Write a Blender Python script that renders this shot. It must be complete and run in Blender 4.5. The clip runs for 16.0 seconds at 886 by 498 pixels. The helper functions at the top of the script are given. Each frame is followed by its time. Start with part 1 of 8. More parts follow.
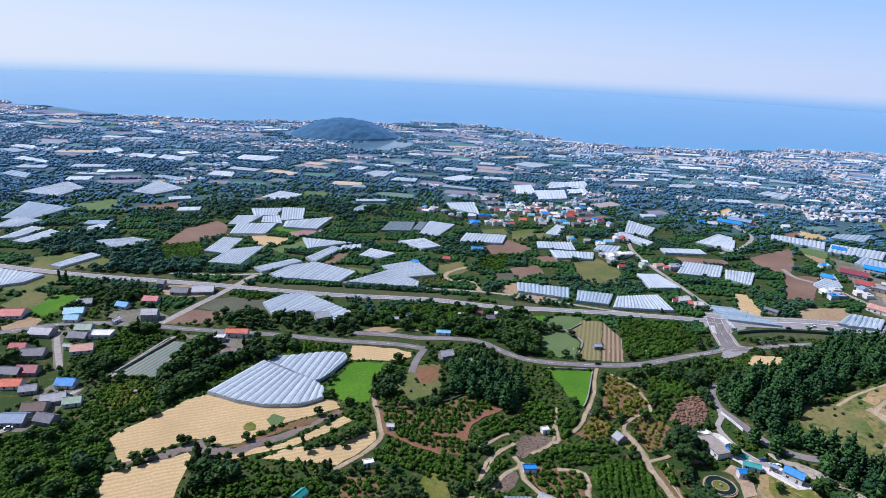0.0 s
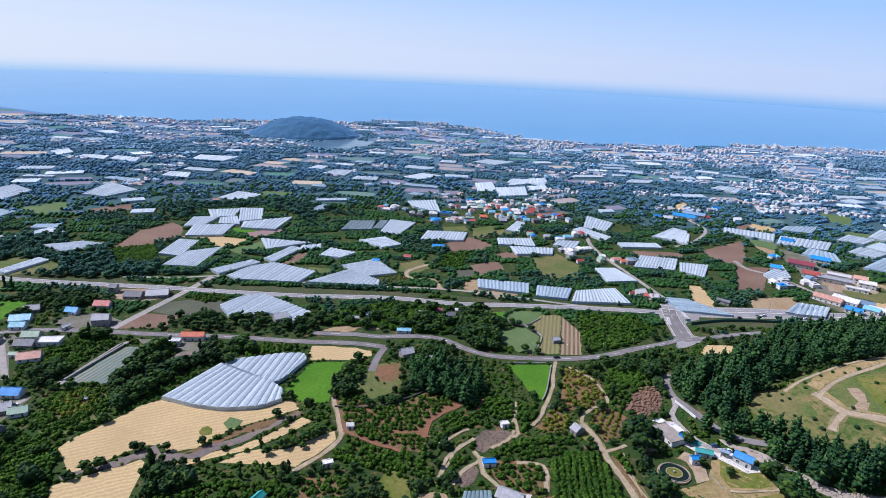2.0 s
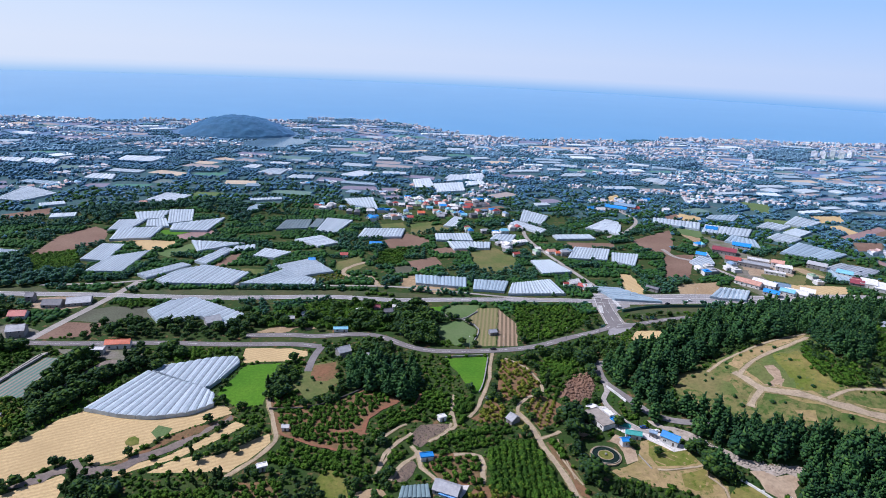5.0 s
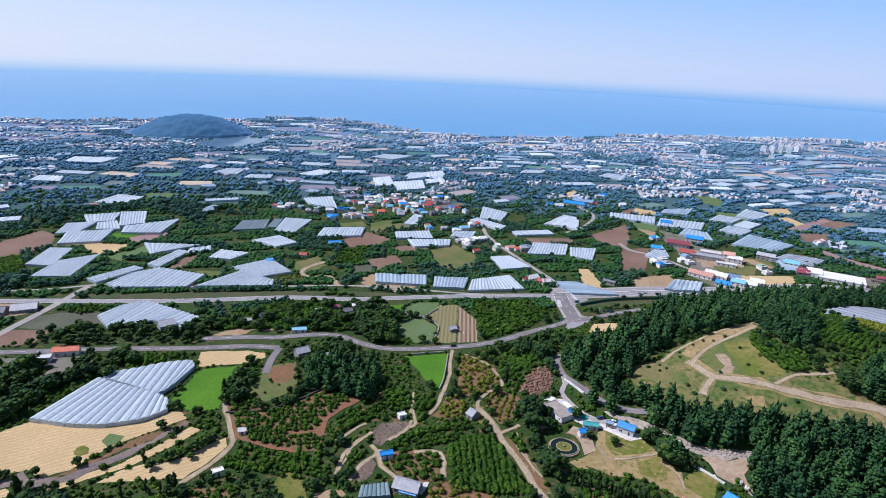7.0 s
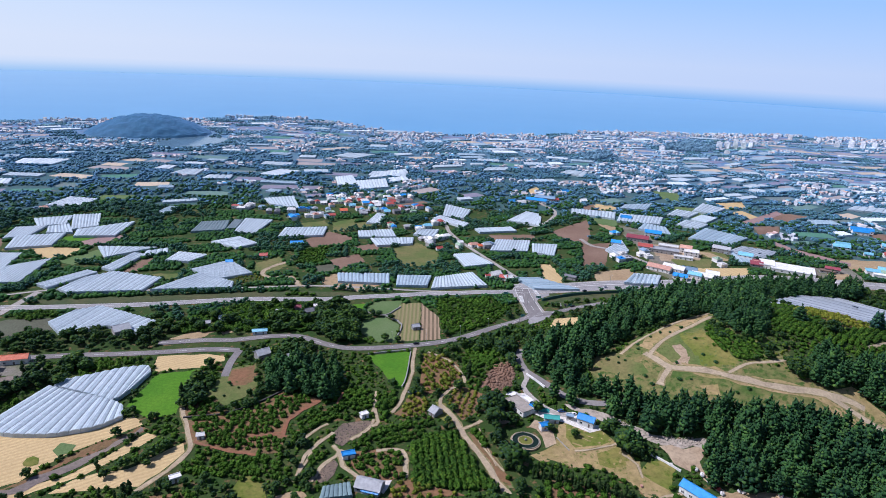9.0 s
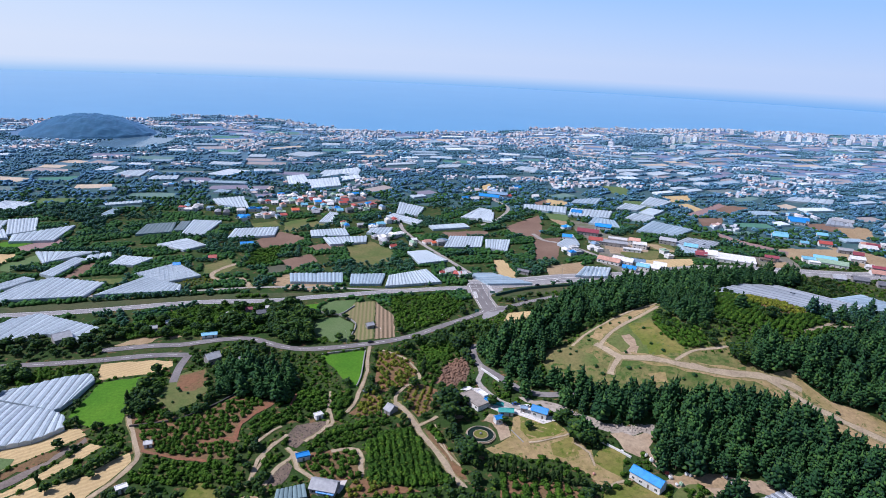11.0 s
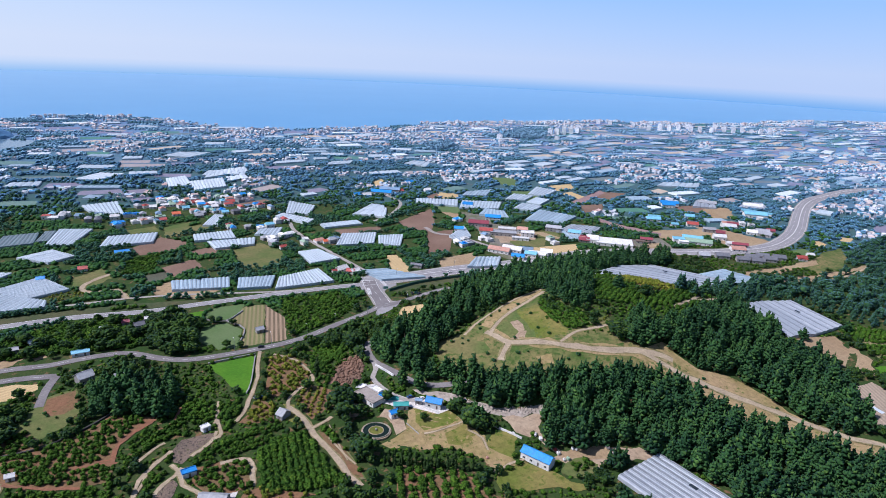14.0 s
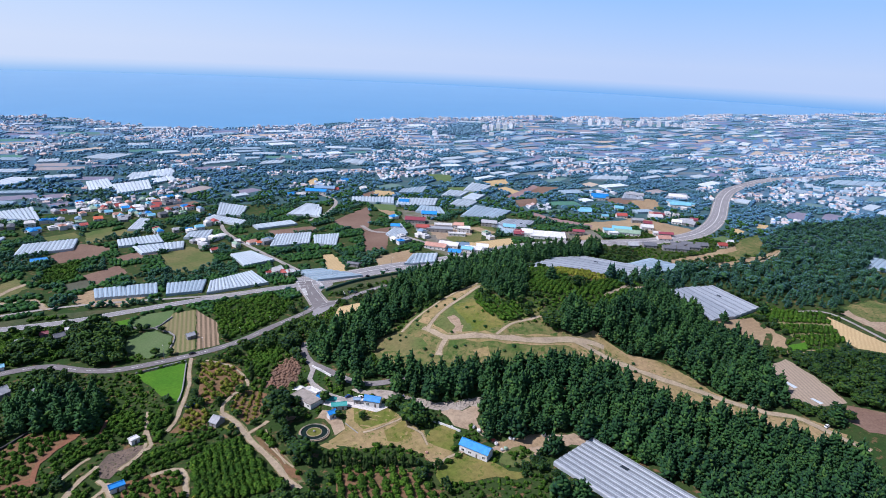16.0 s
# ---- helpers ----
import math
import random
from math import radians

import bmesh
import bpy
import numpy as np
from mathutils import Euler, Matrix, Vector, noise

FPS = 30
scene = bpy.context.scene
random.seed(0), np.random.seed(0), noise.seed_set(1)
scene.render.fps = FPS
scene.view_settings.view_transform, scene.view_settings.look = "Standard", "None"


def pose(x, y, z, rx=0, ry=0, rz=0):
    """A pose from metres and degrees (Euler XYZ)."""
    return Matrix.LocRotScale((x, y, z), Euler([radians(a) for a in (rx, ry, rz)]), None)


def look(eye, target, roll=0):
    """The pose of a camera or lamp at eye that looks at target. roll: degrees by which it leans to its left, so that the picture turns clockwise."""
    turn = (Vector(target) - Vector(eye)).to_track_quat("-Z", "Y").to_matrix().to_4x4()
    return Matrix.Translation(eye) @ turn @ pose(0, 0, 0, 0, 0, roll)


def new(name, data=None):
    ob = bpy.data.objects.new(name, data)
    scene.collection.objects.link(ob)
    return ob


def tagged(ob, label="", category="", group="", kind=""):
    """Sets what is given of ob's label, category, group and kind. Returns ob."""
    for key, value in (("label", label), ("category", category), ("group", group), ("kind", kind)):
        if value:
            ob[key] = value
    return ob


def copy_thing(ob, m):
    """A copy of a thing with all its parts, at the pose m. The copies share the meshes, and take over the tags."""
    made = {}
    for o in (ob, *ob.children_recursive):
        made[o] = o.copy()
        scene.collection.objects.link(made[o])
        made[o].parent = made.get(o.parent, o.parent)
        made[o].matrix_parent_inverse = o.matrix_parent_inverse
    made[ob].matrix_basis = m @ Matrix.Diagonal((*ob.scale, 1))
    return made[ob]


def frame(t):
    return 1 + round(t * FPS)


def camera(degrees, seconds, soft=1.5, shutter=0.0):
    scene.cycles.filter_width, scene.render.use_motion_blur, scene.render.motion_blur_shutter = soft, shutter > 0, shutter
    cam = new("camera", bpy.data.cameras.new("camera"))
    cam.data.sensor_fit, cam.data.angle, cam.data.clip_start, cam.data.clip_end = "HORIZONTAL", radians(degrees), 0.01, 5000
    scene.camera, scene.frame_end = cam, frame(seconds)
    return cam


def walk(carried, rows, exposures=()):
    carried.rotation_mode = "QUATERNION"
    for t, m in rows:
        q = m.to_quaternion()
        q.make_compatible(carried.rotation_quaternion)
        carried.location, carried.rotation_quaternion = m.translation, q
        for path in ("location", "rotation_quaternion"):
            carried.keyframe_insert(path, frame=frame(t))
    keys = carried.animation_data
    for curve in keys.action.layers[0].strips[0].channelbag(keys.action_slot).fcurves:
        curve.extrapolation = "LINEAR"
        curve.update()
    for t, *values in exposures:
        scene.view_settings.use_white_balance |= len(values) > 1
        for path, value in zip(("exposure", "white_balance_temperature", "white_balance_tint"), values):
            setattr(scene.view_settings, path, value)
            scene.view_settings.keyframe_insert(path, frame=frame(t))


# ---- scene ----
TILT, LEAN = -17.59, 2.82
# seconds, x, y, z, yaw
PATH = [
    (0, 0.00, 0.00, 200.00, 0.00),
    (0.5, 1.00, -0.00, 199.80, -0.48),
    (1, 2.20, -0.00, 199.80, -1.49),
    (1.5, 3.40, -0.20, 199.60, -2.45),
    (2, 4.60, -0.60, 199.80, -3.41),
    (2.5, 5.80, -0.80, 199.80, -4.49),
    (3, 6.60, -1.20, 199.60, -5.36),
    (3.5, 7.60, -1.20, 199.40, -6.05),
    (4, 9.20, -1.40, 199.20, -6.95),
    (6.5, 13.40, -2.00, 198.80, -11.65),
    (7, 15.00, -2.40, 198.60, -12.45),
    (7.5, 15.80, -2.60, 198.40, -13.32),
    (8, 16.60, -2.80, 198.40, -14.15),
    (8.5, 17.60, -3.00, 198.40, -14.96),
    (9, 19.00, -3.60, 198.40, -15.69),
    (11.5, 22.80, -5.00, 198.00, -21.15),
    (12, 24.60, -5.40, 198.00, -22.38),
    (12.5, 25.80, -6.20, 198.20, -23.98),
    (13, 26.40, -6.80, 198.20, -25.89),
    (13.5, 27.60, -7.60, 198.40, -27.78),
    (14, 28.60, -8.20, 198.60, -29.70),
    (14.5, 29.40, -9.00, 198.80, -31.58),
    (15, 30.20, -9.80, 199.00, -33.39),
    (15.5, 31.00, -10.60, 199.00, -34.63),
    (16, 31.20, -11.20, 199.00, -35.54),
]
cam = camera(71.69, 16.0, soft=0.9)
walk(cam, [(t, pose(x, y, z, 90 + TILT, 0, yaw) @ pose(0, 0, 0, 0, 0, LEAN)) for t, x, y, z, yaw in PATH],
     exposures=[(0.0, 0.07, 5620, 22), (16.0, 0.07, 5620, 22)])

# ---- light ----
SUN_DIR = Vector((-0.78, 0.2, 1.0)).normalized()
world = bpy.data.worlds.new("sky")
scene.world = world
world.use_nodes = True
nt = world.node_tree
sky = nt.nodes.new("ShaderNodeTexSky")
sky.sky_type, sky.sun_disc = "NISHITA", False
sky.sun_elevation = math.asin(SUN_DIR.z)
sky.sun_rotation = math.atan2(SUN_DIR.x, SUN_DIR.y)
sky.air_density, sky.dust_density = 1.0, 0.6
bg = nt.nodes["Background"]
nt.links.new(sky.outputs[0], bg.inputs[0])
bg.inputs[1].default_value = 0.085
sun = new("sun", bpy.data.lights.new("sun", "SUN"))
sun.data.energy, sun.data.angle, sun.data.color = 5.0, radians(0.53), (1.0, 0.945, 0.84)
sun.matrix_world = look(SUN_DIR * 900, (0, 0, 0))

rng = np.random.default_rng(7)
# glow of the low hazy sky by height from the foot of the backdrop, on the sun's side and away from it
HAZE_SUN = [(0, (0.343, 0.552, 0.709)), (0.035, (0.404, 0.591, 0.716)), (0.075, (0.531, 0.665, 0.730)), (0.12, (0.657, 0.738, 0.743)), (0.17, (0.715, 0.768, 0.743)), (0.364, (0.723, 0.776, 0.750)), (0.667, (0.686, 0.768, 0.764)), (1, (0.563, 0.694, 0.771))]
HAZE_LEE = [(0, (0.194, 0.418, 0.696)), (0.035, (0.223, 0.445, 0.703)), (0.075, (0.296, 0.497, 0.716)), (0.12, (0.404, 0.565, 0.730)), (0.17, (0.506, 0.617, 0.736)), (0.364, (0.518, 0.631, 0.743)), (0.667, (0.431, 0.597, 0.771)), (1, (0.343, 0.552, 0.785))]


# ---- materials ----
def principled(name, rough=0.8, spec=0.3):
    m = bpy.data.materials.new(name)
    m.use_nodes = True
    b = m.node_tree.nodes["Principled BSDF"]
    b.inputs["Roughness"].default_value = rough
    b.inputs["Specular IOR Level"].default_value = spec
    return m, m.node_tree, b


def ramp(nt, source, stops):
    r = nt.nodes.new("ShaderNodeValToRGB")
    e = r.color_ramp.elements
    while len(e) < len(stops):
        e.new(0.5)
    for k, (at, col) in zip(e, stops):
        k.position, k.color = at, (*col, 1)
    nt.links.new(source, r.inputs[0])
    return r.outputs[0]


def noise_tex(nt, scale, detail=4, rough=0.6, coord=None):
    n = nt.nodes.new("ShaderNodeTexNoise")
    n.inputs["Scale"].default_value, n.inputs["Detail"].default_value, n.inputs["Roughness"].default_value = scale, detail, rough
    if coord is None:
        coord = nt.nodes.new("ShaderNodeNewGeometry").outputs["Position"]
    nt.links.new(coord, n.inputs["Vector"])
    return n.outputs["Fac"]


def mix(nt, fac, a, b, how="MIX"):
    n = nt.nodes.new("ShaderNodeMix")
    n.data_type, n.blend_type = "RGBA", how
    for sock, v in ((n.inputs["Factor"], fac), (n.inputs["A"], a), (n.inputs["B"], b)):
        if isinstance(v, (int, float)):
            sock.default_value = v
        elif isinstance(v, tuple):
            sock.default_value = (*v, 1)
        else:
            nt.links.new(v, sock)
    return n.outputs["Result"]


def bump(nt, b, source, strength, dist):
    n = nt.nodes.new("ShaderNodeBump")
    n.inputs["Strength"].default_value, n.inputs["Distance"].default_value = strength, dist
    nt.links.new(source, n.inputs["Height"])
    nt.links.new(n.outputs[0], b.inputs["Normal"])


def shade(c, f):
    return tuple(min(1, v * f) for v in c)


def earth(name, c1, c2, big=0.02, fine=0.6, rough=0.95, spots=None, spot_at=0.6, rel=0.15, sheen=0.0):
    """Soil, stubble or turf: broad stains, fine grain and, where given, a second cover in spots."""
    m, nt, b = principled(name, rough, 0.2)
    haze_sheen(b, sheen, soft=0.45)
    col = mix(nt, ramp(nt, noise_tex(nt, big, 5), [(0.35, (0, 0, 0)), (0.65, (1, 1, 1))]), c1, c2)
    if spots:
        col = mix(nt, ramp(nt, noise_tex(nt, big * 6, 6, 0.7), [(spot_at, (0, 0, 0)), (spot_at + 0.1, (1, 1, 1))]), col, spots)
    f = noise_tex(nt, fine, 6, 0.75)
    col = mix(nt, 1.0, col, ramp(nt, f, [(0.25, (0.62, 0.62, 0.62)), (0.75, (1.3, 1.3, 1.3))]), "MULTIPLY")
    nt.links.new(col, b.inputs["Base Color"])
    bump(nt, b, f, 0.6, rel)
    return m


def rows_mat(name, c1, c2, period, turn, warp=1.5, width=0.5):
    """Parallel crop rows or tractor lines, a period apart, along a heading in degrees."""
    m, nt, b = principled(name, 0.95, 0.2)
    pos = nt.nodes.new("ShaderNodeNewGeometry").outputs["Position"]
    mp = nt.nodes.new("ShaderNodeMapping")
    mp.inputs["Rotation"].default_value = (0, 0, radians(-turn))
    nt.links.new(pos, mp.inputs["Vector"])
    w = nt.nodes.new("ShaderNodeTexWave")
    w.bands_direction = "Y"
    w.inputs["Scale"].default_value = 0.314 / period
    w.inputs["Distortion"].default_value, w.inputs["Detail"].default_value, w.inputs["Detail Scale"].default_value = warp, 3, 0.5
    nt.links.new(mp.outputs[0], w.inputs["Vector"])
    col = mix(nt, ramp(nt, w.outputs["Fac"], [(width - 0.2, (0, 0, 0)), (width + 0.2, (1, 1, 1))]), c1, c2)
    f = noise_tex(nt, 0.7, 6, 0.75)
    col = mix(nt, 1.0, col, ramp(nt, f, [(0.25, (0.7, 0.7, 0.7)), (0.75, (1.25, 1.25, 1.25))]), "MULTIPLY")
    col = mix(nt, ramp(nt, noise_tex(nt, 0.03, 4), [(0.4, (0, 0, 0)), (0.7, (0.5, 0.5, 0.5))]), col, shade(c1, 0.8))
    nt.links.new(col, b.inputs["Base Color"])
    bump(nt, b, w.outputs["Fac"], 0.5, 0.2)
    return m


def haze_sheen(b, weight, tint=(0.31, 0.57, 1.0), soft=0.4):
    """A blue sheen that grows at low angles and stands in for distance haze."""
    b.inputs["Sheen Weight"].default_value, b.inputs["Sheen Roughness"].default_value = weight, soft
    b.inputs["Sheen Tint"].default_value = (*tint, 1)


def leaves(name, dark, light, tip=None, scale=1.3, sheen=0.0, soft=0.4, tint=(0.31, 0.57, 1.0)):
    """Foliage: each clump has its own green, with fine leaf grain and relief."""
    m, nt, b = principled(name, 0.7, 0.08)
    haze_sheen(b, sheen, tint, soft)
    geo = nt.nodes.new("ShaderNodeNewGeometry")
    col = ramp(nt, geo.outputs["Random Per Island"], [(0.0, dark), (0.75, light), (1.0, tip or shade(light, 1.25))])
    f = noise_tex(nt, scale, 5, 0.8)
    col = mix(nt, 1.0, col, ramp(nt, f, [(0.3, (0.35, 0.38, 0.35)), (0.7, (1.45, 1.4, 1.3))]), "MULTIPLY")
    col = mix(nt, 0.55, col, mix(nt, ramp(nt, noise_tex(nt, 0.035, 3), [(0.4, (0, 0, 0)), (0.62, (1, 1, 1))]), shade(dark, 1.1), light))
    nt.links.new(col, b.inputs["Base Color"])
    bump(nt, b, f, 1.0, 0.5)
    return m


def plain(name, c, rough=0.6, metal=0.0, var=0.25, scale=0.8):
    m, nt, b = principled(name, rough, 0.4)
    b.inputs["Metallic"].default_value = metal
    f = noise_tex(nt, scale, 5, 0.7)
    g = noise_tex(nt, scale * 0.12, 3)
    col = mix(nt, 1.0, c, ramp(nt, f, [(0.3, (1 - var,) * 3), (0.7, (1 + var * 0.5,) * 3)]), "MULTIPLY")
    col = mix(nt, 1.0, col, ramp(nt, g, [(0.35, (1 - var * 0.7,) * 3), (0.65, (1.05,) * 3)]), "MULTIPLY")
    nt.links.new(col, b.inputs["Base Color"])
    return m


def roofing(name, c, rough=0.5):
    """Sheet or tile roof: faded patches and fine ribs down the slope."""
    m, nt, b = principled(name, rough, 0.4)
    f = noise_tex(nt, 0.5, 5, 0.7)
    col = mix(nt, 1.0, c, ramp(nt, f, [(0.3, (0.72,) * 3), (0.7, (1.15,) * 3)]), "MULTIPLY")
    ob = nt.nodes.new("ShaderNodeObjectInfo")
    col = mix(nt, 1.0, col, ramp(nt, ob.outputs["Random"], [(0, (0.8, 0.8, 0.8)), (1, (1.12, 1.12, 1.12))]), "MULTIPLY")
    nt.links.new(col, b.inputs["Base Color"])
    w = nt.nodes.new("ShaderNodeTexWave")
    w.inputs["Scale"].default_value = 1.2
    nt.links.new(nt.nodes.new("ShaderNodeTexCoord").outputs["Object"], w.inputs["Vector"])
    bump(nt, b, w.outputs["Fac"], 0.4, 0.08)
    return m


def film_mat(name, c, rough=0.38):
    """Weathered plastic sheeting on hoops: dusty streaks, slightly glossy."""
    m, nt, b = principled(name, rough, 0.45)
    ob = nt.nodes.new("ShaderNodeObjectInfo")
    f = noise_tex(nt, 0.35, 5, 0.7)
    col = mix(nt, 1.0, c, ramp(nt, f, [(0.3, (0.78, 0.8, 0.83)), (0.7, (1.1, 1.1, 1.1))]), "MULTIPLY")
    col = mix(nt, 1.0, col, ramp(nt, ob.outputs["Random"], [(0, (0.84, 0.86, 0.88)), (1, (1.1, 1.1, 1.1))]), "MULTIPLY")
    nt.links.new(col, b.inputs["Base Color"])
    bump(nt, b, f, 0.3, 0.15)
    return m


STRAW, STRAW2 = (0.465, 0.338, 0.168), (0.53, 0.397, 0.205)
M = {
    "ground": earth("ground", (0.022, 0.056, 0.010), (0.045, 0.066, 0.017), 0.03, 0.5, spots=(0.175, 0.10, 0.052), spot_at=0.55),
    "straw": rows_mat("straw_stubble", STRAW, STRAW2, 2.8, 24, 5.0),
    "green": earth("lush_crop", (0.05, 0.155, 0.008), (0.085, 0.2, 0.012), 0.03, 0.5),
    "pale": earth("young_crop", (0.09, 0.15, 0.05), (0.12, 0.17, 0.07), 0.03, 0.8),
    "bank": earth("grass_bank", (0.05, 0.075, 0.03), (0.085, 0.085, 0.04), 0.05, 0.4),
    "brown": earth("tilled_soil", (0.17, 0.105, 0.075), (0.22, 0.145, 0.105), 0.02, 0.5),
    "slate": earth("dark_soil", (0.085, 0.085, 0.06), (0.11, 0.12, 0.08), 0.03, 0.7),
    "olive": earth("rough_pasture", (0.085, 0.125, 0.032), (0.17, 0.15, 0.06), 0.03, 0.4, spots=(0.06, 0.09, 0.02)),
    "tan": earth("dry_field", (0.30, 0.21, 0.12), (0.36, 0.27, 0.16), 0.03, 0.4, spots=(0.2, 0.17, 0.08)),
    "soil": earth("orchard_soil", (0.21, 0.108, 0.058), (0.15, 0.105, 0.05), 0.05, 0.5, spots=(0.08, 0.09, 0.026), spot_at=0.56),
    "purple": earth("cinder_soil", (0.12, 0.095, 0.075), (0.19, 0.14, 0.105), 0.08, 0.5, spots=(0.08, 0.085, 0.035), spot_at=0.56, rel=0.5),
    "rubble": earth("rubble", (0.25, 0.145, 0.095), (0.17, 0.11, 0.08), 0.08, 0.6, spots=(0.36, 0.28, 0.23), spot_at=0.62, rel=0.8),
    "rose": earth("reddish_field", (0.30, 0.2, 0.19), (0.25, 0.17, 0.16), 0.03, 0.5),
    "grassy": earth("hill_grass", (0.066, 0.108, 0.024), (0.225, 0.175, 0.075), 0.045, 0.35, spots=(0.052, 0.098, 0.018), spot_at=0.50),
    "dry_lawn": earth("dry_lawn", (0.345, 0.245, 0.13), (0.25, 0.195, 0.08), 0.05, 0.35, spots=(0.105, 0.13, 0.028), spot_at=0.55),
    "lawn": earth("lawn", (0.10, 0.135, 0.018), (0.21, 0.175, 0.055), 0.035, 0.35, spots=(0.085, 0.12, 0.014), spot_at=0.53),
    "worn": earth("worn_grass", (0.30, 0.235, 0.13), (0.15, 0.14, 0.05), 0.12, 0.5, spots=(0.09, 0.10, 0.03), spot_at=0.52),
    "paved": earth("village_ground", (0.20, 0.18, 0.16), (0.12, 0.13, 0.07), 0.06, 0.4, spots=(0.28, 0.26, 0.24), spot_at=0.6),
    "yard": earth("bare_yard", (0.29, 0.21, 0.14), (0.37, 0.285, 0.195), 0.05, 0.4),
    "bare": earth("trodden_earth", (0.15, 0.125, 0.115), (0.22, 0.18, 0.15), 0.06, 0.5),
    "gravel": earth("stream_gravel", (0.29, 0.245, 0.20), (0.38, 0.335, 0.285), 0.08, 0.6, spots=(0.18, 0.16, 0.13), rel=0.3),
    "apron": earth("yard_concrete", (0.52, 0.49, 0.46), (0.60, 0.57, 0.53), 0.06, 0.6, 0.85, spots=(0.40, 0.36, 0.32), spot_at=0.62, rel=0.03),
    "cinder": plain("basalt_stones", (0.135, 0.105, 0.09), 0.9, 0, 0.5, 0.5),
    "asphalt": earth("asphalt", (0.25, 0.24, 0.245), (0.30, 0.29, 0.29), 0.06, 0.8, 0.85, rel=0.02),
    "old_asphalt": earth("worn_asphalt", (0.17, 0.155, 0.155), (0.215, 0.20, 0.195), 0.06, 0.8, 0.85, rel=0.02),
    "concrete": earth("concrete_lane", (0.36, 0.33, 0.30), (0.28, 0.26, 0.24), 0.08, 0.8, 0.9, rel=0.02),
    "dirt": earth("dirt_track", (0.41, 0.33, 0.225), (0.30, 0.24, 0.165), 0.12, 0.7, spots=(0.22, 0.18, 0.11), spot_at=0.6, rel=0.06),
    "red_dirt": earth("red_dirt", (0.25, 0.11, 0.06), (0.19, 0.1, 0.06), 0.1, 0.7),
    "paint": plain("road_paint", (0.72, 0.72, 0.7), 0.6),
    # the weak blue sheen on needles and broad leaves stands in for haze
    "needles": leaves("pine_needles", (0.014, 0.047, 0.020), (0.042, 0.110, 0.029), (0.13, 0.23, 0.038), 0.22, 0.04),
    "broad": leaves("broad_leaves", (0.012, 0.036, 0.009), (0.045, 0.100, 0.014), (0.16, 0.23, 0.022), 1.1, 0.06),
    "cypress": leaves("cypress_leaves", (0.012, 0.028, 0.010), (0.03, 0.06, 0.016)),
    "citrus": leaves("citrus_leaves", (0.022, 0.062, 0.009), (0.062, 0.146, 0.014), (0.19, 0.28, 0.026), 1.6),
    "citrus_dry": leaves("young_citrus_leaves", (0.07, 0.12, 0.015), (0.20, 0.22, 0.026), (0.48, 0.36, 0.06), 2.0),
    # next five: blue distance haze is put into leaf colour and sheen
    "haze_far_leaves": leaves("hazed_woodland_leaves", (0.018, 0.072, 0.088), (0.034, 0.108, 0.118), (0.056, 0.145, 0.13), 0.25, 0.68, 0.7),
    "haze_hill_leaves": leaves("hazed_hill_leaves", (0.007, 0.056, 0.108), (0.011, 0.072, 0.128), (0.018, 0.092, 0.142), 0.06, 0.4, 0.8),
    "haze_shore_leaves": leaves("hazed_coastal_leaves", (0.036, 0.116, 0.160), (0.052, 0.148, 0.188), (0.072, 0.175, 0.20), 0.15, 0.9, 0.9, (0.42, 0.66, 0.9)),
    "haze_mid_leaves": leaves("lightly_hazed_leaves", (0.018, 0.060, 0.024), (0.042, 0.116, 0.034), (0.09, 0.18, 0.045), 0.5, 0.24, 0.5),
    "haze_citrus_far": leaves("hazed_citrus_leaves", (0.021, 0.074, 0.070), (0.040, 0.114, 0.094), (0.064, 0.15, 0.105), 0.3, 0.68, 0.6),
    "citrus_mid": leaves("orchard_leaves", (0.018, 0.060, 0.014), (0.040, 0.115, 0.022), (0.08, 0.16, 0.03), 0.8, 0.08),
    # pale blue haze is mixed into the far wall and window colours
    "wall_hazed": plain("hazed_house_walls", (0.62, 0.65, 0.72), 0.8),
    "window_hazed": plain("hazed_window_bands", (0.40, 0.46, 0.54), 0.3),
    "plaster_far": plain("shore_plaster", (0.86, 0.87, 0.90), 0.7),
    # guard green, darkened to take in the embankment's shaded side
    "barrier": plain("barrier_bank_shade", (0.03, 0.10, 0.085), 0.6),
    "bark": plain("bark", (0.11, 0.08, 0.06), 0.9),
    "film": film_mat("greenhouse_film", (0.45, 0.515, 0.545)),
    "bright": film_mat("fresh_greenhouse_film", (0.60, 0.655, 0.675)),
    "blue": film_mat("blue_greenhouse_film", (0.34, 0.44, 0.50)),
    "grey": film_mat("grey_greenhouse_film", (0.36, 0.385, 0.41)),
    "net": film_mat("dark_shade_net", (0.16, 0.23, 0.24), 0.7),
    "steel_pipe": plain("galvanised_pipe", (0.28, 0.30, 0.32), 0.5, 0.5),
    "wall_white": plain("white_plaster", (0.72, 0.71, 0.68), 0.8),
    "wall_stone": plain("grey_block_wall", (0.3, 0.29, 0.28), 0.9),
    "wall_dark": plain("basalt_wall", (0.07, 0.065, 0.065), 0.95, 0, 0.5, 2.0),
    "window": plain("window_glass", (0.03, 0.04, 0.05), 0.12),
    "door": plain("door_paint", (0.16, 0.13, 0.11), 0.6),
}
m, nt, b = principled("far_roofs", 0.5, 0.4)
geo = nt.nodes.new("ShaderNodeNewGeometry")
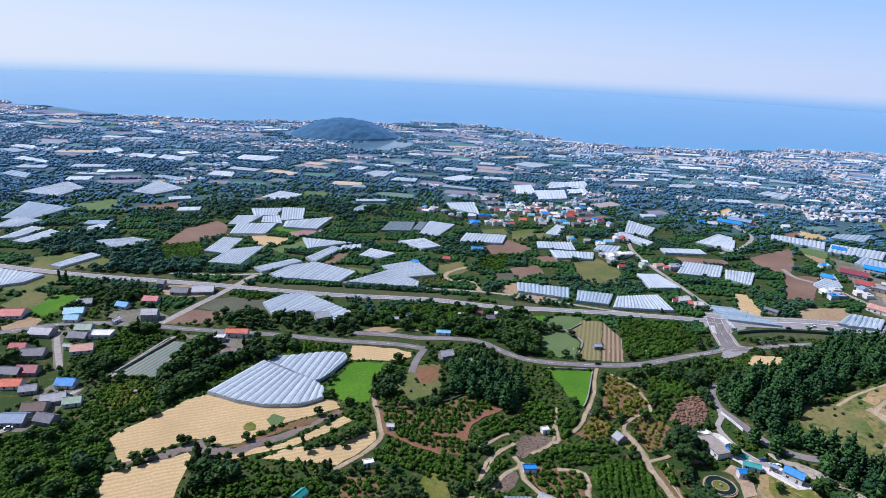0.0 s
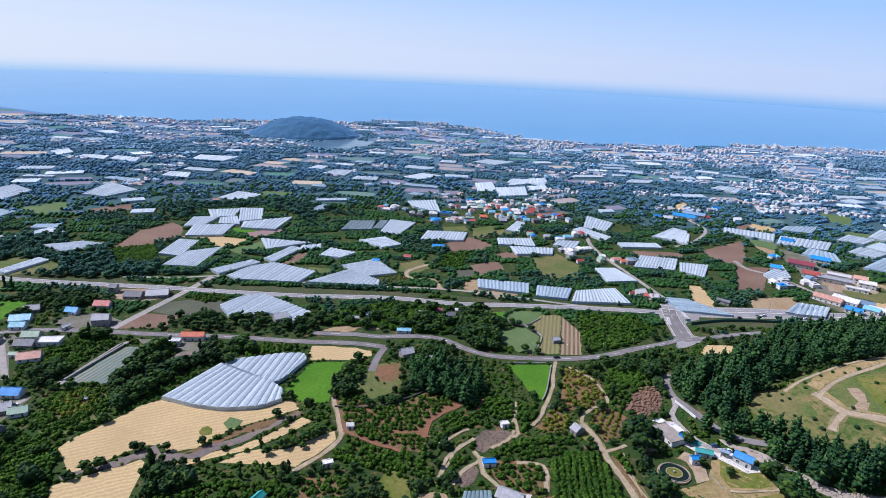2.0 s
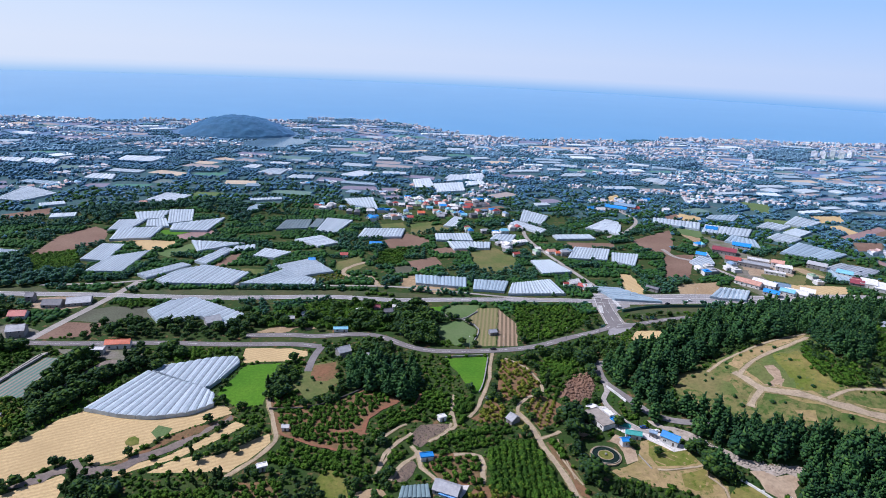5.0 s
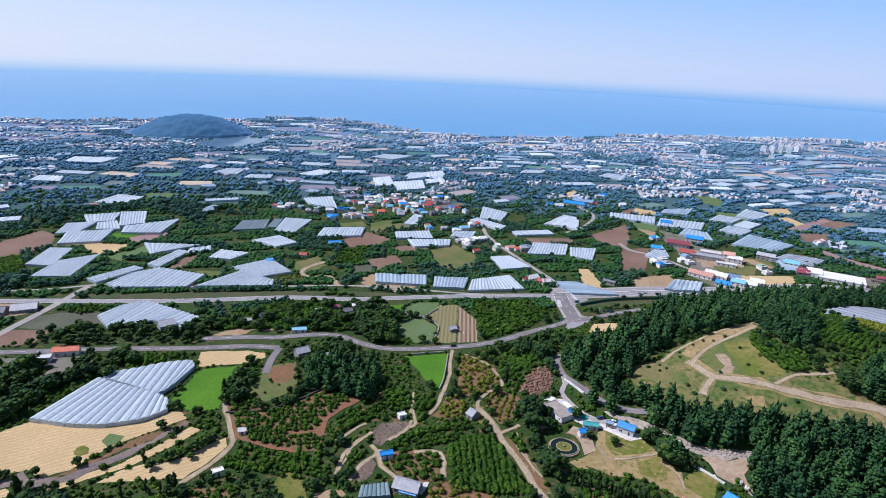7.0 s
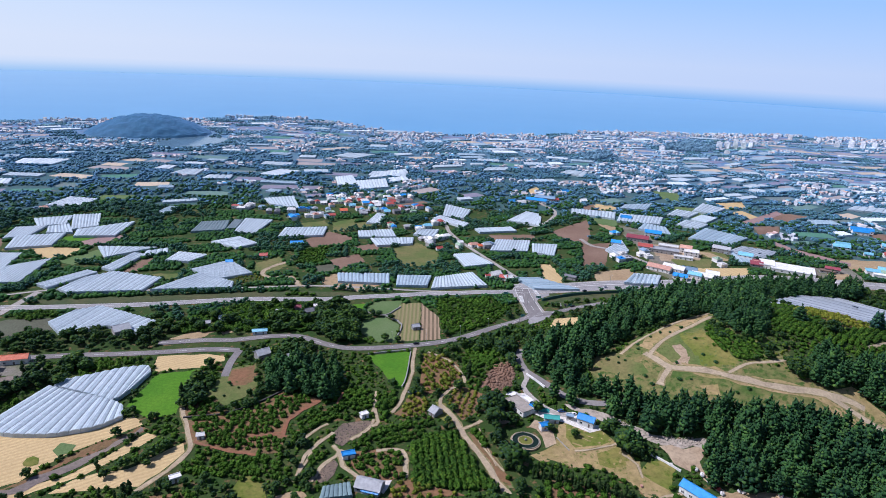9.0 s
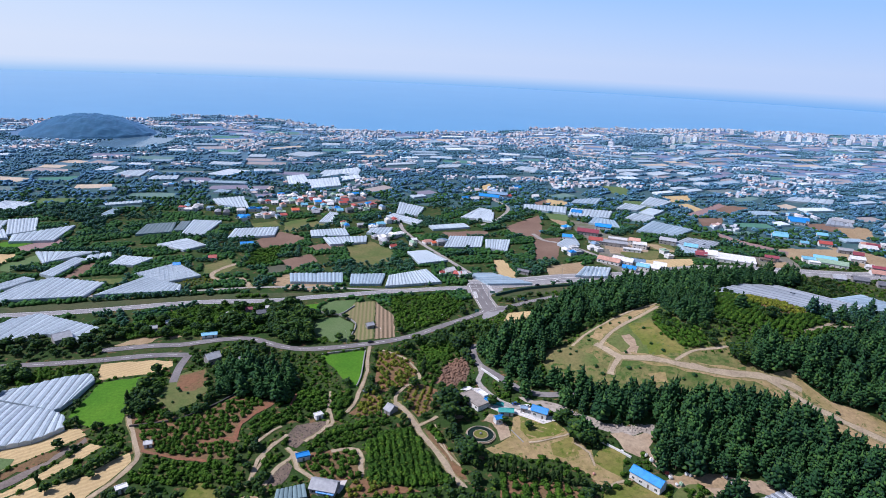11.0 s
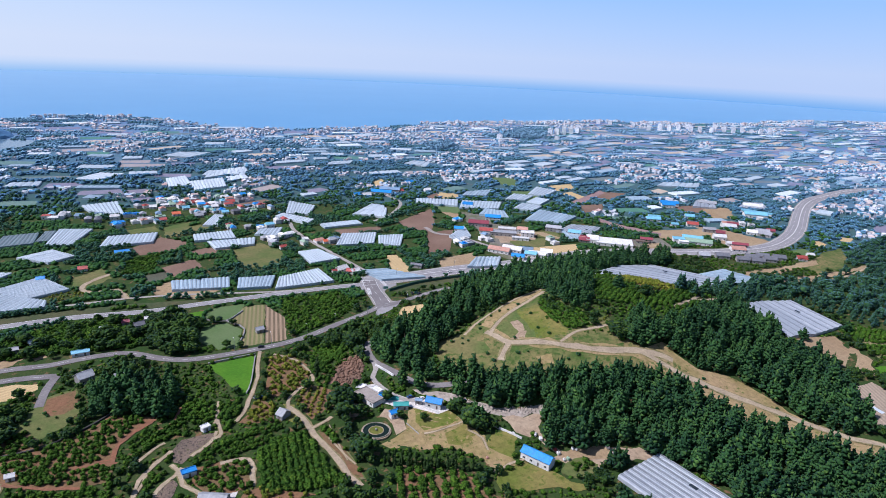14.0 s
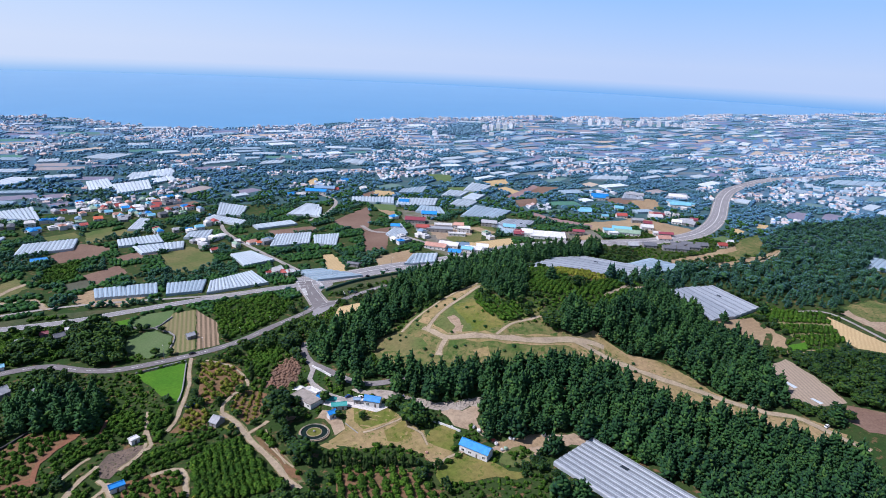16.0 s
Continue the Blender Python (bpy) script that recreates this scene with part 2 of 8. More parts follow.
nt.links.new(ramp(nt, geo.outputs["Random Per Island"], [(0.0, (0.66, 0.66, 0.68)), (0.25, (0.42, 0.44, 0.48)), (0.42, (0.2, 0.23, 0.28)), (0.52, (0.55, 0.50, 0.46)), (0.62, (0.52, 0.33, 0.28)), (0.72, (0.52, 0.42, 0.40)), (0.80, (0.62, 0.64, 0.66)), (0.9, (0.10, 0.34, 0.62)), (0.95, (0.2, 0.42, 0.40)), (1.0, (0.6, 0.6, 0.6))]), b.inputs["Base Color"])
M["roof_far"] = m
ROOF = {k: roofing(k + "_roof", c, r) for k, c, r in (
    ("red", (0.42, 0.085, 0.07), 0.5), ("orange", (0.62, 0.14, 0.06), 0.55), ("maroon", (0.27, 0.06, 0.08), 0.5), ("pink", (0.55, 0.3, 0.23), 0.6),
    ("blue", (0.03, 0.26, 0.66), 0.42), ("cyan", (0.2, 0.48, 0.62), 0.45), ("steel", (0.2, 0.3, 0.42), 0.45), ("teal", (0.04, 0.33, 0.30), 0.5),
    ("green", (0.3, 0.42, 0.3), 0.5), ("grey", (0.36, 0.37, 0.39), 0.55), ("slate", (0.15, 0.155, 0.175), 0.6), ("white", (0.74, 0.73, 0.71), 0.5), ("brown", (0.2, 0.14, 0.11), 0.7), ("concrete", (0.34, 0.30, 0.26), 0.8))}


# ---- building blocks ----
def relief(x, y):
    """Height of the land over the plain: one low wooded rise."""
    return np.maximum(0.0, 37 * np.exp(-((x - 350) / 100) ** 2 / 2 - ((y - 310) / 66) ** 2 / 2) - 3.0)


def finish(ob, mat, smooth=False):
    if mat is not None:
        ob.data.materials.append(mat)
    if smooth:
        ob.data.polygons.foreach_set("use_smooth", np.ones(len(ob.data.polygons), bool))
    return ob


def part(name, bm, material, parent, label=""):
    me = bpy.data.meshes.new(name)
    bm.to_mesh(me)
    bm.free()
    ob = finish(new(name, me), material)
    ob.parent = parent
    return tagged(ob, label)


def poly_obj(name, verts, faces, material, parent=None, label="", smooth=False):
    me = bpy.data.meshes.new(name)
    me.from_pydata(verts, [], faces)
    me.update()
    ob = finish(new(name, me), material, smooth)
    ob.parent = parent
    return tagged(ob, label)


def tri_obj(name, v, f, material, parent=None):
    me = bpy.data.meshes.new(name)
    v, f = np.asarray(v, np.float32), np.asarray(f, np.int32)
    me.vertices.add(len(v))
    me.vertices.foreach_set("co", v.ravel())
    me.loops.add(f.size)
    me.loops.foreach_set("vertex_index", f.ravel())
    me.polygons.add(len(f))
    me.polygons.foreach_set("loop_start", np.arange(0, f.size, 3, dtype=np.int32))
    me.update(calc_edges=True)
    me.validate()
    ob = finish(new(name, me), material)
    ob.parent = parent
    return ob


def inside(poly, x, y):
    p = np.asarray(poly)
    x, y = np.asarray(x, float), np.asarray(y, float)
    hit = np.zeros(x.shape, bool)
    for (x1, y1), (x2, y2) in zip(p, np.roll(p, -1, 0)):
        c = (y1 > y) != (y2 > y)
        with np.errstate(divide="ignore", invalid="ignore"):
            hit ^= c & (x < (x2 - x1) * (y - y1) / (y2 - y1 + 1e-12) + x1)
    return hit


ROADS_ONLY = []  # the same without the fields, on which plants may stand
TAKEN = []  # ground that is already in use: polygon and its bounds


def take(poly, grow=0.0, hard=True):
    p = np.asarray(poly, float)
    if grow:
        c = p.mean(0)
        d = p - c
        p = c + d * (1 + grow / np.maximum(1, np.hypot(d[:, :1], d[:, 1:])))
    TAKEN.append((p, p.min(0), p.max(0)))
    if hard:
        ROADS_ONLY.append(TAKEN[-1])


BOUNDS = [None, None]


def free(x, y):
    x, y = np.asarray(x, float), np.asarray(y, float)
    ok = np.ones(x.shape, bool)
    if not len(x) or not TAKEN:
        return ok
    if BOUNDS[0] != (len(TAKEN), id(TAKEN[-1])):
        BOUNDS[:] = [(len(TAKEN), id(TAKEN[-1])), np.array([[*q[1], *q[2]] for q in TAKEN])]
    b = BOUNDS[1]
    meet = (b[:, 0] < x.max()) & (b[:, 1] < y.max()) & (b[:, 2] > x.min()) & (b[:, 3] > y.min())
    for i in np.where(meet)[0]:
        p, lo, hi = TAKEN[i]
        near = ok & (x > lo[0]) & (x < hi[0]) & (y > lo[1]) & (y < hi[1])
        if near.any():
            k = np.where(near)[0]
            ok[k[inside(p, x[k], y[k])]] = False
    return ok


def ragged(pts, step=5.0, amount=0.7):
    """A field's outline, its long straight edges broken up a little."""
    res = []
    for (x1, y1), (x2, y2) in zip(pts, pts[1:] + pts[:1]):
        n = max(1, min(14, int(math.hypot(x2 - x1, y2 - y1) / step)))
        for k in range(n):
            a = k / n
            j = amount if k else 0
            res.append((x1 + (x2 - x1) * a + rng.uniform(-j, j), y1 + (y2 - y1) * a + rng.uniform(-j, j)))
    return res


LIFT, ROAD_LIFT, SLOPE_LIFT = [0.03], [0.28], [0.0]


def drape(name, pts, material, lift, step=5.0):
    """A thin sheet with this outline, laid on the land."""
    bm = bmesh.new()
    bm.faces.new([bm.verts.new((x, y, 0)) for x, y in pts])
    bmesh.ops.triangulate(bm, faces=bm.faces[:])
    p = np.asarray(pts)
    if relief(p[:, 0], p[:, 1]).max() > 0.4 or inside(pts, [350.0], [310.0])[0]:
        SLOPE_LIFT[0] += 0.002
        lift = 0.03 + SLOPE_LIFT[0]
        for _ in range(6):
            long = [e for e in bm.edges if e.calc_length() > step]
            if not long:
                break
            bmesh.ops.subdivide_edges(bm, edges=long, cuts=1)
            bmesh.ops.triangulate(bm, faces=bm.faces[:])
    for v in bm.verts:
        z = float(relief(v.co.x, v.co.y))
        v.co.z = z + lift + 0.1 * min(1.0, z / 2)
    for f in bm.faces:
        if f.normal.z < 0:
            f.normal_flip()
    me = bpy.data.meshes.new(name)
    bm.to_mesh(me)
    bm.free()
    return finish(new(name, me), material)


FIELD_TEXT = {
    "straw": "harvested straw-coloured stubble field with tractor lines", "green": "lush bright green crop field", "pale": "pale green young crop field",
    "brown": "bare tilled brown soil field", "slate": "dark grey-green bare field", "olive": "rough olive pasture with dry patches", "tan": "dry tan field with sparse weeds",
    "soil": "reddish orchard soil with grass tufts", "purple": "brown cinder bank with dry scrub", "rubble": "heap of reddish rubble and broken stone",
    "rose": "reddish fallow field strip", "grassy": "hilltop meadow of green and dry grass", "dry_lawn": "dry trampled lawn with bare tracks", "lawn": "patchy green lawn",
    "yard": "bare pale dirt yard", "paved": "worn grey village ground with dusty patches", "tan_rows": "tan field in narrow crop rows", "brown_rows": "brown ploughed field in parallel ridges", "net_rows": "field of crop rows under green net strips", "bank": "grassy dark green embankment beside the highway", "plough": "pale greyish ploughed field with tractor lines", "sheet": "white plastic sheet spread on the soil", "junction": "grey asphalt road junction", "rows_green": "green vegetable rows beside the track", "bare": "bare grey-brown earth track between stubble fields", "gravel": "pale grey gravel of a dry stream bed", "apron": "pale concrete farmyard paving"}


def field(kind, pts, rot=0):
    LIFT[0] += 0.001
    if kind in ("tan_rows", "brown_rows", "net_rows", "rows_green", "plough"):
        c1, c2, per = {"tan_rows": ((0.24, 0.2, 0.1), (0.15, 0.16, 0.06), 3.0), "brown_rows": ((0.32, 0.23, 0.15), (0.13, 0.1, 0.06), 3.2),
                       "net_rows": ((0.10, 0.20, 0.165), (0.31, 0.235, 0.20), 2.9), "plough": ((0.37, 0.29, 0.215), (0.29, 0.235, 0.17), 2.6), "rows_green": ((0.08, 0.13, 0.03), (0.22, 0.18, 0.1), 4.0)}[kind]
        mat = rows_mat(kind, c1, c2, per, rot, 0.4)
    else:
        mat = M["bright" if kind == "sheet" else "asphalt" if kind == "junction" else kind]
    ob = drape("field", ragged(pts, 5.0, 0.1 if kind in ("junction", "apron", "paved") else 1.8 if kind in ("grassy", "olive", "tan", "soil", "lawn", "dry_lawn", "yard", "bare", "purple", "rubble", "gravel") else 0.7), mat, 0.6 if kind == "junction" else LIFT[0])
    take(pts, 0, kind == "junction")
    return tagged(ob, FIELD_TEXT[kind], "field", kind="structure")


def smooth_line(pts, step=6.0):
    p = np.asarray(pts, float)
    q = np.vstack([2 * p[0] - p[1], p, 2 * p[-1] - p[-2]])
    res = []
    for i in range(1, len(q) - 2):
        n = max(2, int(np.hypot(*(q[i + 1] - q[i])) / step))
        for k in range(n):
            t = k / n
            res.append(0.5 * (2 * q[i] + (q[i + 1] - q[i - 1]) * t + (2 * q[i - 1] - 5 * q[i] + 4 * q[i + 1] - q[i + 2]) * t * t + (3 * q[i] - q[i - 1] - 3 * q[i + 1] + q[i + 2]) * t ** 3))
    res.append(p[-1])
    return np.array(res)


def ribbon(name, line, left, right, material, lift, parent=None):
    """A strip of pavement along a line, between two offsets from it."""
    d = np.gradient(line, axis=0)
    d /= np.hypot(d[:, :1], d[:, 1:])
    nrm = np.stack([-d[:, 1], d[:, 0]], 1)
    a, b = line + nrm * left, line + nrm * right
    v, f = [], []
    for i, (p, q) in enumerate(zip(a, b)):
        zp, zq = float(relief(*p)), float(relief(*q))
        v += [(p[0], p[1], zp + lift + 0.03 * min(1.0, zp / 2)), (q[0], q[1], zq + lift + 0.03 * min(1.0, zq / 2))]
        if i:
            f.append((2 * i - 2, 2 * i - 1, 2 * i + 1, 2 * i))
    return poly_obj(name, v, f, material, parent), np.vstack([a, b[::-1]])


ROAD_TEXT = {"highway": ("grey asphalt highway with white lane lines", "asphalt"), "two_lane": ("grey asphalt two-lane country road", "old_asphalt"), "service": ("pale concrete service lane beside the highway", "concrete"),
             "overpass": ("concrete overpass lane across the highway cutting", "concrete"), "lane": ("pale concrete village lane", "concrete"), "track": ("pale concrete farm track", "dirt"),
             "path": ("dusty tan dirt path", "dirt"), "red_path": ("red earth terrace path", "red_dirt"), "shore": ("curving pale dirt lane", "dirt")}


def road(kind, pts, width):
    LIFT[0] += 0.001
    text, mat = ROAD_TEXT[kind]
    line = smooth_line(pts)
    if mat in ("dirt", "red_dirt"):
        line = line + rng.uniform(-0.35, 0.35, line.shape)
    ROAD_LIFT[0] += 0.002
    base = ROAD_LIFT[0]
    left, right = width / 2, -width / 2
    if mat in ("dirt", "red_dirt"):
        left, right = (s * width / 2 * rng.uniform(0.65, 1.3, (len(line), 1)) for s in (1, -1))
    ob, edge = ribbon("road", line, left, right, M[mat], base)
    if mat == "dirt":
        wide = [s * width / 2 * rng.uniform(1.05, 1.75, (len(line), 1)) for s in (1, -1)]
        ribbon("worn_verge", line, wide[0], wide[1], M["worn"], base - 0.06, ob)
    tagged(ob, text, "road", kind="structure")
    n = len(line)
    out = edge - np.vstack([line, line[::-1]])
    take(np.vstack([line, line[::-1]]) + out * (1 + (2.4 if kind == "track" else 0.7 if mat in ("dirt", "red_dirt") else 2.0 if width < 5 else 4.0) / (width / 2)))
    if kind in ("highway", "two_lane") and width > 6 and len(line) > 3:
        for off in (width / 2 - 0.5, -width / 2 + 0.35) if width > 8 else ():
            ribbon("edge_line", line, off, off - 0.35, M["paint"], base + 0.05, ob)
        lanes = (0,) if width < 14 else (0, width / 4, -width / 4)
        for off in lanes:
            n = len(line)
            for i in range(0, n - 2, 2 if off else 2):
                ribbon("lane_line", line[i:i + 2], off + 0.13, off - 0.13, M["paint"], base + 0.05, ob)
        if width > 11:
            if width > 18:
                ribbon("median", line, 0.45, -0.45, M["wall_white"], base + 0.5, ob)
            for side in (1, -1):
                w, _ = ribbon("verge", line, side * (width / 2 + 1.6), side * (width / 2 + 0.05), M["concrete"], base - 0.06, ob)
    return ob


# ---- greenhouses ----
def at_frac(p, f):
    p = np.asarray(p, float)
    s = np.concatenate([[0], np.cumsum(np.hypot(*np.diff(p, axis=0).T))])
    return np.array([np.interp(f * s[-1], s, p[:, 0]), np.interp(f * s[-1], s, p[:, 1])])


HOOP = [(math.cos(math.pi * (1 - k / 6)), math.sin(math.pi * k / 6)) for k in range(7)]


def vault(a0, a1, b0, b1, eave, rise, skirt=True):
    """One arched span between its four corners; the ends are closed."""
    v, f = [], []
    for p, q in ((a0, a1), (b0, b1)):
        m, h = (p + q) / 2, (q - p) / 2
        z0 = float(relief(*m))
        for c, s in HOOP:
            v.append((*(m + h * c), z0 + eave + rise * s))
        v.append((*q, z0 + 0.1))
        v.append((*p, z0 + 0.1))
    n = len(HOOP) + 2
    for k in range(len(HOOP) - 1):
        f.append((k, k + 1, n + k + 1, n + k))
    f.append(tuple(range(n)))
    f.append(tuple(range(2 * n - 1, n - 1, -1)))
    f.append((n - 3, n - 2, 2 * n - 2, 2 * n - 3))
    f.append((n - 1, 0, n, 2 * n - 1))
    return v, f


def greenhouse(front, back, n, tone="film", low=False):
    n = n if tone == "grey" else int(round(n * 1.45))
    words = {"film": "weathered white plastic", "bright": "bright white plastic", "blue": "bluish plastic", "grey": "grey plastic", "net": "dark shade-net"}[tone]
    c = (np.asarray(front).mean(0) + np.asarray(back).mean(0)) / 2
    house_ob = tagged(new("greenhouse"), f"{words} multi-span greenhouse of {n} arched bays", "greenhouse", "greenhouses on the plain")
    house_ob.location = (c[0], c[1], float(relief(*c)))
    inv = Matrix.Translation(-house_ob.location)
    span = np.hypot(*(at_frac(front, 1 / n) - at_frac(front, 0)))
    eave, rise = 2.1, float(np.clip(0.13 * span, 0.35, 0.65))
    for k in range(n):
        a0, a1, b0, b1 = at_frac(front, k / n), at_frac(front, (k + 1) / n), at_frac(back, k / n), at_frac(back, (k + 1) / n)
        gap = 0.025
        a0, a1, b0, b1 = a0 + (a1 - a0) * gap, a1 - (a1 - a0) * gap, b0 + (b1 - b0) * gap, b1 - (b1 - b0) * gap
        v, f = vault(a0, a1, b0, b1, eave, rise)
        v = [tuple(inv @ Vector(p)) for p in v]
        poly_obj("bay", v, f, M[tone], house_ob)
        if not low:
            # ridge vent along the crown
            r0, r1 = (a0 + a1) / 2, (b0 + b1) / 2
            d = (r1 - r0) / max(1e-6, np.hypot(*(r1 - r0)))
            w = np.array([-d[1], d[0]]) * 0.3
            z, zz = float(relief(*r0)) + eave + rise + 0.16, float(relief(*r1)) + eave + rise + 0.16
            pts = [tuple(inv @ Vector(q)) for q in ((*(r0 + w), z), (*(r0 - w), z), (*(r1 - w), zz), (*(r1 + w), zz), (*(r0 + w), z - .3), (*(r0 - w), z - .3), (*(r1 - w), zz - .3), (*(r1 + w), zz - .3))]
            poly_obj("ridge_vent", pts, [(0, 1, 2, 3), (0, 4, 5, 1), (1, 5, 6, 2), (2, 6, 7, 3), (3, 7, 4, 0)], M["bright" if tone in ("film", "bright") else "film" if tone == "blue" else "steel_pipe"], house_ob, "pale ridge vent")
        if not low and k:
            # gutter between two bays
            g0, g1 = at_frac(front, k / n), at_frac(back, k / n)
            d = (g1 - g0) / max(1e-6, np.hypot(*(g1 - g0)))
            w = np.array([-d[1], d[0]]) * 0.28
            z = eave + 0.12
            pts = [tuple(inv @ Vector((*p, float(relief(*p)) + zz))) for p, zz in ((g0 + w, z), (g0 - w, z), (g1 - w, z), (g1 + w, z), (g0 + w, z - .2), (g0 - w, z - .2), (g1 - w, z - .2), (g1 + w, z - .2))]
            poly_obj("gutter", pts, [(0, 1, 2, 3), (0, 4, 5, 1), (1, 5, 6, 2), (2, 6, 7, 3), (3, 7, 4, 0)], M["steel_pipe"], house_ob, "pale metal gutter")
    take(list(front) + list(back)[::-1], 2.0)
    if tone == "grey":
        # one roof hatch stands open, its shaded inside drawn as a dark slab
        p, q = at_frac(front, 0.72), at_frac(back, 0.72)
        m = p + (q - p) * 0.42
        bm = bmesh.new()
        box(bm, -2.2, 2.2, -1.1, 1.1, 0, 0.12)
        hatch = part("open_hatch", bm, M["window"], house_ob, "dark open roof hatch")
        hatch.matrix_basis = inv @ pose(m[0], m[1], float(relief(*m)) + eave + rise + 0.2, 0, 0, math.degrees(math.atan2(*(q - p)[::-1])))
    return house_ob


# ---- houses ----
def box(bm, x0, x1, y0, y1, z0, z1):
    m = Matrix.Translation(((x0 + x1) / 2, (y0 + y1) / 2, (z0 + z1) / 2)) @ Matrix.Diagonal((x1 - x0, y1 - y0, z1 - z0, 1))
    return bmesh.ops.create_cube(bm, size=1, matrix=m)["verts"]


def house(x, y, w, d, h, rot, roof, wall, style):
    z = float(relief(x, y))
    adj = {"grey": "grey", "slate": "dark slate"}.get(roof, roof)
    big = "shed" if w > 22 else "house"
    ob = tagged(new("farm_building" if w > 22 else "house"), f"{'grey block' if roof in ('slate', 'grey', 'brown', 'maroon', 'steel') else wall} walled {big} with a {adj} {'flat' if style == 'flat' else 'pitched'} roof", "building")
    ob.matrix_world = pose(x, y, z, 0, 0, rot)
    w, d, h = w * 0.88, d * 0.95, h * (0.85 if w < 22 else 0.7)
    W, D = w / 2, d / 2
    bm = bmesh.new()
    rise = 0 if style == "flat" else min(2.6, 0.32 * d)
    vs = box(bm, -W, W, -D, D, -0.2, h)
    if rise:
        for s in (-W, W):
            bm.faces.new([bm.verts.new(p) for p in ((s, -D, h), (s, D, h), (s, 0, h + rise))])
    part("wall", bm, M["wall_stone" if roof in ("slate", "grey", "brown", "maroon", "steel") else "wall_white"], ob)
    bm = bmesh.new()
    o = 0.45
    if rise:
        e = rise * o / D
        sec = [(-D - o, h - e), (0, h + rise), (D + o, h - e), (D + o, h - e + 0.22), (0, h + rise + 0.24), (-D - o, h - e + 0.22)]
        a = [bm.verts.new((-W - o, yy, zz)) for yy, zz in sec]
        b = [bm.verts.new((W + o, yy, zz)) for yy, zz in sec]
        bm.faces.new(a[::-1]), bm.faces.new(b)
        for i in range(6):
            bm.faces.new((a[i], a[(i + 1) % 6], b[(i + 1) % 6], b[i]))
        bmesh.ops.recalc_face_normals(bm, faces=bm.faces[:])
    else:
        box(bm, -W - 0.3, W + 0.3, -D - 0.3, D + 0.3, h, h + 0.25)
        for args in ((-W - .3, W + .3, -D - .3, -D - .05), (-W - .3, W + .3, D + .05, D + .3), (-W - .3, -W - .05, -D - .05, D + .05), (W + .05, W + .3, -D - .05, D + .05)):
            box(bm, *args, h + 0.25, h + 0.6)
    part("roof", bm, ROOF[roof], ob)
    if rise and math.hypot(x, y) < 650:
        bm = bmesh.new()
        box(bm, -W - o, W + o, -0.16, 0.16, h + rise + 0.2, h + rise + 0.38)
        part("ridge_cap", bm, ROOF[roof], ob)
    floors = 2 if h > 4.8 and w < 22 else 1
    n = max(1, min(6, int(w / 4)))
    for fl in range(floors):
        for k in range(n):
            cx = -W + (k + 0.5) * 2 * W / n
            zz = 1.0 + fl * 2.7
            for s in ((-1, 1) if math.hypot(x, y) < 500 else (-1,)):
                bm = bmesh.new()
                if s < 0 and fl == 0 and k == n // 2:
                    box(bm, cx - 0.5, cx + 0.5, s * D - 0.05, s * D + 0.05, 0.0, 2.1)
                    part("door", bm, M["door"], ob)
                else:
                    box(bm, cx - 0.7, cx + 0.7, s * D - 0.05, s * D + 0.05, zz, zz + 1.2)
                    glass_ob = part("window", bm, M["window"], ob)
                    if math.hypot(x, y) < 520:
                        bm = bmesh.new()
                        for a0, a1, b0, b1 in ((-0.8, 0.8, -0.1, 0.0), (-0.8, 0.8, 1.2, 1.3), (-0.8, -0.7, 0.0, 1.2), (0.7, 0.8, 0.0, 1.2), (-0.05, 0.05, 0.0, 1.2)):
                            box(bm, cx + a0, cx + a1, s * D - 0.08, s * D + 0.08, zz + b0, zz + b1)
                        part("window_frame", bm, M["wall_white"], glass_ob, "white window frame")
    c, s = math.cos(radians(rot)), math.sin(radians(rot))
    take([(x + (c * a - s * b), y + (s * a + c * b)) for a, b in ((-W - 2, -D - 2), (W + 2, -D - 2), (W + 2, D + 2), (-W - 2, D + 2))])
    return ob


# ---- plants ----
PHI = (1 + 5 ** 0.5) / 2
ICO_V = np.array([(-1, PHI, 0), (1, PHI, 0), (-1, -PHI, 0), (1, -PHI, 0), (0, -1, PHI), (0, 1, PHI), (0, -1, -PHI), (0, 1, -PHI), (PHI, 0, -1), (PHI, 0, 1), (-PHI, 0, -1), (-PHI, 0, 1)]) / math.hypot(1, PHI)
ICO_F = np.array([(0, 11, 5), (0, 5, 1), (0, 1, 7), (0, 7, 10), (0, 10, 11), (1, 5, 9), (5, 11, 4), (11, 10, 2), (10, 7, 6), (7, 1, 8),
                  (3, 9, 4), (3, 4, 2), (3, 2, 6), (3, 6, 8), (3, 8, 9), (4, 9, 5), (2, 4, 11), (6, 2, 10), (8, 6, 7), (9, 8, 1)])


OCT_V = np.array([(1, 0, 0), (0, 1, 0), (-1, 0, 0), (0, -1, 0), (0, 0, 1), (0, 0, -1)]) * 1.22
OCT_F = np.array([(0, 1, 4), (1, 2, 4), (2, 3, 4), (3, 0, 4), (1, 0, 5), (2, 1, 5), (3, 2, 5), (0, 3, 5)])


TET_V = np.array([(1, 1, 1), (1, -1, -1), (-1, 1, -1), (-1, -1, 1)]) * 0.95
TET_F = np.array([(0, 1, 2), (0, 3, 1), (0, 2, 3), (1, 3, 2)])


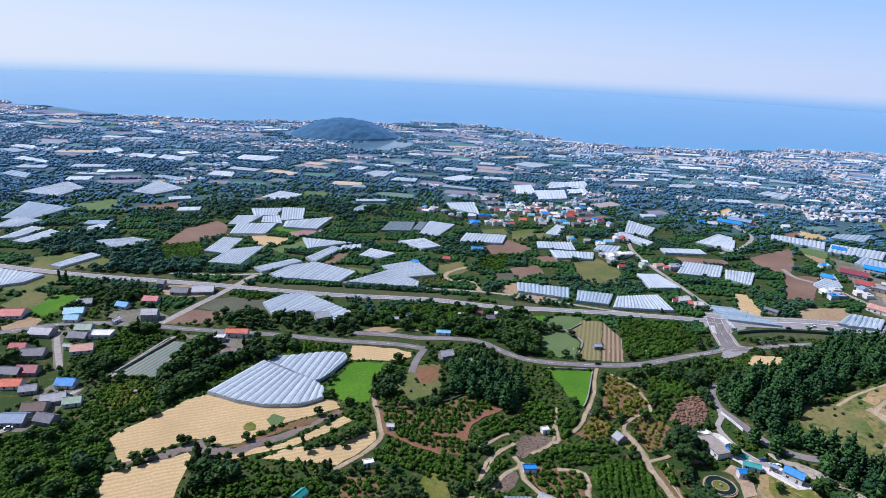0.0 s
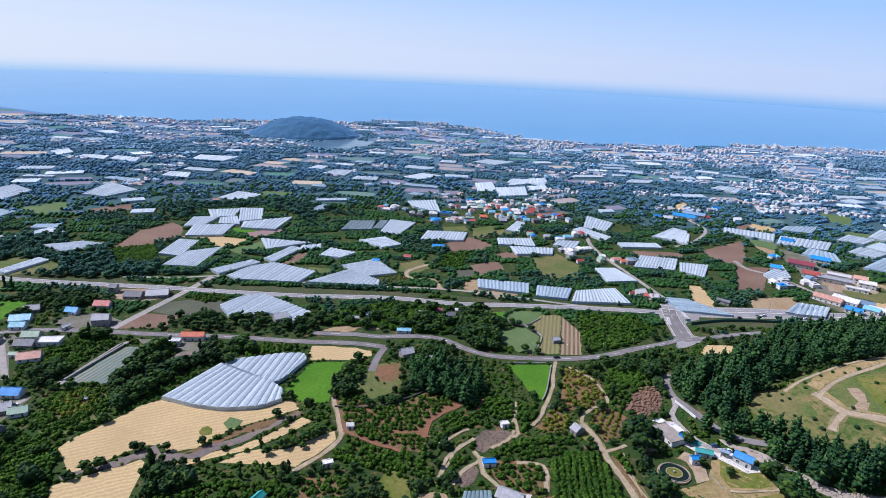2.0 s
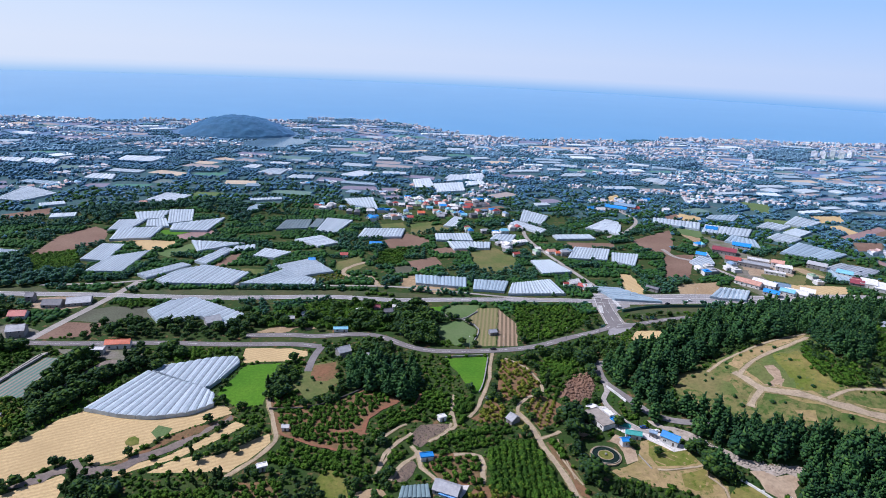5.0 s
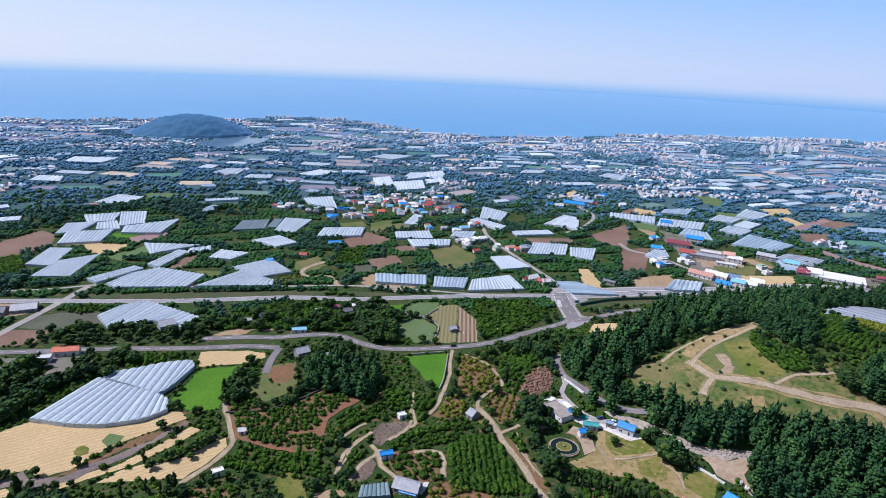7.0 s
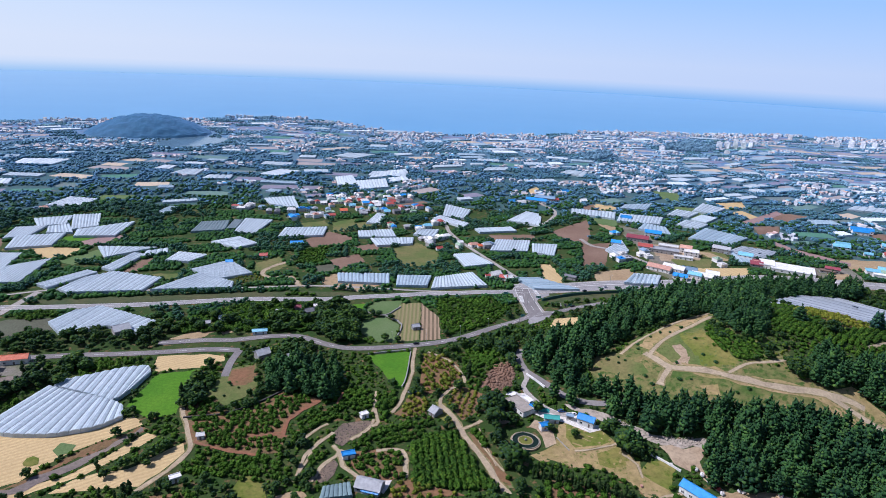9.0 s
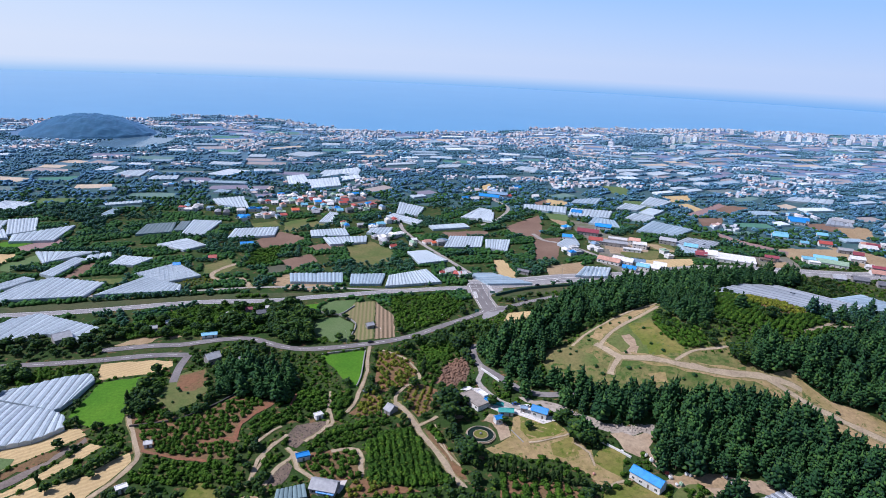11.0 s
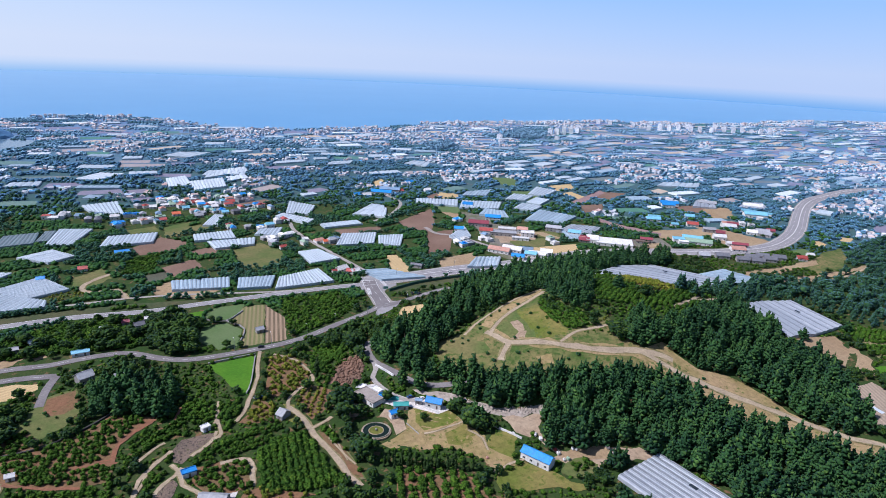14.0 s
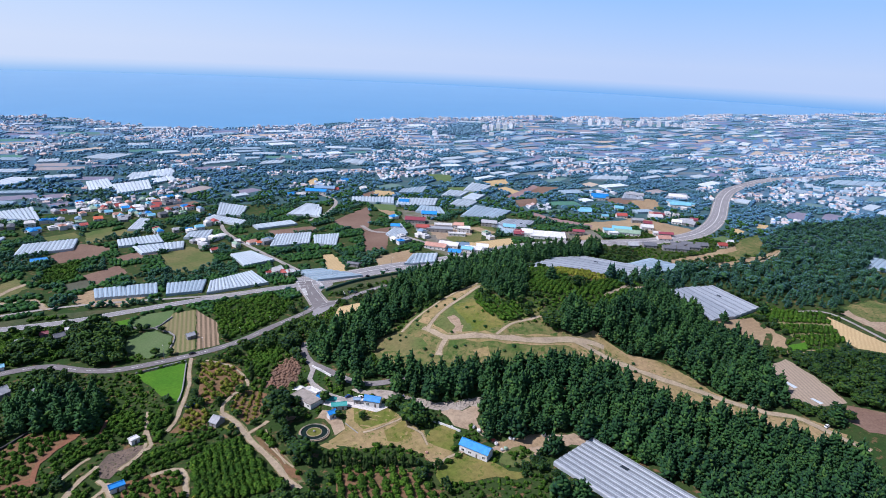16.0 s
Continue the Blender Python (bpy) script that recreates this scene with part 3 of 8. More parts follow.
def clumps(spec, jitter=0.34, lean=True, spray=False):
    """Leaf clumps: (centre, radii) each, with a broken surface."""
    v, f = [], []
    base, tris = (TET_V, TET_F) if spray else (OCT_V, OCT_F) if lean else (ICO_V, ICO_F)
    for c, r in spec:
        turn = np.array(Euler(rng.uniform(0, 6.28, 3)).to_matrix())
        p = (base * (1 + rng.uniform(-jitter, jitter, (len(base), 1)))) @ turn.T
        f.append(tris + len(base) * len(v))
        v.append(p * np.asarray(r) + np.asarray(c))
    return np.vstack(v), np.vstack(f)


def pine_crown():
    """Tiers of upswept branches round an uneven cone, each a few needle sprays."""
    spec = []
    for k in range(8):
        z = 0.22 + 0.092 * k
        r = 0.25 * (1 - (k / 8.6) ** 1.7) * rng.uniform(0.75, 1.2)
        for a in range(8 if k < 4 else 6 if k < 6 else 4):
            t = a * 0.8 + k * 0.9 + rng.uniform(-0.35, 0.35)
            rr = r * rng.uniform(0.45, 1.12)
            q = 0.095 * (1 - k / 13)
            spec.append(((rr * math.cos(t), rr * math.sin(t), z + rng.uniform(-0.045, 0.045)), (q, q, 0.055)))
    spec.append(((0, 0, 0.97), (0.03, 0.03, 0.09)))
    v, f = clumps(spec, 0.35, spray=True)
    w, g = clumps([((0, 0, 0.42), (0.13, 0.13, 0.22)), ((0, 0, 0.7), (0.07, 0.07, 0.2))])
    return np.vstack([v, w]), np.vstack([f, g + len(v)])


def broad_crown(n=56):
    """Leaf sprays over a few rounded boughs, uneven and open at the edges."""
    boughs = [(rng.uniform(-0.17, 0.17), rng.uniform(-0.17, 0.17), rng.uniform(0.45, 0.74)) for _ in range(6)]
    spec = []
    for k in range(n):
        bx, by, bz = boughs[k % 6]
        u, t = rng.uniform(-0.6, 1), rng.uniform(0, 6.28)
        s = math.sqrt(1 - min(1, u * u)) * 0.19
        r = rng.uniform(0.07, 0.125)
        spec.append(((bx + s * math.cos(t), by + s * math.sin(t), bz + 0.19 * u), (r, r, r * 0.75)))
    v, f = clumps(spec, 0.4, spray=True)
    w, g = clumps([((0, 0, 0.56), (0.22, 0.22, 0.24))])
    return np.vstack([v, w]), np.vstack([f, g + len(v)])


def cypress_crown():
    spec = []
    for k in range(9):
        z = 0.12 + 0.1 * k
        r = 0.10 * (1 - abs(z - 0.4) * 0.9)
        t = rng.uniform(0, 6.28)
        spec.append(((0.045 * math.cos(t), 0.045 * math.sin(t), z), (r, r, 0.11)))
    return clumps(spec)


def bush_crown(n=17):
    """A rounded fruit bush: a dense heart and leaf sprays all over it."""
    spec = []
    for k in range(n):
        u, t = rng.uniform(-0.35, 1), k * 2.4 + rng.uniform(-0.4, 0.4)
        far = math.sqrt(max(0.0, 1 - u * u)) * rng.uniform(0.36, 0.5)
        r = rng.uniform(0.18, 0.27)
        spec.append(((far * math.cos(t), far * math.sin(t), 0.42 + 0.38 * u), (r, r, r * 0.85)))
    v, f = clumps(spec, 0.4, spray=True)
    w, g = clumps([((0, 0, 0.4), (0.42, 0.42, 0.42))], 0.2)
    return np.vstack([v, w]), np.vstack([f, g + len(v)])


def trunk_shape(r=0.022, top=0.8):
    v, f = [], []
    for z, k in ((0, 1.3), (top * 0.5, 0.8), (top, 0.3)):
        for a in range(5):
            v.append((r * k * math.cos(a * 1.2566), r * k * math.sin(a * 1.2566), z))
    for lv in range(2):
        for a in range(5):
            b = (a + 1) % 5
            f += [(5 * lv + a, 5 * lv + b, 5 * lv + 5 + b), (5 * lv + a, 5 * lv + 5 + b, 5 * lv + 5 + a)]
    # three limbs
    for k in range(3):
        t, z, n = 2.1 * k + 0.3, top * (0.4 + 0.15 * k), len(v)
        v += [(0, 0, z - 0.02), (0, 0, z + 0.02), (0.16 * math.cos(t), 0.16 * math.sin(t), z + 0.1), (0.01 * math.sin(t), -0.01 * math.cos(t), z)]
        f += [(n, n + 1, n + 2), (n, n + 3, n + 2), (n + 1, n + 3, n + 2)]
    return np.array(v), np.array(f)


CROWNS = {"pine": [pine_crown() for _ in range(5)], "broad": [broad_crown() for _ in range(6)], "cypress": [cypress_crown() for _ in range(3)],
          "bush": [bush_crown() for _ in range(6)], "mid": [clumps([((rng.uniform(-.42, .42), rng.uniform(-.42, .42), 0.22 + 0.07 * k), (0.22, 0.22, 0.17)) for k in range(10)], 0.45) for _ in range(6)], "far": [clumps([((0, 0, 0.4), (0.75 * w, 0.5, 0.42))], 0.45) for w in (0.8, 1.0, 1.3, 1.7, 1.1, 0.7)]}
TRUNK = trunk_shape()
# trunks inside a closed wood, mostly hidden under the crowns
POLE = (np.array([(0.026 * math.cos(a), 0.026 * math.sin(a), 0) for a in (0, 2.09, 4.19)] + [(0, 0, 0.8)]), np.array([(0, 1, 3), (1, 2, 3), (2, 0, 3)]))
TREE_MAT = {"pine": "needles", "broad": "broad", "cypress": "cypress"}


def scatter(shapes, xy, height, spread=1.0):
    """Many copies of a few shapes in one body of triangles."""
    n = len(xy)
    pick = rng.integers(0, len(shapes), n)
    h = np.broadcast_to(np.asarray(height, float), n) * rng.uniform(0.75, 1.25, n)
    turn, wide = rng.uniform(0, 6.28, n), spread * rng.uniform(0.85, 1.2, n)
    z0 = relief(xy[:, 0], xy[:, 1])
    vs, fs, base = [], [], 0
    for s, (v, f) in enumerate(shapes):
        k = np.where(pick == s)[0]
        if not len(k):
            continue
        c, sn = np.cos(turn[k])[:, None], np.sin(turn[k])[:, None]
        hx = (h[k] * wide[k])[:, None]
        X = (v[None, :, 0] * c - v[None, :, 1] * sn) * hx + xy[k, :1]
        Y = (v[None, :, 0] * sn + v[None, :, 1] * c) * hx + xy[k, 1:]
        Z = v[None, :, 2] * h[k][:, None] + z0[k][:, None]
        vs.append(np.stack([X, Y, Z], 2).reshape(-1, 3))
        fs.append((f[None] + (np.arange(len(k)) * len(v))[:, None, None] + base).reshape(-1, 3))
        base += len(k) * len(v)
    return np.vstack(vs), np.vstack(fs)


def spread_in(poly, step, loose=0.42, rot=0.0, along=None):
    """Places in a polygon on a loosened grid, clear of what stands there."""
    p = np.asarray(poly, float)
    c, s = math.cos(radians(rot)), math.sin(radians(rot))
    q = np.stack([p[:, 0] * c + p[:, 1] * s, -p[:, 0] * s + p[:, 1] * c], 1)
    lo, hi = q.min(0), q.max(0)
    gx, gy = np.meshgrid(np.arange(lo[0], hi[0], along or step), np.arange(lo[1], hi[1], step))
    a = np.stack([gx.ravel(), gy.ravel()], 1)
    a += rng.uniform(-loose, loose, a.shape) * step
    b = np.stack([a[:, 0] * c - a[:, 1] * s, a[:, 0] * s + a[:, 1] * c], 1)
    return b[inside(p, b[:, 0], b[:, 1])]


LATER = []  # plantings wait until all ground in use is known


def wood(kind, pts, step, tall=0.0):
    LATER.append(("wood", kind, pts, step, tall))
    return None


def orchard(kind, pts, rot=0):
    LATER.append(("orchard", kind, pts, 0, rot))


WOOD_TEXT = {"pine": ("pine_wood", "dense dark green pine wood"), "broad": ("grove", "dense dark green broadleaf grove"), "cypress": ("windbreak", "row of slim dark cypress trees")}
ORCH = {"dark": (3.4, 2.5, 2.2, 1.1, "citrus", "dark green citrus orchard"), "dry": (3.3, 2.6, 2.1, 1.05, "citrus", "citrus bushes spaced out on reddish soil"), "yellow": (3.8, 3.0, 2.2, 1.0, "citrus_dry", "yellowish green young citrus orchard"),
        "dense": (3.3, 1.7, 2.3, 1.25, "citrus", "dense citrus orchard in tight rows"), "rows": (5.2, 1.8, 2.3, 1.2, "citrus", "citrus trees in long straight rows on bare soil"), "garden": (8.0, 8.0, 3.6, 0.8, "broad", "scattered garden trees and shrubs among the houses"), "block": (3.4, 2.0, 2.3, 1.15, "citrus", "dark green citrus orchard block with tight rows"), "shrubs": (6.5, 6.5, 1.6, 1.1, "citrus_mid", "low shrubs scattered over rough grass"), "small": (4.2, 3.2, 1.5, 1.0, "citrus_dry", "small young trees in rows on bare soil")}


def plant_all():
    for what, kind, pts, step, rot in LATER:
        if what == "wood":
            xy = spread_in(pts, step)
            xy = xy[free(xy[:, 0], xy[:, 1])]
            if not len(xy):
                continue
            name, text = WOOD_TEXT[kind]
            ob = tagged(new(name), text, "trees", kind="stuff")
            c = xy.mean(0)
            ob.location = (c[0], c[1], float(relief(*c)))
            h = rot or {"pine": 13.5, "broad": 6.5, "cypress": 7.5}[kind]
            # farther woods take leaf colours with more haze mixed in
            mat = TREE_MAT[kind] if np.hypot(*c) < 560 else ("haze_mid_leaves" if np.hypot(*c) < 1000 else "haze_far_leaves" if np.hypot(*c) < 1300 else "haze_shore_leaves")
            hs = h * rng.uniform(0.62, 1.22, len(xy))
            spread = {"pine": 0.9, "broad": 1.35, "cypress": 1.1}[kind]
            v, f = scatter(CROWNS[kind], xy, hs, spread)
            tri_obj("crowns", v - np.array(ob.location), f, M[mat], ob)
            v, f = scatter([POLE], xy, hs)
            tri_obj("trunks", v - np.array(ob.location), f, M["bark"], ob)
        else:
            row, gap, h, wide, mat, text = ORCH[kind]
            if kind in ("dry", "yellow", "rows"):
                LIFT[0] += 0.001
                tagged(drape("field", ragged(pts), M["soil"], LIFT[0]), FIELD_TEXT["soil"], "field", kind="structure")
            xy = spread_in(pts, row, 0.12 if kind in ("dense", "small", "block") else 0.45 if kind in ("shrubs", "garden") else 0.22, rot, gap)
            xy = xy[free_roads(xy)]
            xy = xy[rng.uniform(0, 1, len(xy)) > (0.05 if kind in ("dense", "block") else 0.55 if kind == "shrubs" else 0.14)]
            if not len(xy):
                continue
            v, f = scatter(CROWNS["bush"], xy, h, wide)
            c = np.array([*xy.mean(0), 0])
            ob = tri_obj("orchard", v - c, f, M[mat])
            ob.location = c
            tagged(ob, text, "orchard", kind="stuff")


def free_roads(xy):
    ok = np.ones(len(xy), bool)
    for p, lo, hi in ROADS_ONLY:
        near = ok & (xy > lo).all(1) & (xy < hi).all(1)
        k = np.where(near)[0]
        if len(k):
            ok[k[inside(p, xy[k, 0], xy[k, 1])]] = False
    return ok


TREE_KIND = {}


def single_tree(kind, x, y, h):
    """A tree that stands alone: trunk with limbs, and a crown of leaf clumps."""
    if kind not in TREE_KIND:
        text = {"pine": "dark green pine tree with layered branches", "broad": "round dark green broadleaf tree", "cypress": "slim tall cypress tree"}[kind]
        ob = tagged(new({"pine": "pine_tree", "broad": "tree", "cypress": "cypress_tree"}[kind]), text, "tree", "lone trees among the fields")
        v, f = CROWNS[kind][0]
        tri_obj("crown", v * 1.0, f, M[TREE_MAT[kind]], ob)
        tri_obj("trunk", *TRUNK, M["bark"], ob)
        TREE_KIND[kind] = ob
    else:
        ob = copy_thing(TREE_KIND[kind], Matrix.Identity(4))
    s = h * (1.25 if kind != "cypress" else 1.0)
    ob.matrix_basis = pose(x, y, float(relief(x, y)), 0, 0, rng.uniform(0, 360)) @ Matrix.Diagonal((s * 1.15, s * 1.15, h, 1))
    return ob


CAR_PAINT = {k: plain("car_paint_" + k, c, 0.25, 0.0, 0.05) for k, c in (("white", (0.75, 0.75, 0.75)), ("black", (0.02, 0.02, 0.022)), ("grey", (0.2, 0.2, 0.21)), ("blue", (0.03, 0.08, 0.25)))}


def car(x, y, rot, colour):
    ob = tagged(new("car"), f"{colour} parked passenger car" if colour != "blue" else "blue small van parked on the lane", "car", "cars")
    ob.matrix_world = pose(x, y, float(relief(x, y)) + 0.36, 0, 0, rot)
    bm = bmesh.new()
    vs = box(bm, -2.2, 2.2, -0.9, 0.9, 0.35, 0.95)
    bmesh.ops.bevel(bm, geom=bm.edges[:], offset=0.15, segments=2, affect="EDGES")
    part("body", bm, CAR_PAINT[colour], ob)
    bm = bmesh.new()
    for v in box(bm, -1.4, 1.3, -0.8, 0.8, 0.9, 1.5):
        if v.co.z > 1.2:
            v.co.x *= 0.7
            v.co.y *= 0.85
    part("cabin", bm, M["window"], ob, "dark glazed cabin")
    bm = bmesh.new()
    box(bm, -0.9, 0.8, -0.66, 0.66, 1.49, 1.56)
    part("roof_panel", bm, CAR_PAINT[colour], ob)
    for sx in (-1.35, 1.35):
        for sy in (-0.85, 0.85):
            bm = bmesh.new()
            bmesh.ops.create_cone(bm, cap_ends=True, segments=12, radius1=0.33, radius2=0.33, depth=0.2, matrix=pose(sx, sy, 0.33, 90, 0, 0))
            part("wheel", bm, M["door"], ob)
    return ob


# ---- the land ----
COAST = [(-180.0, 4900), (-70.0, 4900), (-48.0, 3000), (-40.7, 2414), (-35.9, 2322), (-32.3, 2188), (-28.9, 1958), (-23.0, 1847), (-15.0, 1793), (-4.9, 1835), (-0.8, 1905), (2.9, 1914), (6.5, 1794), (9.6, 1674), (13.7, 1626), (18.1, 1644), (23.1, 1714), (23.1, 1681), (26.1, 1776), (28.5, 1888), (34.6, 2005), (41.7, 2230), (52.9, 2554), (56.1, 2731), (58.4, 2999), (66.0, 3600), (71.0, 4500), (78.0, 4900), (180.0, 4900)]  # heading from straight ahead in degrees, distance of the shore


def shore(heading):
    a = np.array(COAST)
    return np.interp(heading, a[:, 0], a[:, 1])


def build_land():
    rings = np.concatenate([np.arange(20, 120, 10), np.arange(120, 620, 4.5), np.arange(620, 700, 14), np.arange(700, 4400, 60)])
    heads = np.concatenate([np.arange(-52, 84, 0.8), np.arange(84, 308, 8.0)])
    A, R = np.meshgrid(np.radians(heads), rings)
    X, Y = R * np.sin(A), R * np.cos(A)
    far = R - shore((np.degrees(A) + 180) % 360 - 180)
    Z = relief(X, Y) - 9 * np.clip(far / 40 + 0.3, 0, 1)
    nr, na = X.shape
    v = [(0, 0, 0)] + list(zip(X.ravel().tolist(), Y.ravel().tolist(), Z.ravel().tolist()))
    f = [(0, 1 + (j + 1) % na, 1 + j) for j in range(na)]
    for i in range(nr - 1):
        for j in range(na):
            k = (j + 1) % na
            f.append((1 + i * na + j, 1 + i * na + k, 1 + (i + 1) * na + k, 1 + (i + 1) * na + j))
    ob = poly_obj("ground", v, f, M["ground"], smooth=True)
    return tagged(ob, "green and brown farmland plain running down to the coast", "ground", kind="structure")


build_land()
# the sea, with the blue of haze put into its base colour
m, nt, b = principled("sea_water", 0.3, 0.4)
f = noise_tex(nt, 0.004, 5, 0.6)
nt.links.new(mix(nt, ramp(nt, f, [(0.35, (0, 0, 0)), (0.65, (1, 1, 1))]), (0.075, 0.265, 0.49), (0.09, 0.285, 0.51)), b.inputs["Base Color"])
bump(nt, b, noise_tex(nt, 0.08, 6, 0.7), 0.12, 0.2)
water = [(4430 * math.sin(a * math.pi / 48), 4430 * math.cos(a * math.pi / 48), -3.0) for a in range(96)]
tagged(poly_obj("water", [(0, 0, -3.0)] + water, [(0, 1 + (i + 1) % 96, 1 + i) for i in range(96)], m), "calm blue sea reaching the hazy horizon", "sea", kind="structure")
# the pale hazy sky low over the sea, a distant backdrop
m = bpy.data.materials.new("low_sky")
m.use_nodes = True
nt = m.node_tree
nt.nodes.clear()
em, res = nt.nodes.new("ShaderNodeEmission"), nt.nodes.new("ShaderNodeOutputMaterial")
sep = nt.nodes.new("ShaderNodeSeparateXYZ")
nt.links.new(nt.nodes.new("ShaderNodeNewGeometry").outputs["Position"], sep.inputs[0])
div = nt.nodes.new("ShaderNodeMapRange")
div.inputs["From Min"].default_value, div.inputs["From Max"].default_value = -40, 620
nt.links.new(sep.outputs["Z"], div.inputs["Value"])
side = nt.nodes.new("ShaderNodeMapRange")
side.inputs["From Min"].default_value, side.inputs["From Max"].default_value = -3200, 3900
nt.links.new(sep.outputs["X"], side.inputs["Value"])
nt.links.new(mix(nt, side.outputs[0], ramp(nt, div.outputs[0], HAZE_SUN), ramp(nt, div.outputs[0], HAZE_LEE)), em.inputs[0])
nt.links.new(em.outputs[0], res.inputs[0])
ring, quads = [], []
for a in range(96):
    s, c = math.sin(a * math.pi / 48), math.cos(a * math.pi / 48)
    ring += [(4880 * s, 4880 * c, -60), (4880 * s, 4880 * c, 700)]
    k = (a + 1) % 96
    quads.append((2 * a, 2 * k, 2 * k + 1, 2 * a + 1))
tagged(poly_obj("backdrop", ring, quads, m, smooth=True), "pale hazy blue sky above the sea horizon", "sky", kind="structure")

# roads
road("highway", [(-430.2, 518.4), (-397.4, 515.5), (-354.6, 508.2), (-298.2, 501.7), (-221.7, 496.9), (-188.8, 494.6), (-155.9, 490.9), (-86.7, 485.7), (-9.4, 485.6), (47.9, 476.8), (85.9, 476.7), (142.6, 475.4), (189.1, 472.9), (225.3, 469.2)], 8.5)
road("highway", [(222.3, 477.3), (239.3, 473.2), (272.7, 472.5), (321.2, 472.5), (377.6, 466.8), (429.6, 467.7), (505.9, 461.5), (622.3, 417.9), (655.7, 410.3), (693.2, 406.2), (731.4, 410.3), (783.1, 427.2), (834.8, 451.6), (906.5, 491.9), (970.7, 526), (1037.9, 553.1), (1105.4, 566.3), (1187.3, 577.8), (1265.9, 571.8), (1334.8, 553.2), (1414.8, 542.7)], 20)
road("service", [(-245.8, 518), (-195.6, 520.8), (-161.5, 527.2), (-112.8, 517.8), (-71.7, 516.3), (-20.5, 512), (40.1, 509.1), (88.9, 498.3), (144.1, 481.5), (189.1, 472.9)], 3.2)
road("overpass", [(-170, 524.5), (-182.4, 483.4), (-197.8, 439.2), (-206.2, 413.9)], 6)
road("two_lane", [(-312.3, 383.6), (-267.1, 406.7), (-214.4, 409), (-184.3, 406.6), (-138.4, 405.2), (-113.4, 404.2), (-88.1, 401.4), (-63.3, 399.6), (-30.7, 398.6), (-9.3, 393.8)], 6.4)
road("two_lane", [(-63.5, 413.7), (-32, 413.4), (-15.1, 410.5), (9.9, 412.4), (30.7, 409), (50, 392.3), (68.9, 383.4), (107.8, 381.7), (140.3, 385.8), (172.6, 399), (206, 411.3), (221.2, 425.1)], 6.4)
road("two_lane", [(-9.3, 393.8), (-14.1, 378.1), (-16.8, 359)], 4.8)
road("two_lane", [(229.8, 477.8), (225, 457), (222, 436), (219.1, 420.4)], 12.8)
road("two_lane", [(215.2, 413.5), (237.5, 416.7), (256.8, 421.8), (284.9, 426.5)], 7.2)
road("track", [(-37.7, 327), (-33.4, 310.8), (-29.6, 294.1), (-29.1, 284.7), (-36.9, 270.4), (-49.2, 257.6)], 2.3)
road("lane", [(-272, 394.6), (-253.5, 365.9), (-236.6, 340.7)], 3.8)
road("lane", [(-231.1, 271.1), (-221.6, 283.1), (-217.7, 301.4), (-212, 319.1)], 3.8)
road("lane", [(216.5, 690.3), (212.5, 657.1), (216.9, 609.4), (226.7, 553), (236.9, 495.5)], 4.5)
road("lane", [(383.7, 795.9), (385.5, 743), (347.5, 689.7), (309.7, 662.3)], 4.5)
road("lane", [(360, 618), (360.6, 591), (378.4, 569.7), (400.5, 499.6), (416.3, 470)], 5.2)
road("track", [(430.3, 285.7), (487.3, 297.7), (571, 331.1), (665.8, 306.7), (767.1, 318.8)], 2.5)
road("lane", [(572.9, 213), (595.5, 195.2), (577.7, 145.9), (563.8, 114.2)], 3)
road("shore", [(29.7, 581.3), (4.4, 552.7), (9.8, 533.5), (28.2, 533.1), (35, 508.4)], 4)

# fields
field("straw", [(-169.9, 273.1), (-165.7, 284.2), (-153.3, 300.7), (-145.9, 313.9), (-137, 321), (-123.9, 317.2), (-98.9, 312.1), (-77, 317.1), (-62, 322.9), (-55.6, 313.6), (-72.1, 302.7), (-83.2, 296.1), (-95.5, 284.4), (-101.6, 275.3), (-112.2, 271.5), (-121.9, 277.6), (-127.7, 277.1), (-136.5, 270), (-153.2, 254)])
field("straw", [(-158.1, 245.1), (-142.4, 254.8), (-125.4, 265.7), (-122.8, 263.6), (-120.3, 248.8), (-117.3, 229.3), (-149.3, 227)])
field("straw", [(-116.9, 266.4), (-101.2, 269.5), (-82.3, 275.4), (-64.8, 291.2), (-52.2, 305), (-46.1, 301.6), (-56.8, 290.2), (-73.4, 275.6), (-86.5, 269.3), (-103.9, 260.5)])
field("straw", [(-86.6, 263.7), (-78.4, 271.8), (-67.5, 275.6), (-55.5, 275.6), (-39.4, 288), (-32.5, 292.3), (-31, 284.6), (-37.4, 274.1), (-48.2, 261.2), (-64.6, 263.1)])
field("green", [(-67.9, 334.1), (-56.7, 369.6), (-31.3, 371.4), (-38.2, 336.9), (-40, 321.1), (-53.9, 319.2)])
field("straw", [(-61, 379.8), (-60.8, 393.6), (-30.1, 392.5), (-18.6, 387.6), (-18.2, 380.9), (-32.3, 373.7), (-58.3, 372.7)])
field("green", [(74.3, 371.9), (106, 373.5), (94.4, 333.4), (90, 325.4), (85.6, 327.5), (81.4, 346.9), (77.7, 359.4)])
field("pale", [(86.7, 456), (96.1, 466.2), (117.6, 464.2), (112, 450.3), (98.9, 437.2), (84, 443.8)])
field("pale", [(79.3, 429.9), (97.4, 434), (105.5, 417.3), (96.4, 389.6), (84, 391.6), (74.5, 410.1)])
field("tan_rows", [(116.4, 458.5), (131.2, 456.9), (114.8, 389.8), (100.7, 389.2), (99.3, 394.1), (107.4, 418.4), (100, 436.3)], rot=-104)
field("brown_rows", [(132.1, 457), (139.2, 426.8), (130.9, 388.9), (114.8, 388.1)], rot=-104)
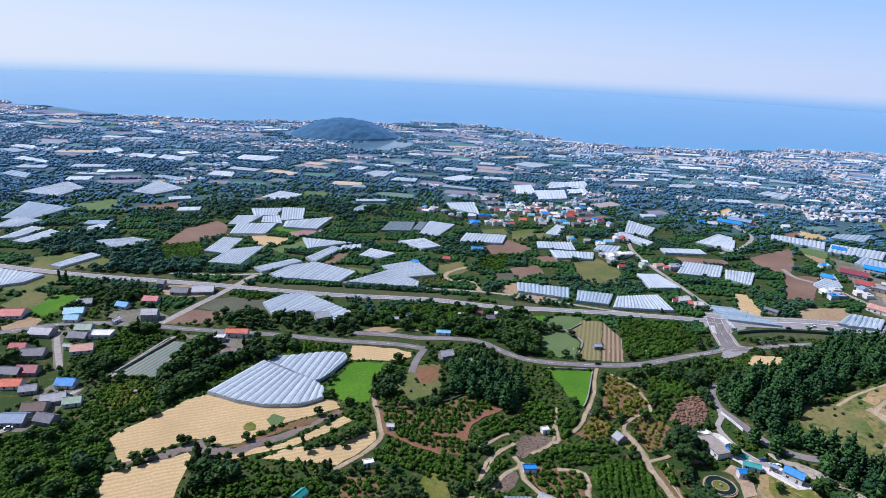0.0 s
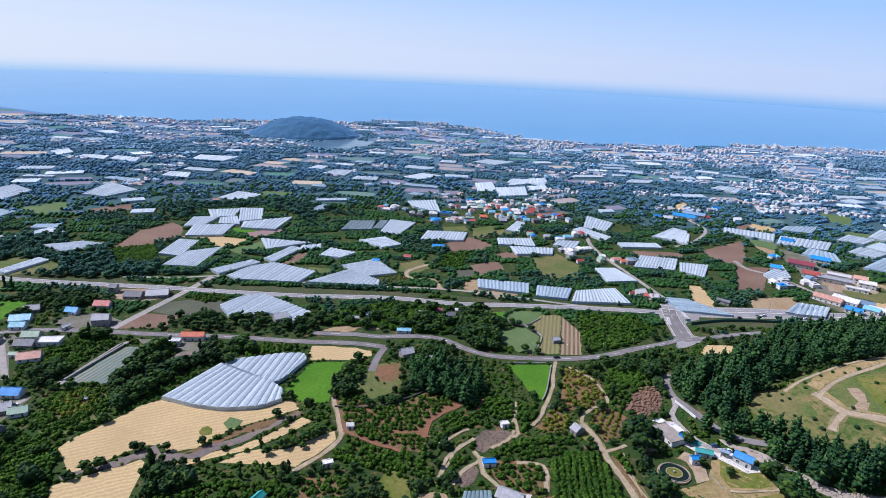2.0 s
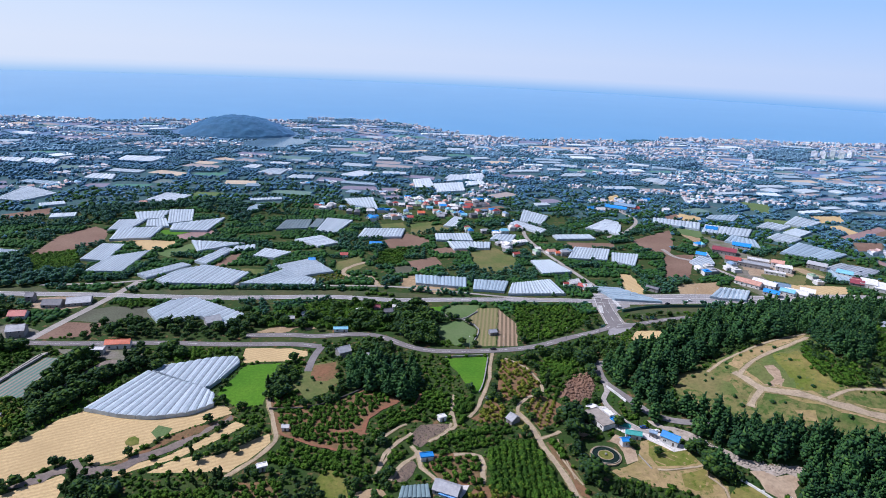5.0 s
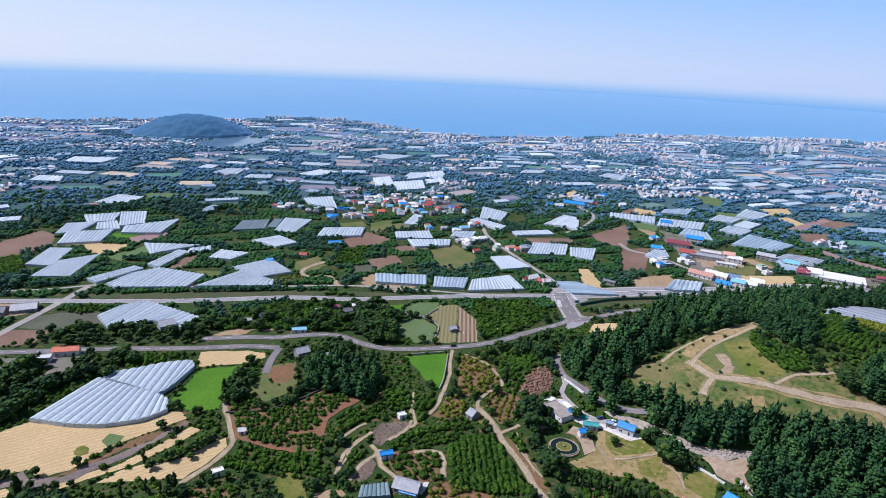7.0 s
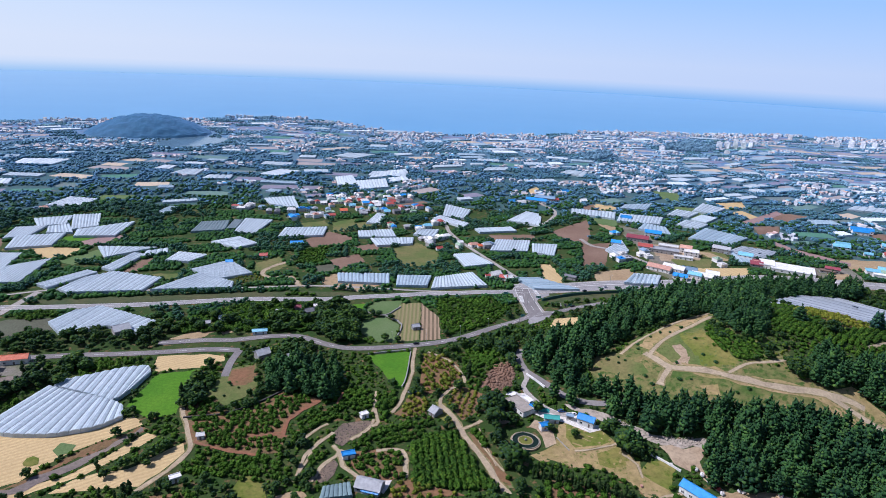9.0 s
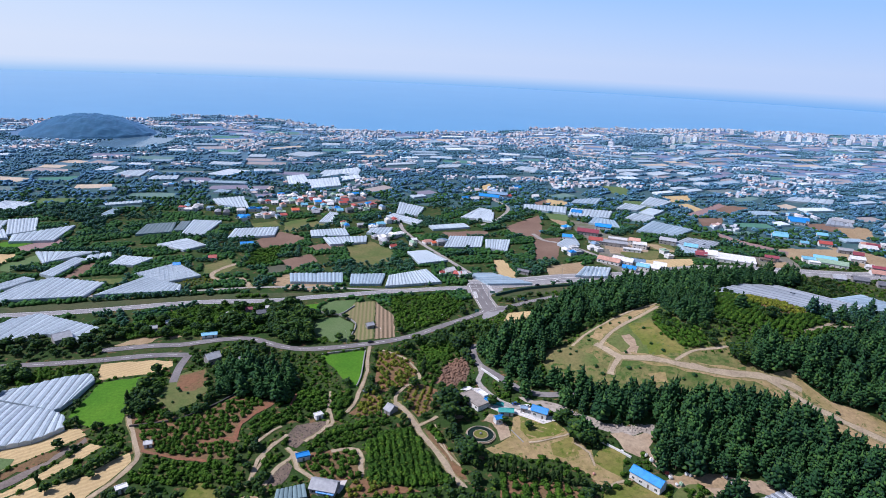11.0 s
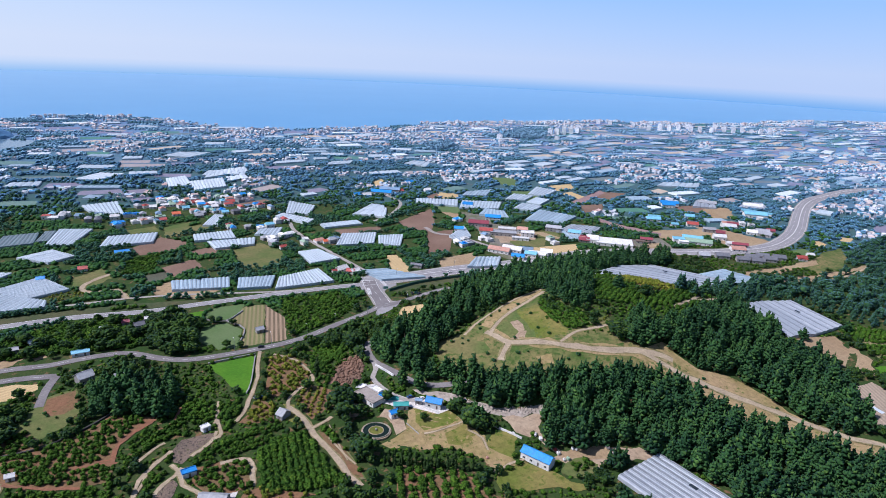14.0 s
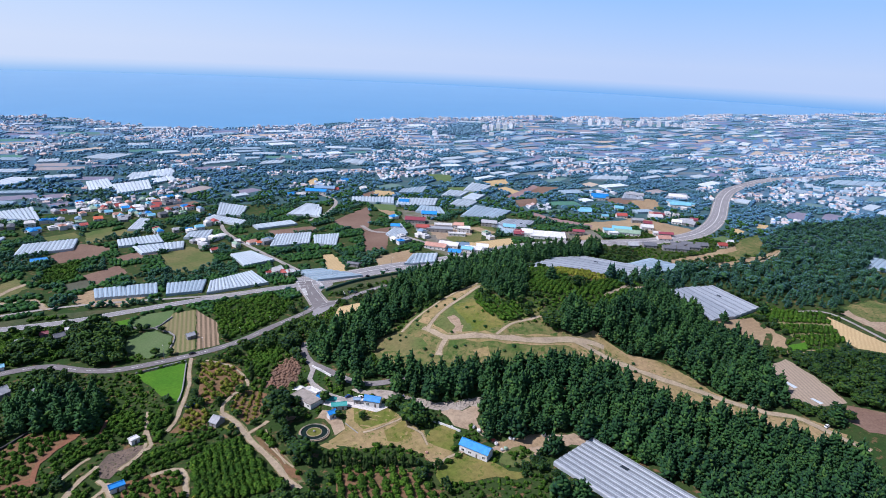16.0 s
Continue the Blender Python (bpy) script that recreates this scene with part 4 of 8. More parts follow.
field("net_rows", [(-199.6, 338.6), (-184.9, 387.1), (-164.7, 384.9), (-170.1, 335.9)], rot=73)
field("slate", [(-188.5, 463.6), (-173.2, 470.6), (-145.6, 469.2), (-136.1, 449.1), (-157.5, 437.6), (-191.1, 444.5)])
field("brown", [(-203.4, 414.2), (-200, 442.3), (-167.9, 439.6), (-171.3, 418)])
field("brown", [(-289.6, 591.3), (-289.9, 661.7), (-268.1, 697.9), (-248.8, 678.9), (-240, 643.1), (-262.5, 609.6)])
field("brown", [(64.4, 576.2), (96.4, 593.1), (100.4, 568.2), (74.1, 545.5)])
field("olive", [(133, 604), (166.5, 622.1), (182, 585.1), (166.1, 549.2), (133.4, 547.7)])
field("brown", [(344.9, 655.7), (412.7, 700.4), (381.5, 634.2), (354.6, 610.2)])
field("brown", [(349.2, 594), (377.2, 599.7), (364.1, 564.2), (333.3, 529.8), (316.5, 527.7)])
field("straw", [(273.7, 533.1), (284, 524.8), (278.9, 490.9), (263.7, 493.9)])
field("pale", [(420.3, 708.4), (452.9, 700.2), (442.2, 675), (414.5, 679)])
field("straw", [(469.3, 786.5), (489.7, 763.6), (477.5, 739.1), (459.1, 760.9)])
field("tan", [(320.6, 508.4), (366.1, 515.4), (341, 480.6), (314.7, 486.8)])
field("brown", [(-386.5, 744.1), (-343.2, 781.4), (-338.5, 748), (-372.3, 726.5)])
field("pale", [(-463.7, 740), (-431, 778.7), (-407.2, 742.8), (-421.1, 708.2)])
field("straw", [(-238.8, 643.3), (-217.3, 653.9), (-169, 642.3), (-173.1, 618.5), (-187.5, 606.2), (-212.6, 639.1)])
field("green", [(-196.5, 683.6), (-159.3, 690.4), (-175.1, 661.4), (-187.8, 661.4)])
field("brown", [(-117.1, 564.3), (-106.5, 598.1), (-94.6, 603.8), (-99.7, 568.6)])
field("olive", [(-96.9, 558.9), (-60.6, 552.8), (-68.4, 537.5), (-85.5, 546)])
field("pale", [(-180.8, 603.3), (-147.9, 639.5), (-145.3, 615.1), (-162.8, 591)])
field("rose", [(-178.7, 663), (-149.2, 689.8), (-131.6, 673.8), (-164.7, 645.3)])
field("olive", [(-4.2, 576.2), (18.5, 593.7), (26.4, 564), (9.8, 542.5), (-3.7, 553.1)])
field("tan", [(55.7, 529.5), (76.1, 539.7), (104.3, 501.5), (82.9, 489.8), (54.9, 505.7)])
field("brown", [(44.1, 646.3), (74.9, 677.6), (100.6, 649.3), (85.6, 626.7), (51.9, 621.4)])
field("olive", [(81.5, 714.3), (111.1, 732.3), (101.5, 682.1), (77.6, 671.3)])
field("slate", [(50.9, 559.4), (68, 566.8), (71.2, 543.6), (52, 536.4)])
field("olive", [(90.7, 703.7), (119.4, 716.1), (137.2, 699.9), (115.3, 686.8)])
field("brown", [(96.8, 618.8), (131.7, 630.1), (134.4, 611.5), (102.8, 597.6)])
field("pale", [(-206.1, 880), (-163.6, 874.3), (-171.9, 853.7), (-203.3, 850.3)])
field("green", [(69.8, 460.7), (86.2, 462.7), (82, 448.9), (70.2, 444.3)])
field("olive", [(-339.1, 432.7), (-337, 462.6), (-316.4, 459.2), (-307.5, 431.1), (-318.8, 422.1)])
field("green", [(-311.5, 427.3), (-310.7, 457.5), (-291.6, 462.4), (-285.2, 433.9), (-296.7, 414.3)])
field("tan", [(-313.5, 396.4), (-305.8, 415.3), (-291.7, 409.8), (-289.8, 397.3), (-297.7, 385.2)])
field("olive", [(-370.7, 477.6), (-344.3, 503.8), (-326.3, 490.6), (-332.8, 463.2), (-354.2, 454.2)])
field("straw", [(214.3, 385.5), (227.8, 401.3), (245.6, 397.1), (233.9, 379), (219.8, 377.1)])
field("soil", [(115.5, 313.3), (127.4, 320.9), (136.4, 309.2), (128.0, 292.6), (116.5, 285.1), (114.5, 297.3)])
orchard("small", [(115.5, 313.3), (127.4, 320.9), (136.4, 309.2), (128.0, 292.6), (116.5, 285.1), (114.5, 297.3)], rot=62)
field("rubble", [(137.1, 317.4), (153.3, 336.9), (165.3, 339.4), (163, 322.9), (156.3, 311.5), (145.4, 308.3)])
field("tan", [(-58, 419.2), (-42.3, 431.1), (-24.6, 428.1), (-40.7, 416.3)])
field("tan", [(-26.9, 429.8), (-14.3, 437.6), (-9.4, 424.8), (-22, 420.4)])
field("yard", [(216.9, 198), (245.8, 194.4), (266.5, 184.5), (268.9, 174), (239.9, 181.2), (226.1, 181.4)])
field("tan", [(474.5, 231.7), (521.8, 224.3), (507.6, 188.6), (481.9, 173.8), (475.4, 192.3)])
field("tan_rows", [(553.7, 231.9), (592.6, 200.9), (550.2, 162.5), (513.3, 170.9), (516.2, 193)], rot=8)
field("straw", [(586.2, 194.8), (571.6, 143.7), (553.4, 132.3), (540.3, 150.3), (546, 164.8)])
field("yard", [(605.8, 193.7), (638.6, 190.3), (658.7, 166.4), (588.3, 141.1)])
field("plough", [(440.8, 172.7), (471.1, 170.8), (463.8, 147.7), (444.9, 118), (422.8, 125), (417.9, 140)], rot=-124)
field("sheet", [(435.7, 154.2), (438.6, 153.4), (436.8, 145.1), (433.2, 145.5)])
field("sheet", [(429.1, 154.6), (431.9, 153.8), (429.2, 148.7), (426.4, 149.5)])
field("sheet", [(429.1, 133.5), (431.2, 133), (431.1, 126.1), (427.7, 126.6)])
field("brown", [(423.3, 113.1), (441.9, 116.8), (458.3, 94.6), (431.8, 85.1), (420.7, 95.6)])
field("green", [(496.3, 181.5), (514.7, 177.8), (504.1, 170.7), (488.3, 175.4)])
field("tan", [(493.2, 169.5), (517.3, 166.5), (497.9, 159.6), (484.5, 163.3)])
field("straw", [(428.4, 506.5), (488.2, 499.4), (478.2, 479.8), (430.2, 478.3)])
field("straw", [(664.7, 775.2), (720.7, 778.8), (696.4, 743), (657.6, 739.5)])
field("straw", [(647.9, 720.5), (676.8, 727), (672.8, 675.1), (652, 671.1)])
field("straw", [(405.6, 886.9), (426.8, 902.8), (420.7, 871.5), (394.7, 854.5)])
field("straw", [(460.9, 776), (488.2, 773.1), (477.1, 740.8), (452.7, 747.2)])
field("pale", [(418.2, 710), (448.9, 689.6), (434.4, 662), (415.7, 677)])
field("tan", [(415.8, 680.3), (433, 662.7), (415.6, 635.8), (410.8, 653.4)])
field("brown", [(338.6, 650.4), (398.2, 691.4), (378.8, 631.8), (354.8, 593.8), (336.8, 623.4)])
field("brown", [(347.3, 592.2), (388, 599.4), (342.8, 528.1), (317.5, 529.8)])
field("straw", [(273.4, 537.3), (284, 536), (273.7, 484.1), (256.6, 489.5)])
field("tan", [(313.2, 501.3), (344.5, 512.1), (363.6, 500.5), (337.5, 469.7), (309.8, 474.6)])
field("pale", [(615.8, 867.2), (652.5, 842.4), (607.9, 783.1), (596.4, 812)])
field("pale", [(583.1, 760.5), (625.8, 743.1), (581.8, 692.6), (550.1, 706)])
field("brown", [(436.9, 765.7), (464.6, 782.8), (450.5, 748.2), (429, 741.9)])
field("brown", [(765.7, 598.1), (840.9, 582.9), (785.2, 549.8), (747.7, 566.1)])
field("brown", [(729.5, 710.4), (759.6, 688.7), (692.6, 658.2), (681.3, 684.5)])
field("slate", [(624.8, 646.4), (669, 639.4), (627.9, 607.4), (602.6, 614.9)])
field("tan", [(622.1, 510.4), (691.2, 493.9), (673.2, 465.7), (604.6, 475.3)])
field("olive", [(439.7, 532.8), (475.8, 531.1), (449.8, 503.2), (425.1, 510.5)])
field("olive", [(475.4, 558.4), (504.4, 550.5), (491.3, 523.7), (469.6, 534)])
field("bank", [(-167.8, 505.8), (-110.2, 505.3), (-19.9, 501.1), (39.4, 497), (84.8, 486.3), (84.1, 481.3), (48.3, 482.9), (-9.6, 490.6), (-87.6, 490.8), (-156.5, 496.2)])
field("bank", [(-403.6, 510), (-390.6, 505.9), (-293.9, 493.8), (-218.5, 489.1), (-243.9, 513.8), (-304.2, 512.6), (-361.7, 519.3)])
field("bank", [(243.5, 458.4), (287.6, 456.3), (323, 454.5), (301.1, 438.5), (266.8, 438.8), (239.3, 437.7)])
field("paved", [(-275.7, 394.2), (-254, 409.3), (-248.9, 400.1), (-259.7, 382.3), (-232.5, 337.5), (-240.3, 340.3)])
field("paved", [(-233.5, 310.8), (-229.2, 330.8), (-209.5, 320.7), (-211.9, 292.1), (-216.6, 275.8), (-222.3, 275.3)])
field("paved", [(-254.4, 421.5), (-248.7, 435.1), (-228.7, 441), (-205.9, 427.4), (-206.7, 414.9), (-228.5, 412.3)])
field("yard", [(-231.8, 470.4), (-233.4, 489.8), (-194, 495.2), (-189.3, 476), (-206.9, 461.3)])
field("soil", [(-82.7, 294), (-67.3, 303.1), (-56.1, 312.3), (-51.4, 308), (-65.9, 296.5), (-85, 285.3), (-99.1, 272.1), (-113.1, 266.2), (-117, 268.7), (-97.7, 277.1)])

# greenhouses
greenhouse([(-136.4, 320.9), (-115.5, 312.7), (-98, 309.4), (-77.5, 312.5), (-66.7, 321)], [(-114.9, 362.3), (-99.6, 352.3), (-84.9, 344.2), (-74.7, 338.2), (-68.4, 331.3)], 9.7)
greenhouse([(-112.2, 361.8), (-91.6, 349.4), (-74.4, 338.2), (-67.8, 350.3)], [(-109.7, 367.6), (-95.1, 371.6), (-78.4, 377.6), (-63.1, 378.4), (-60.5, 369.6)], 7.6)
greenhouse([(-143.6, 458), (-129, 433.7), (-102.6, 444.7), (-80.3, 430)], [(-132.2, 475.6), (-115, 483), (-95.2, 467.9), (-70.1, 447.6)], 11)
greenhouse([(-232, 722.2), (-205.8, 727.4)], [(-245.4, 754.2), (-208.7, 764.9)], 6)
greenhouse([(-195, 705.1), (-170.9, 717.8)], [(-209.5, 767.8), (-181, 770.6)], 6)
greenhouse([(-249.2, 677), (-227.4, 686.1)], [(-251.4, 718.4), (-222.2, 724.2)], 6)
greenhouse([(-215.1, 693.5), (-189.8, 693.2)], [(-220.6, 718.9), (-202.5, 728.1)], 5)
greenhouse([(-235, 641.9), (-196.8, 648.7)], [(-239.8, 683.7), (-196.1, 692)], 8)
greenhouse([(-186, 678.9), (-146.4, 676.5)], [(-189.2, 703.6), (-137.3, 732.6)], 7)
greenhouse([(-238.9, 580), (-215.5, 574.5)], [(-236.4, 628.5), (-214.3, 625.9)], 6)
greenhouse([(-222.5, 547.3), (-190.8, 545.5)], [(-216.1, 587.4), (-184.4, 606.3)], 8)
greenhouse([(-139.8, 603.8), (-124.3, 614.3)], [(-154.2, 640.6), (-98.3, 631)], 7)
greenhouse([(-136, 574.5), (-123.7, 564.1)], [(-116.8, 615.5), (-105, 609.5)], 3)
greenhouse([(-176.6, 539.4), (-165.4, 528.5)], [(-145.9, 569.4), (-135.9, 562.3)], 4)
greenhouse([(-107.4, 603.3), (-85.4, 612.7)], [(-106.7, 619.2), (-87.3, 626.6)], 3)
greenhouse([(-156.7, 525.1), (-147.9, 515.9), (-91.4, 512.2)], [(-143.6, 549.3), (-122.3, 562.6), (-80.5, 540.9)], 11)
greenhouse([(-85.4, 513.1), (-20.5, 509.3)], [(-50.7, 550.1), (-20.1, 522.2)], 9)
greenhouse([(-60.4, 560.2), (-34.2, 532.1)], [(-27.2, 582.6), (-5.3, 544)], 11)
greenhouse([(-49.6, 645.7), (-23.4, 620.9)], [(-22.2, 661.4), (-2.7, 634.5)], 6, tone='bright')
greenhouse([(-29.4, 676.1), (-6.6, 670.9)], [(-18.6, 736.3), (13, 726.1)], 6)
greenhouse([(-73.9, 684.8), (-38.7, 688.8)], [(-66.6, 724.4), (-35.6, 727.6)], 6, tone='net')
greenhouse([(-37.7, 693.8), (-27, 693.3)], [(-31, 731.2), (-20.5, 730.5)], 3, tone='net')
greenhouse([(17.2, 654.9), (66.5, 656.7)], [(26.1, 690.8), (73.7, 689.7)], 9)
greenhouse([(104.3, 646), (146, 642.5)], [(106.2, 670), (146.6, 672.5)], 8)
greenhouse([(119.5, 612.7), (158.6, 615.1)], [(115.8, 639.6), (164.7, 637.4)], 8)
greenhouse([(68.3, 511.6), (112.6, 500)], [(69.9, 533.4), (117.2, 525.3)], 10, tone='blue')
greenhouse([(117.6, 495.5), (144.8, 490)], [(123.5, 520.5), (154.9, 515)], 7, tone='blue')
greenhouse([(146.7, 484.1), (199.3, 483.3)], [(156.6, 509.8), (196.3, 519.1)], 11)
greenhouse([(193.8, 535.7), (225.3, 540)], [(192.8, 574.4), (214.5, 575.9)], 7)
greenhouse([(235.2, 582.2), (275.8, 574.9)], [(255.9, 620.7), (294.2, 611.8)], 9)
greenhouse([(279.7, 572.2), (297.9, 556)], [(291.3, 600.7), (319.8, 594.5)], 6)
greenhouse([(297.1, 697.9), (331, 679)], [(342, 742.1), (354.4, 726.8)], 6, tone='bright')
greenhouse([(403.4, 730.3), (448.5, 693.9)], [(414.3, 752.3), (469.1, 727.1)], 9)
greenhouse([(366.5, 571.7), (368.1, 550.6)], [(404.9, 603.4), (390.5, 562.6)], 5)
greenhouse([(221.6, 728.2), (246.8, 712.9)], [(243.1, 789.3), (268.2, 754.9)], 6)
greenhouse([(205.1, 717.8), (232.9, 673.7)], [(218.6, 730.2), (245.5, 689.2)], 6, tone='bright')
greenhouse([(231.9, 500.9), (239.2, 470.2)], [(253.2, 497), (280.2, 462.3)], 4, tone='blue')
greenhouse([(108.1, 923), (140.4, 927.4)], [(110.3, 983.5), (140, 997.2)], 5, tone="bright", low=True)
greenhouse([(138.3, 891.6), (183.6, 905.1)], [(140, 952.4), (190.2, 968.3)], 7, tone="bright", low=True)
greenhouse([(163.1, 973.2), (236.7, 1011.9)], [(178, 1022.2), (240, 1052)], 7, tone="bright", low=True)
greenhouse([(192.1, 942.7), (226.8, 956)], [(194.8, 973.4), (226.7, 987.1)], 4, tone="bright", low=True)
greenhouse([(162.7, 995), (225.3, 983)], [(177.7, 1031.8), (240.4, 1032.8)], 5)
greenhouse([(-253.6, 817.6), (-215.6, 805.3)], [(-238.4, 861.5), (-202.5, 847.1)], 5, tone='bright')
greenhouse([(-559.2, 783), (-502.1, 768.7)], [(-539.9, 856.2), (-496.8, 823.3)], 6)
greenhouse([(-428, 813.5), (-394.1, 803.4)], [(-427.5, 893.1), (-371.4, 849.4)], 6)
greenhouse([(-496.6, 657.1), (-462.9, 663.6)], [(-517.3, 736.3), (-453.1, 717)], 8, tone='blue')
greenhouse([(-485, 623.5), (-458.2, 628.5)], [(-484.3, 667.1), (-450.1, 658.6)], 5)
greenhouse([(-451.4, 584.9), (-436, 591.6)], [(-446, 633.1), (-428.4, 629.4)], 3, tone='bright')
greenhouse([(-431.3, 580.4), (-415.1, 577.3)], [(-420.4, 626.4), (-401.1, 614.5)], 3, tone='bright')
greenhouse([(-406.7, 609.2), (-399.6, 616.9)], [(-382.5, 656.8), (-359.1, 642.2)], 3, tone='bright')
greenhouse([(-356.4, 595.2), (-323.1, 573.6)], [(-324.9, 610.9), (-301.3, 604.7)], 9)
greenhouse([(-354.3, 519), (-342.9, 514.5)], [(-339.6, 558.2), (-326.1, 551.5)], 3, tone='bright')
greenhouse([(-369, 462.8), (-349.3, 474.7)], [(-394.6, 505.2), (-344.1, 494.9)], 7)
greenhouse([(166.2, 649.9), (188, 637.2)], [(176.7, 668.7), (201.8, 666.4)], 4)
greenhouse([(120.9, 705.3), (136.7, 698.4)], [(141.7, 750.3), (150.9, 741.2)], 4, tone='bright')
greenhouse([(9.5, 807), (46.4, 777.4)], [(1.5, 838.6), (41.5, 850.7)], 6)
greenhouse([(-125.4, 766.8), (-106.9, 764.6)], [(-112, 801), (-96.4, 797.8)], 3, tone='blue')
greenhouse([(-85, 589.8), (-64, 582.2)], [(-76.7, 614.2), (-48.7, 601.2)], 4, tone='bright')
greenhouse([(488.1, 750), (522.1, 736.1)], [(506.4, 768.6), (556.2, 772.1)], 5, tone='blue')
greenhouse([(336.6, 468.6), (361.4, 463.8)], [(357.3, 494.3), (379.5, 485.1)], 4)
greenhouse([(-571.2, 1085.5), (-520.3, 1069.6)], [(-573.9, 1111.2), (-527.1, 1106)], 4, tone='bright', low=True)
greenhouse([(-515, 1077.5), (-461.3, 1057)], [(-516.3, 1109.5), (-470.3, 1097.8)], 4, tone='bright', low=True)
greenhouse([(-644.6, 1136.8), (-608.6, 1093.2)], [(-627.6, 1164.8), (-601.1, 1130)], 3, tone='bright', low=True)
greenhouse([(-385.9, 1104.6), (-327.3, 1097.2)], [(-385.7, 1151.2), (-313, 1146.8)], 5, tone='bright', low=True)
greenhouse([(-719.2, 1002.4), (-652.4, 982.8)], [(-721.8, 1031.5), (-656.7, 998.3)], 4, tone='bright', low=True)
greenhouse([(-378.5, 951.4), (-335.7, 943.7)], [(-378, 986.4), (-342.9, 980.7)], 4, tone='bright', low=True)
greenhouse([(-657.9, 886.1), (-606, 864.5)], [(-660.1, 913.6), (-618.9, 896.6)], 4, tone='blue', low=True)
greenhouse([(-449.6, 918.6), (-395.5, 896.8)], [(-446, 933.5), (-394.6, 919.2)], 4, tone='blue', low=True)
greenhouse([(-173.2, 1059.3), (-148, 1055.2)], [(-161.2, 1091.4), (-140.2, 1085.7)], 3, tone='bright', low=True)
greenhouse([(-805.6, 1118), (-764.4, 1110.5)], [(-809.6, 1146.8), (-769.8, 1138)], 3, tone='bright', low=True)
greenhouse([(-9.6, 1013.8), (18.6, 996.7)], [(24, 1053.2), (57.6, 1036.1)], 3, tone='bright', low=True)
greenhouse([(-142.9, 1019.2), (-103.3, 1004.4)], [(-123.6, 1056.4), (-93.8, 1053.6)], 4, low=True)
greenhouse([(376.8, 1037.4), (420.7, 1038.5)], [(396.4, 1066.4), (441.5, 1067.6)], 3, low=True)
greenhouse([(125, 1192.6), (165.8, 1166.2)], [(156.7, 1228.6), (210.7, 1210.8)], 3, low=True)
greenhouse([(-91.4, 978.4), (-50, 974.8)], [(-84.5, 1004.3), (-47, 1004.2)], 3, low=True)
greenhouse([(237.7, 171), (271.8, 175.1)], [(245.2, 106.8), (278.5, 113.5)], 9, tone='grey')
greenhouse([(479.4, 279.6), (517, 285.8), (556.1, 283.3)], [(471.1, 230.2), (499.7, 228.4), (547.2, 232.5)], 8, tone='grey')
greenhouse([(408.6, 380.2), (472, 414), (513.1, 405)], [(447.5, 308), (494.9, 319.4), (547.4, 335)], 8, tone='grey')
greenhouse([(530.9, 363.9), (543, 331.8)], [(574.9, 369.3), (586.7, 322.8)], 4, tone='blue')
greenhouse([(445.4, 683.8), (495.2, 662.1)], [(471.5, 720.3), (522.2, 694.9)], 8)
greenhouse([(494.4, 602.1), (529.7, 570.5)], [(546.3, 639.8), (573, 593.1)], 6, tone='blue')
greenhouse([(517.2, 659.7), (534.9, 637.6)], [(546.9, 680.6), (562.8, 654.7)], 4)
greenhouse([(536.5, 708.6), (561.7, 694)], [(571.2, 736.1), (592.6, 714.3)], 4)
greenhouse([(591.8, 727.6), (609.1, 707.5)], [(639.3, 768.6), (653.2, 734.4)], 4)
greenhouse([(453.3, 646.4), (480.9, 614.6)], [(477.3, 669.9), (495, 648.2)], 5, tone='blue')
greenhouse([(301.5, 701.5), (331.2, 669.9)], [(343.3, 738.8), (351.2, 711.5)], 5, tone='bright')
greenhouse([(500.1, 545.6), (532.1, 519.3)], [(538, 563.6), (567.9, 537.7)], 5, tone='grey')
greenhouse([(493.2, 510.6), (512, 507)], [(506.6, 542.5), (526.4, 539.1)], 3, tone='blue')
greenhouse([(770.3, 239.1), (775.1, 220.3)], [(815.7, 248.5), (826.9, 227.3)], 3, tone='blue')
greenhouse([(521.9, 1018.6), (547.5, 978.3)], [(550.5, 1041.7), (578.2, 1019)], 3, low=True)
greenhouse([(852, 554.7), (889.5, 530.3)], [(895.3, 575.6), (919.6, 561)], 4, tone='grey')
greenhouse([(786, 582.7), (814.1, 562.5)], [(824.9, 609.4), (845, 592.1)], 3, tone='grey')
greenhouse([(854.8, 715), (917.9, 679.8)], [(890.8, 734.4), (952.4, 705.3)], 4, low=True)
greenhouse([(1266.3, 504.4), (1351.7, 442.9)], [(1338.1, 516), (1419.4, 460.7)], 4, low=True, tone='blue')
greenhouse([(330.6, 472.4), (360.9, 462.8)], [(354.1, 494.4), (370.4, 482.1)], 4, tone='blue')

# woods and orchards
wood("broad", [(-230.5, 267), (-209.5, 274.8), (-196.6, 288.1), (-162.7, 262), (-156.3, 243.6), (-147.6, 223), (-195.8, 219.6)], 12)
orchard("block", [(-231.7, 268.1), (-209.9, 274.9), (-197.5, 289.1), (-166.1, 265.3), (-158.9, 246.7), (-151.2, 225.7), (-198.3, 222.4)], rot=30)
wood("pine", [(6, 354.1), (11.6, 372.6), (28.4, 364.8), (52.3, 359.5), (50.1, 320.8), (29.4, 311.6), (9.7, 328.6)], 4.6, tall=12.5)
wood("broad", [(-64.8, 436.5), (-36.1, 459.2), (29.3, 493.6), (73, 470.5), (80.6, 441.1), (67.7, 376.7), (45.7, 391.1), (26.3, 408.9), (-15.5, 415.6), (-53.7, 419.1)], 8.5)
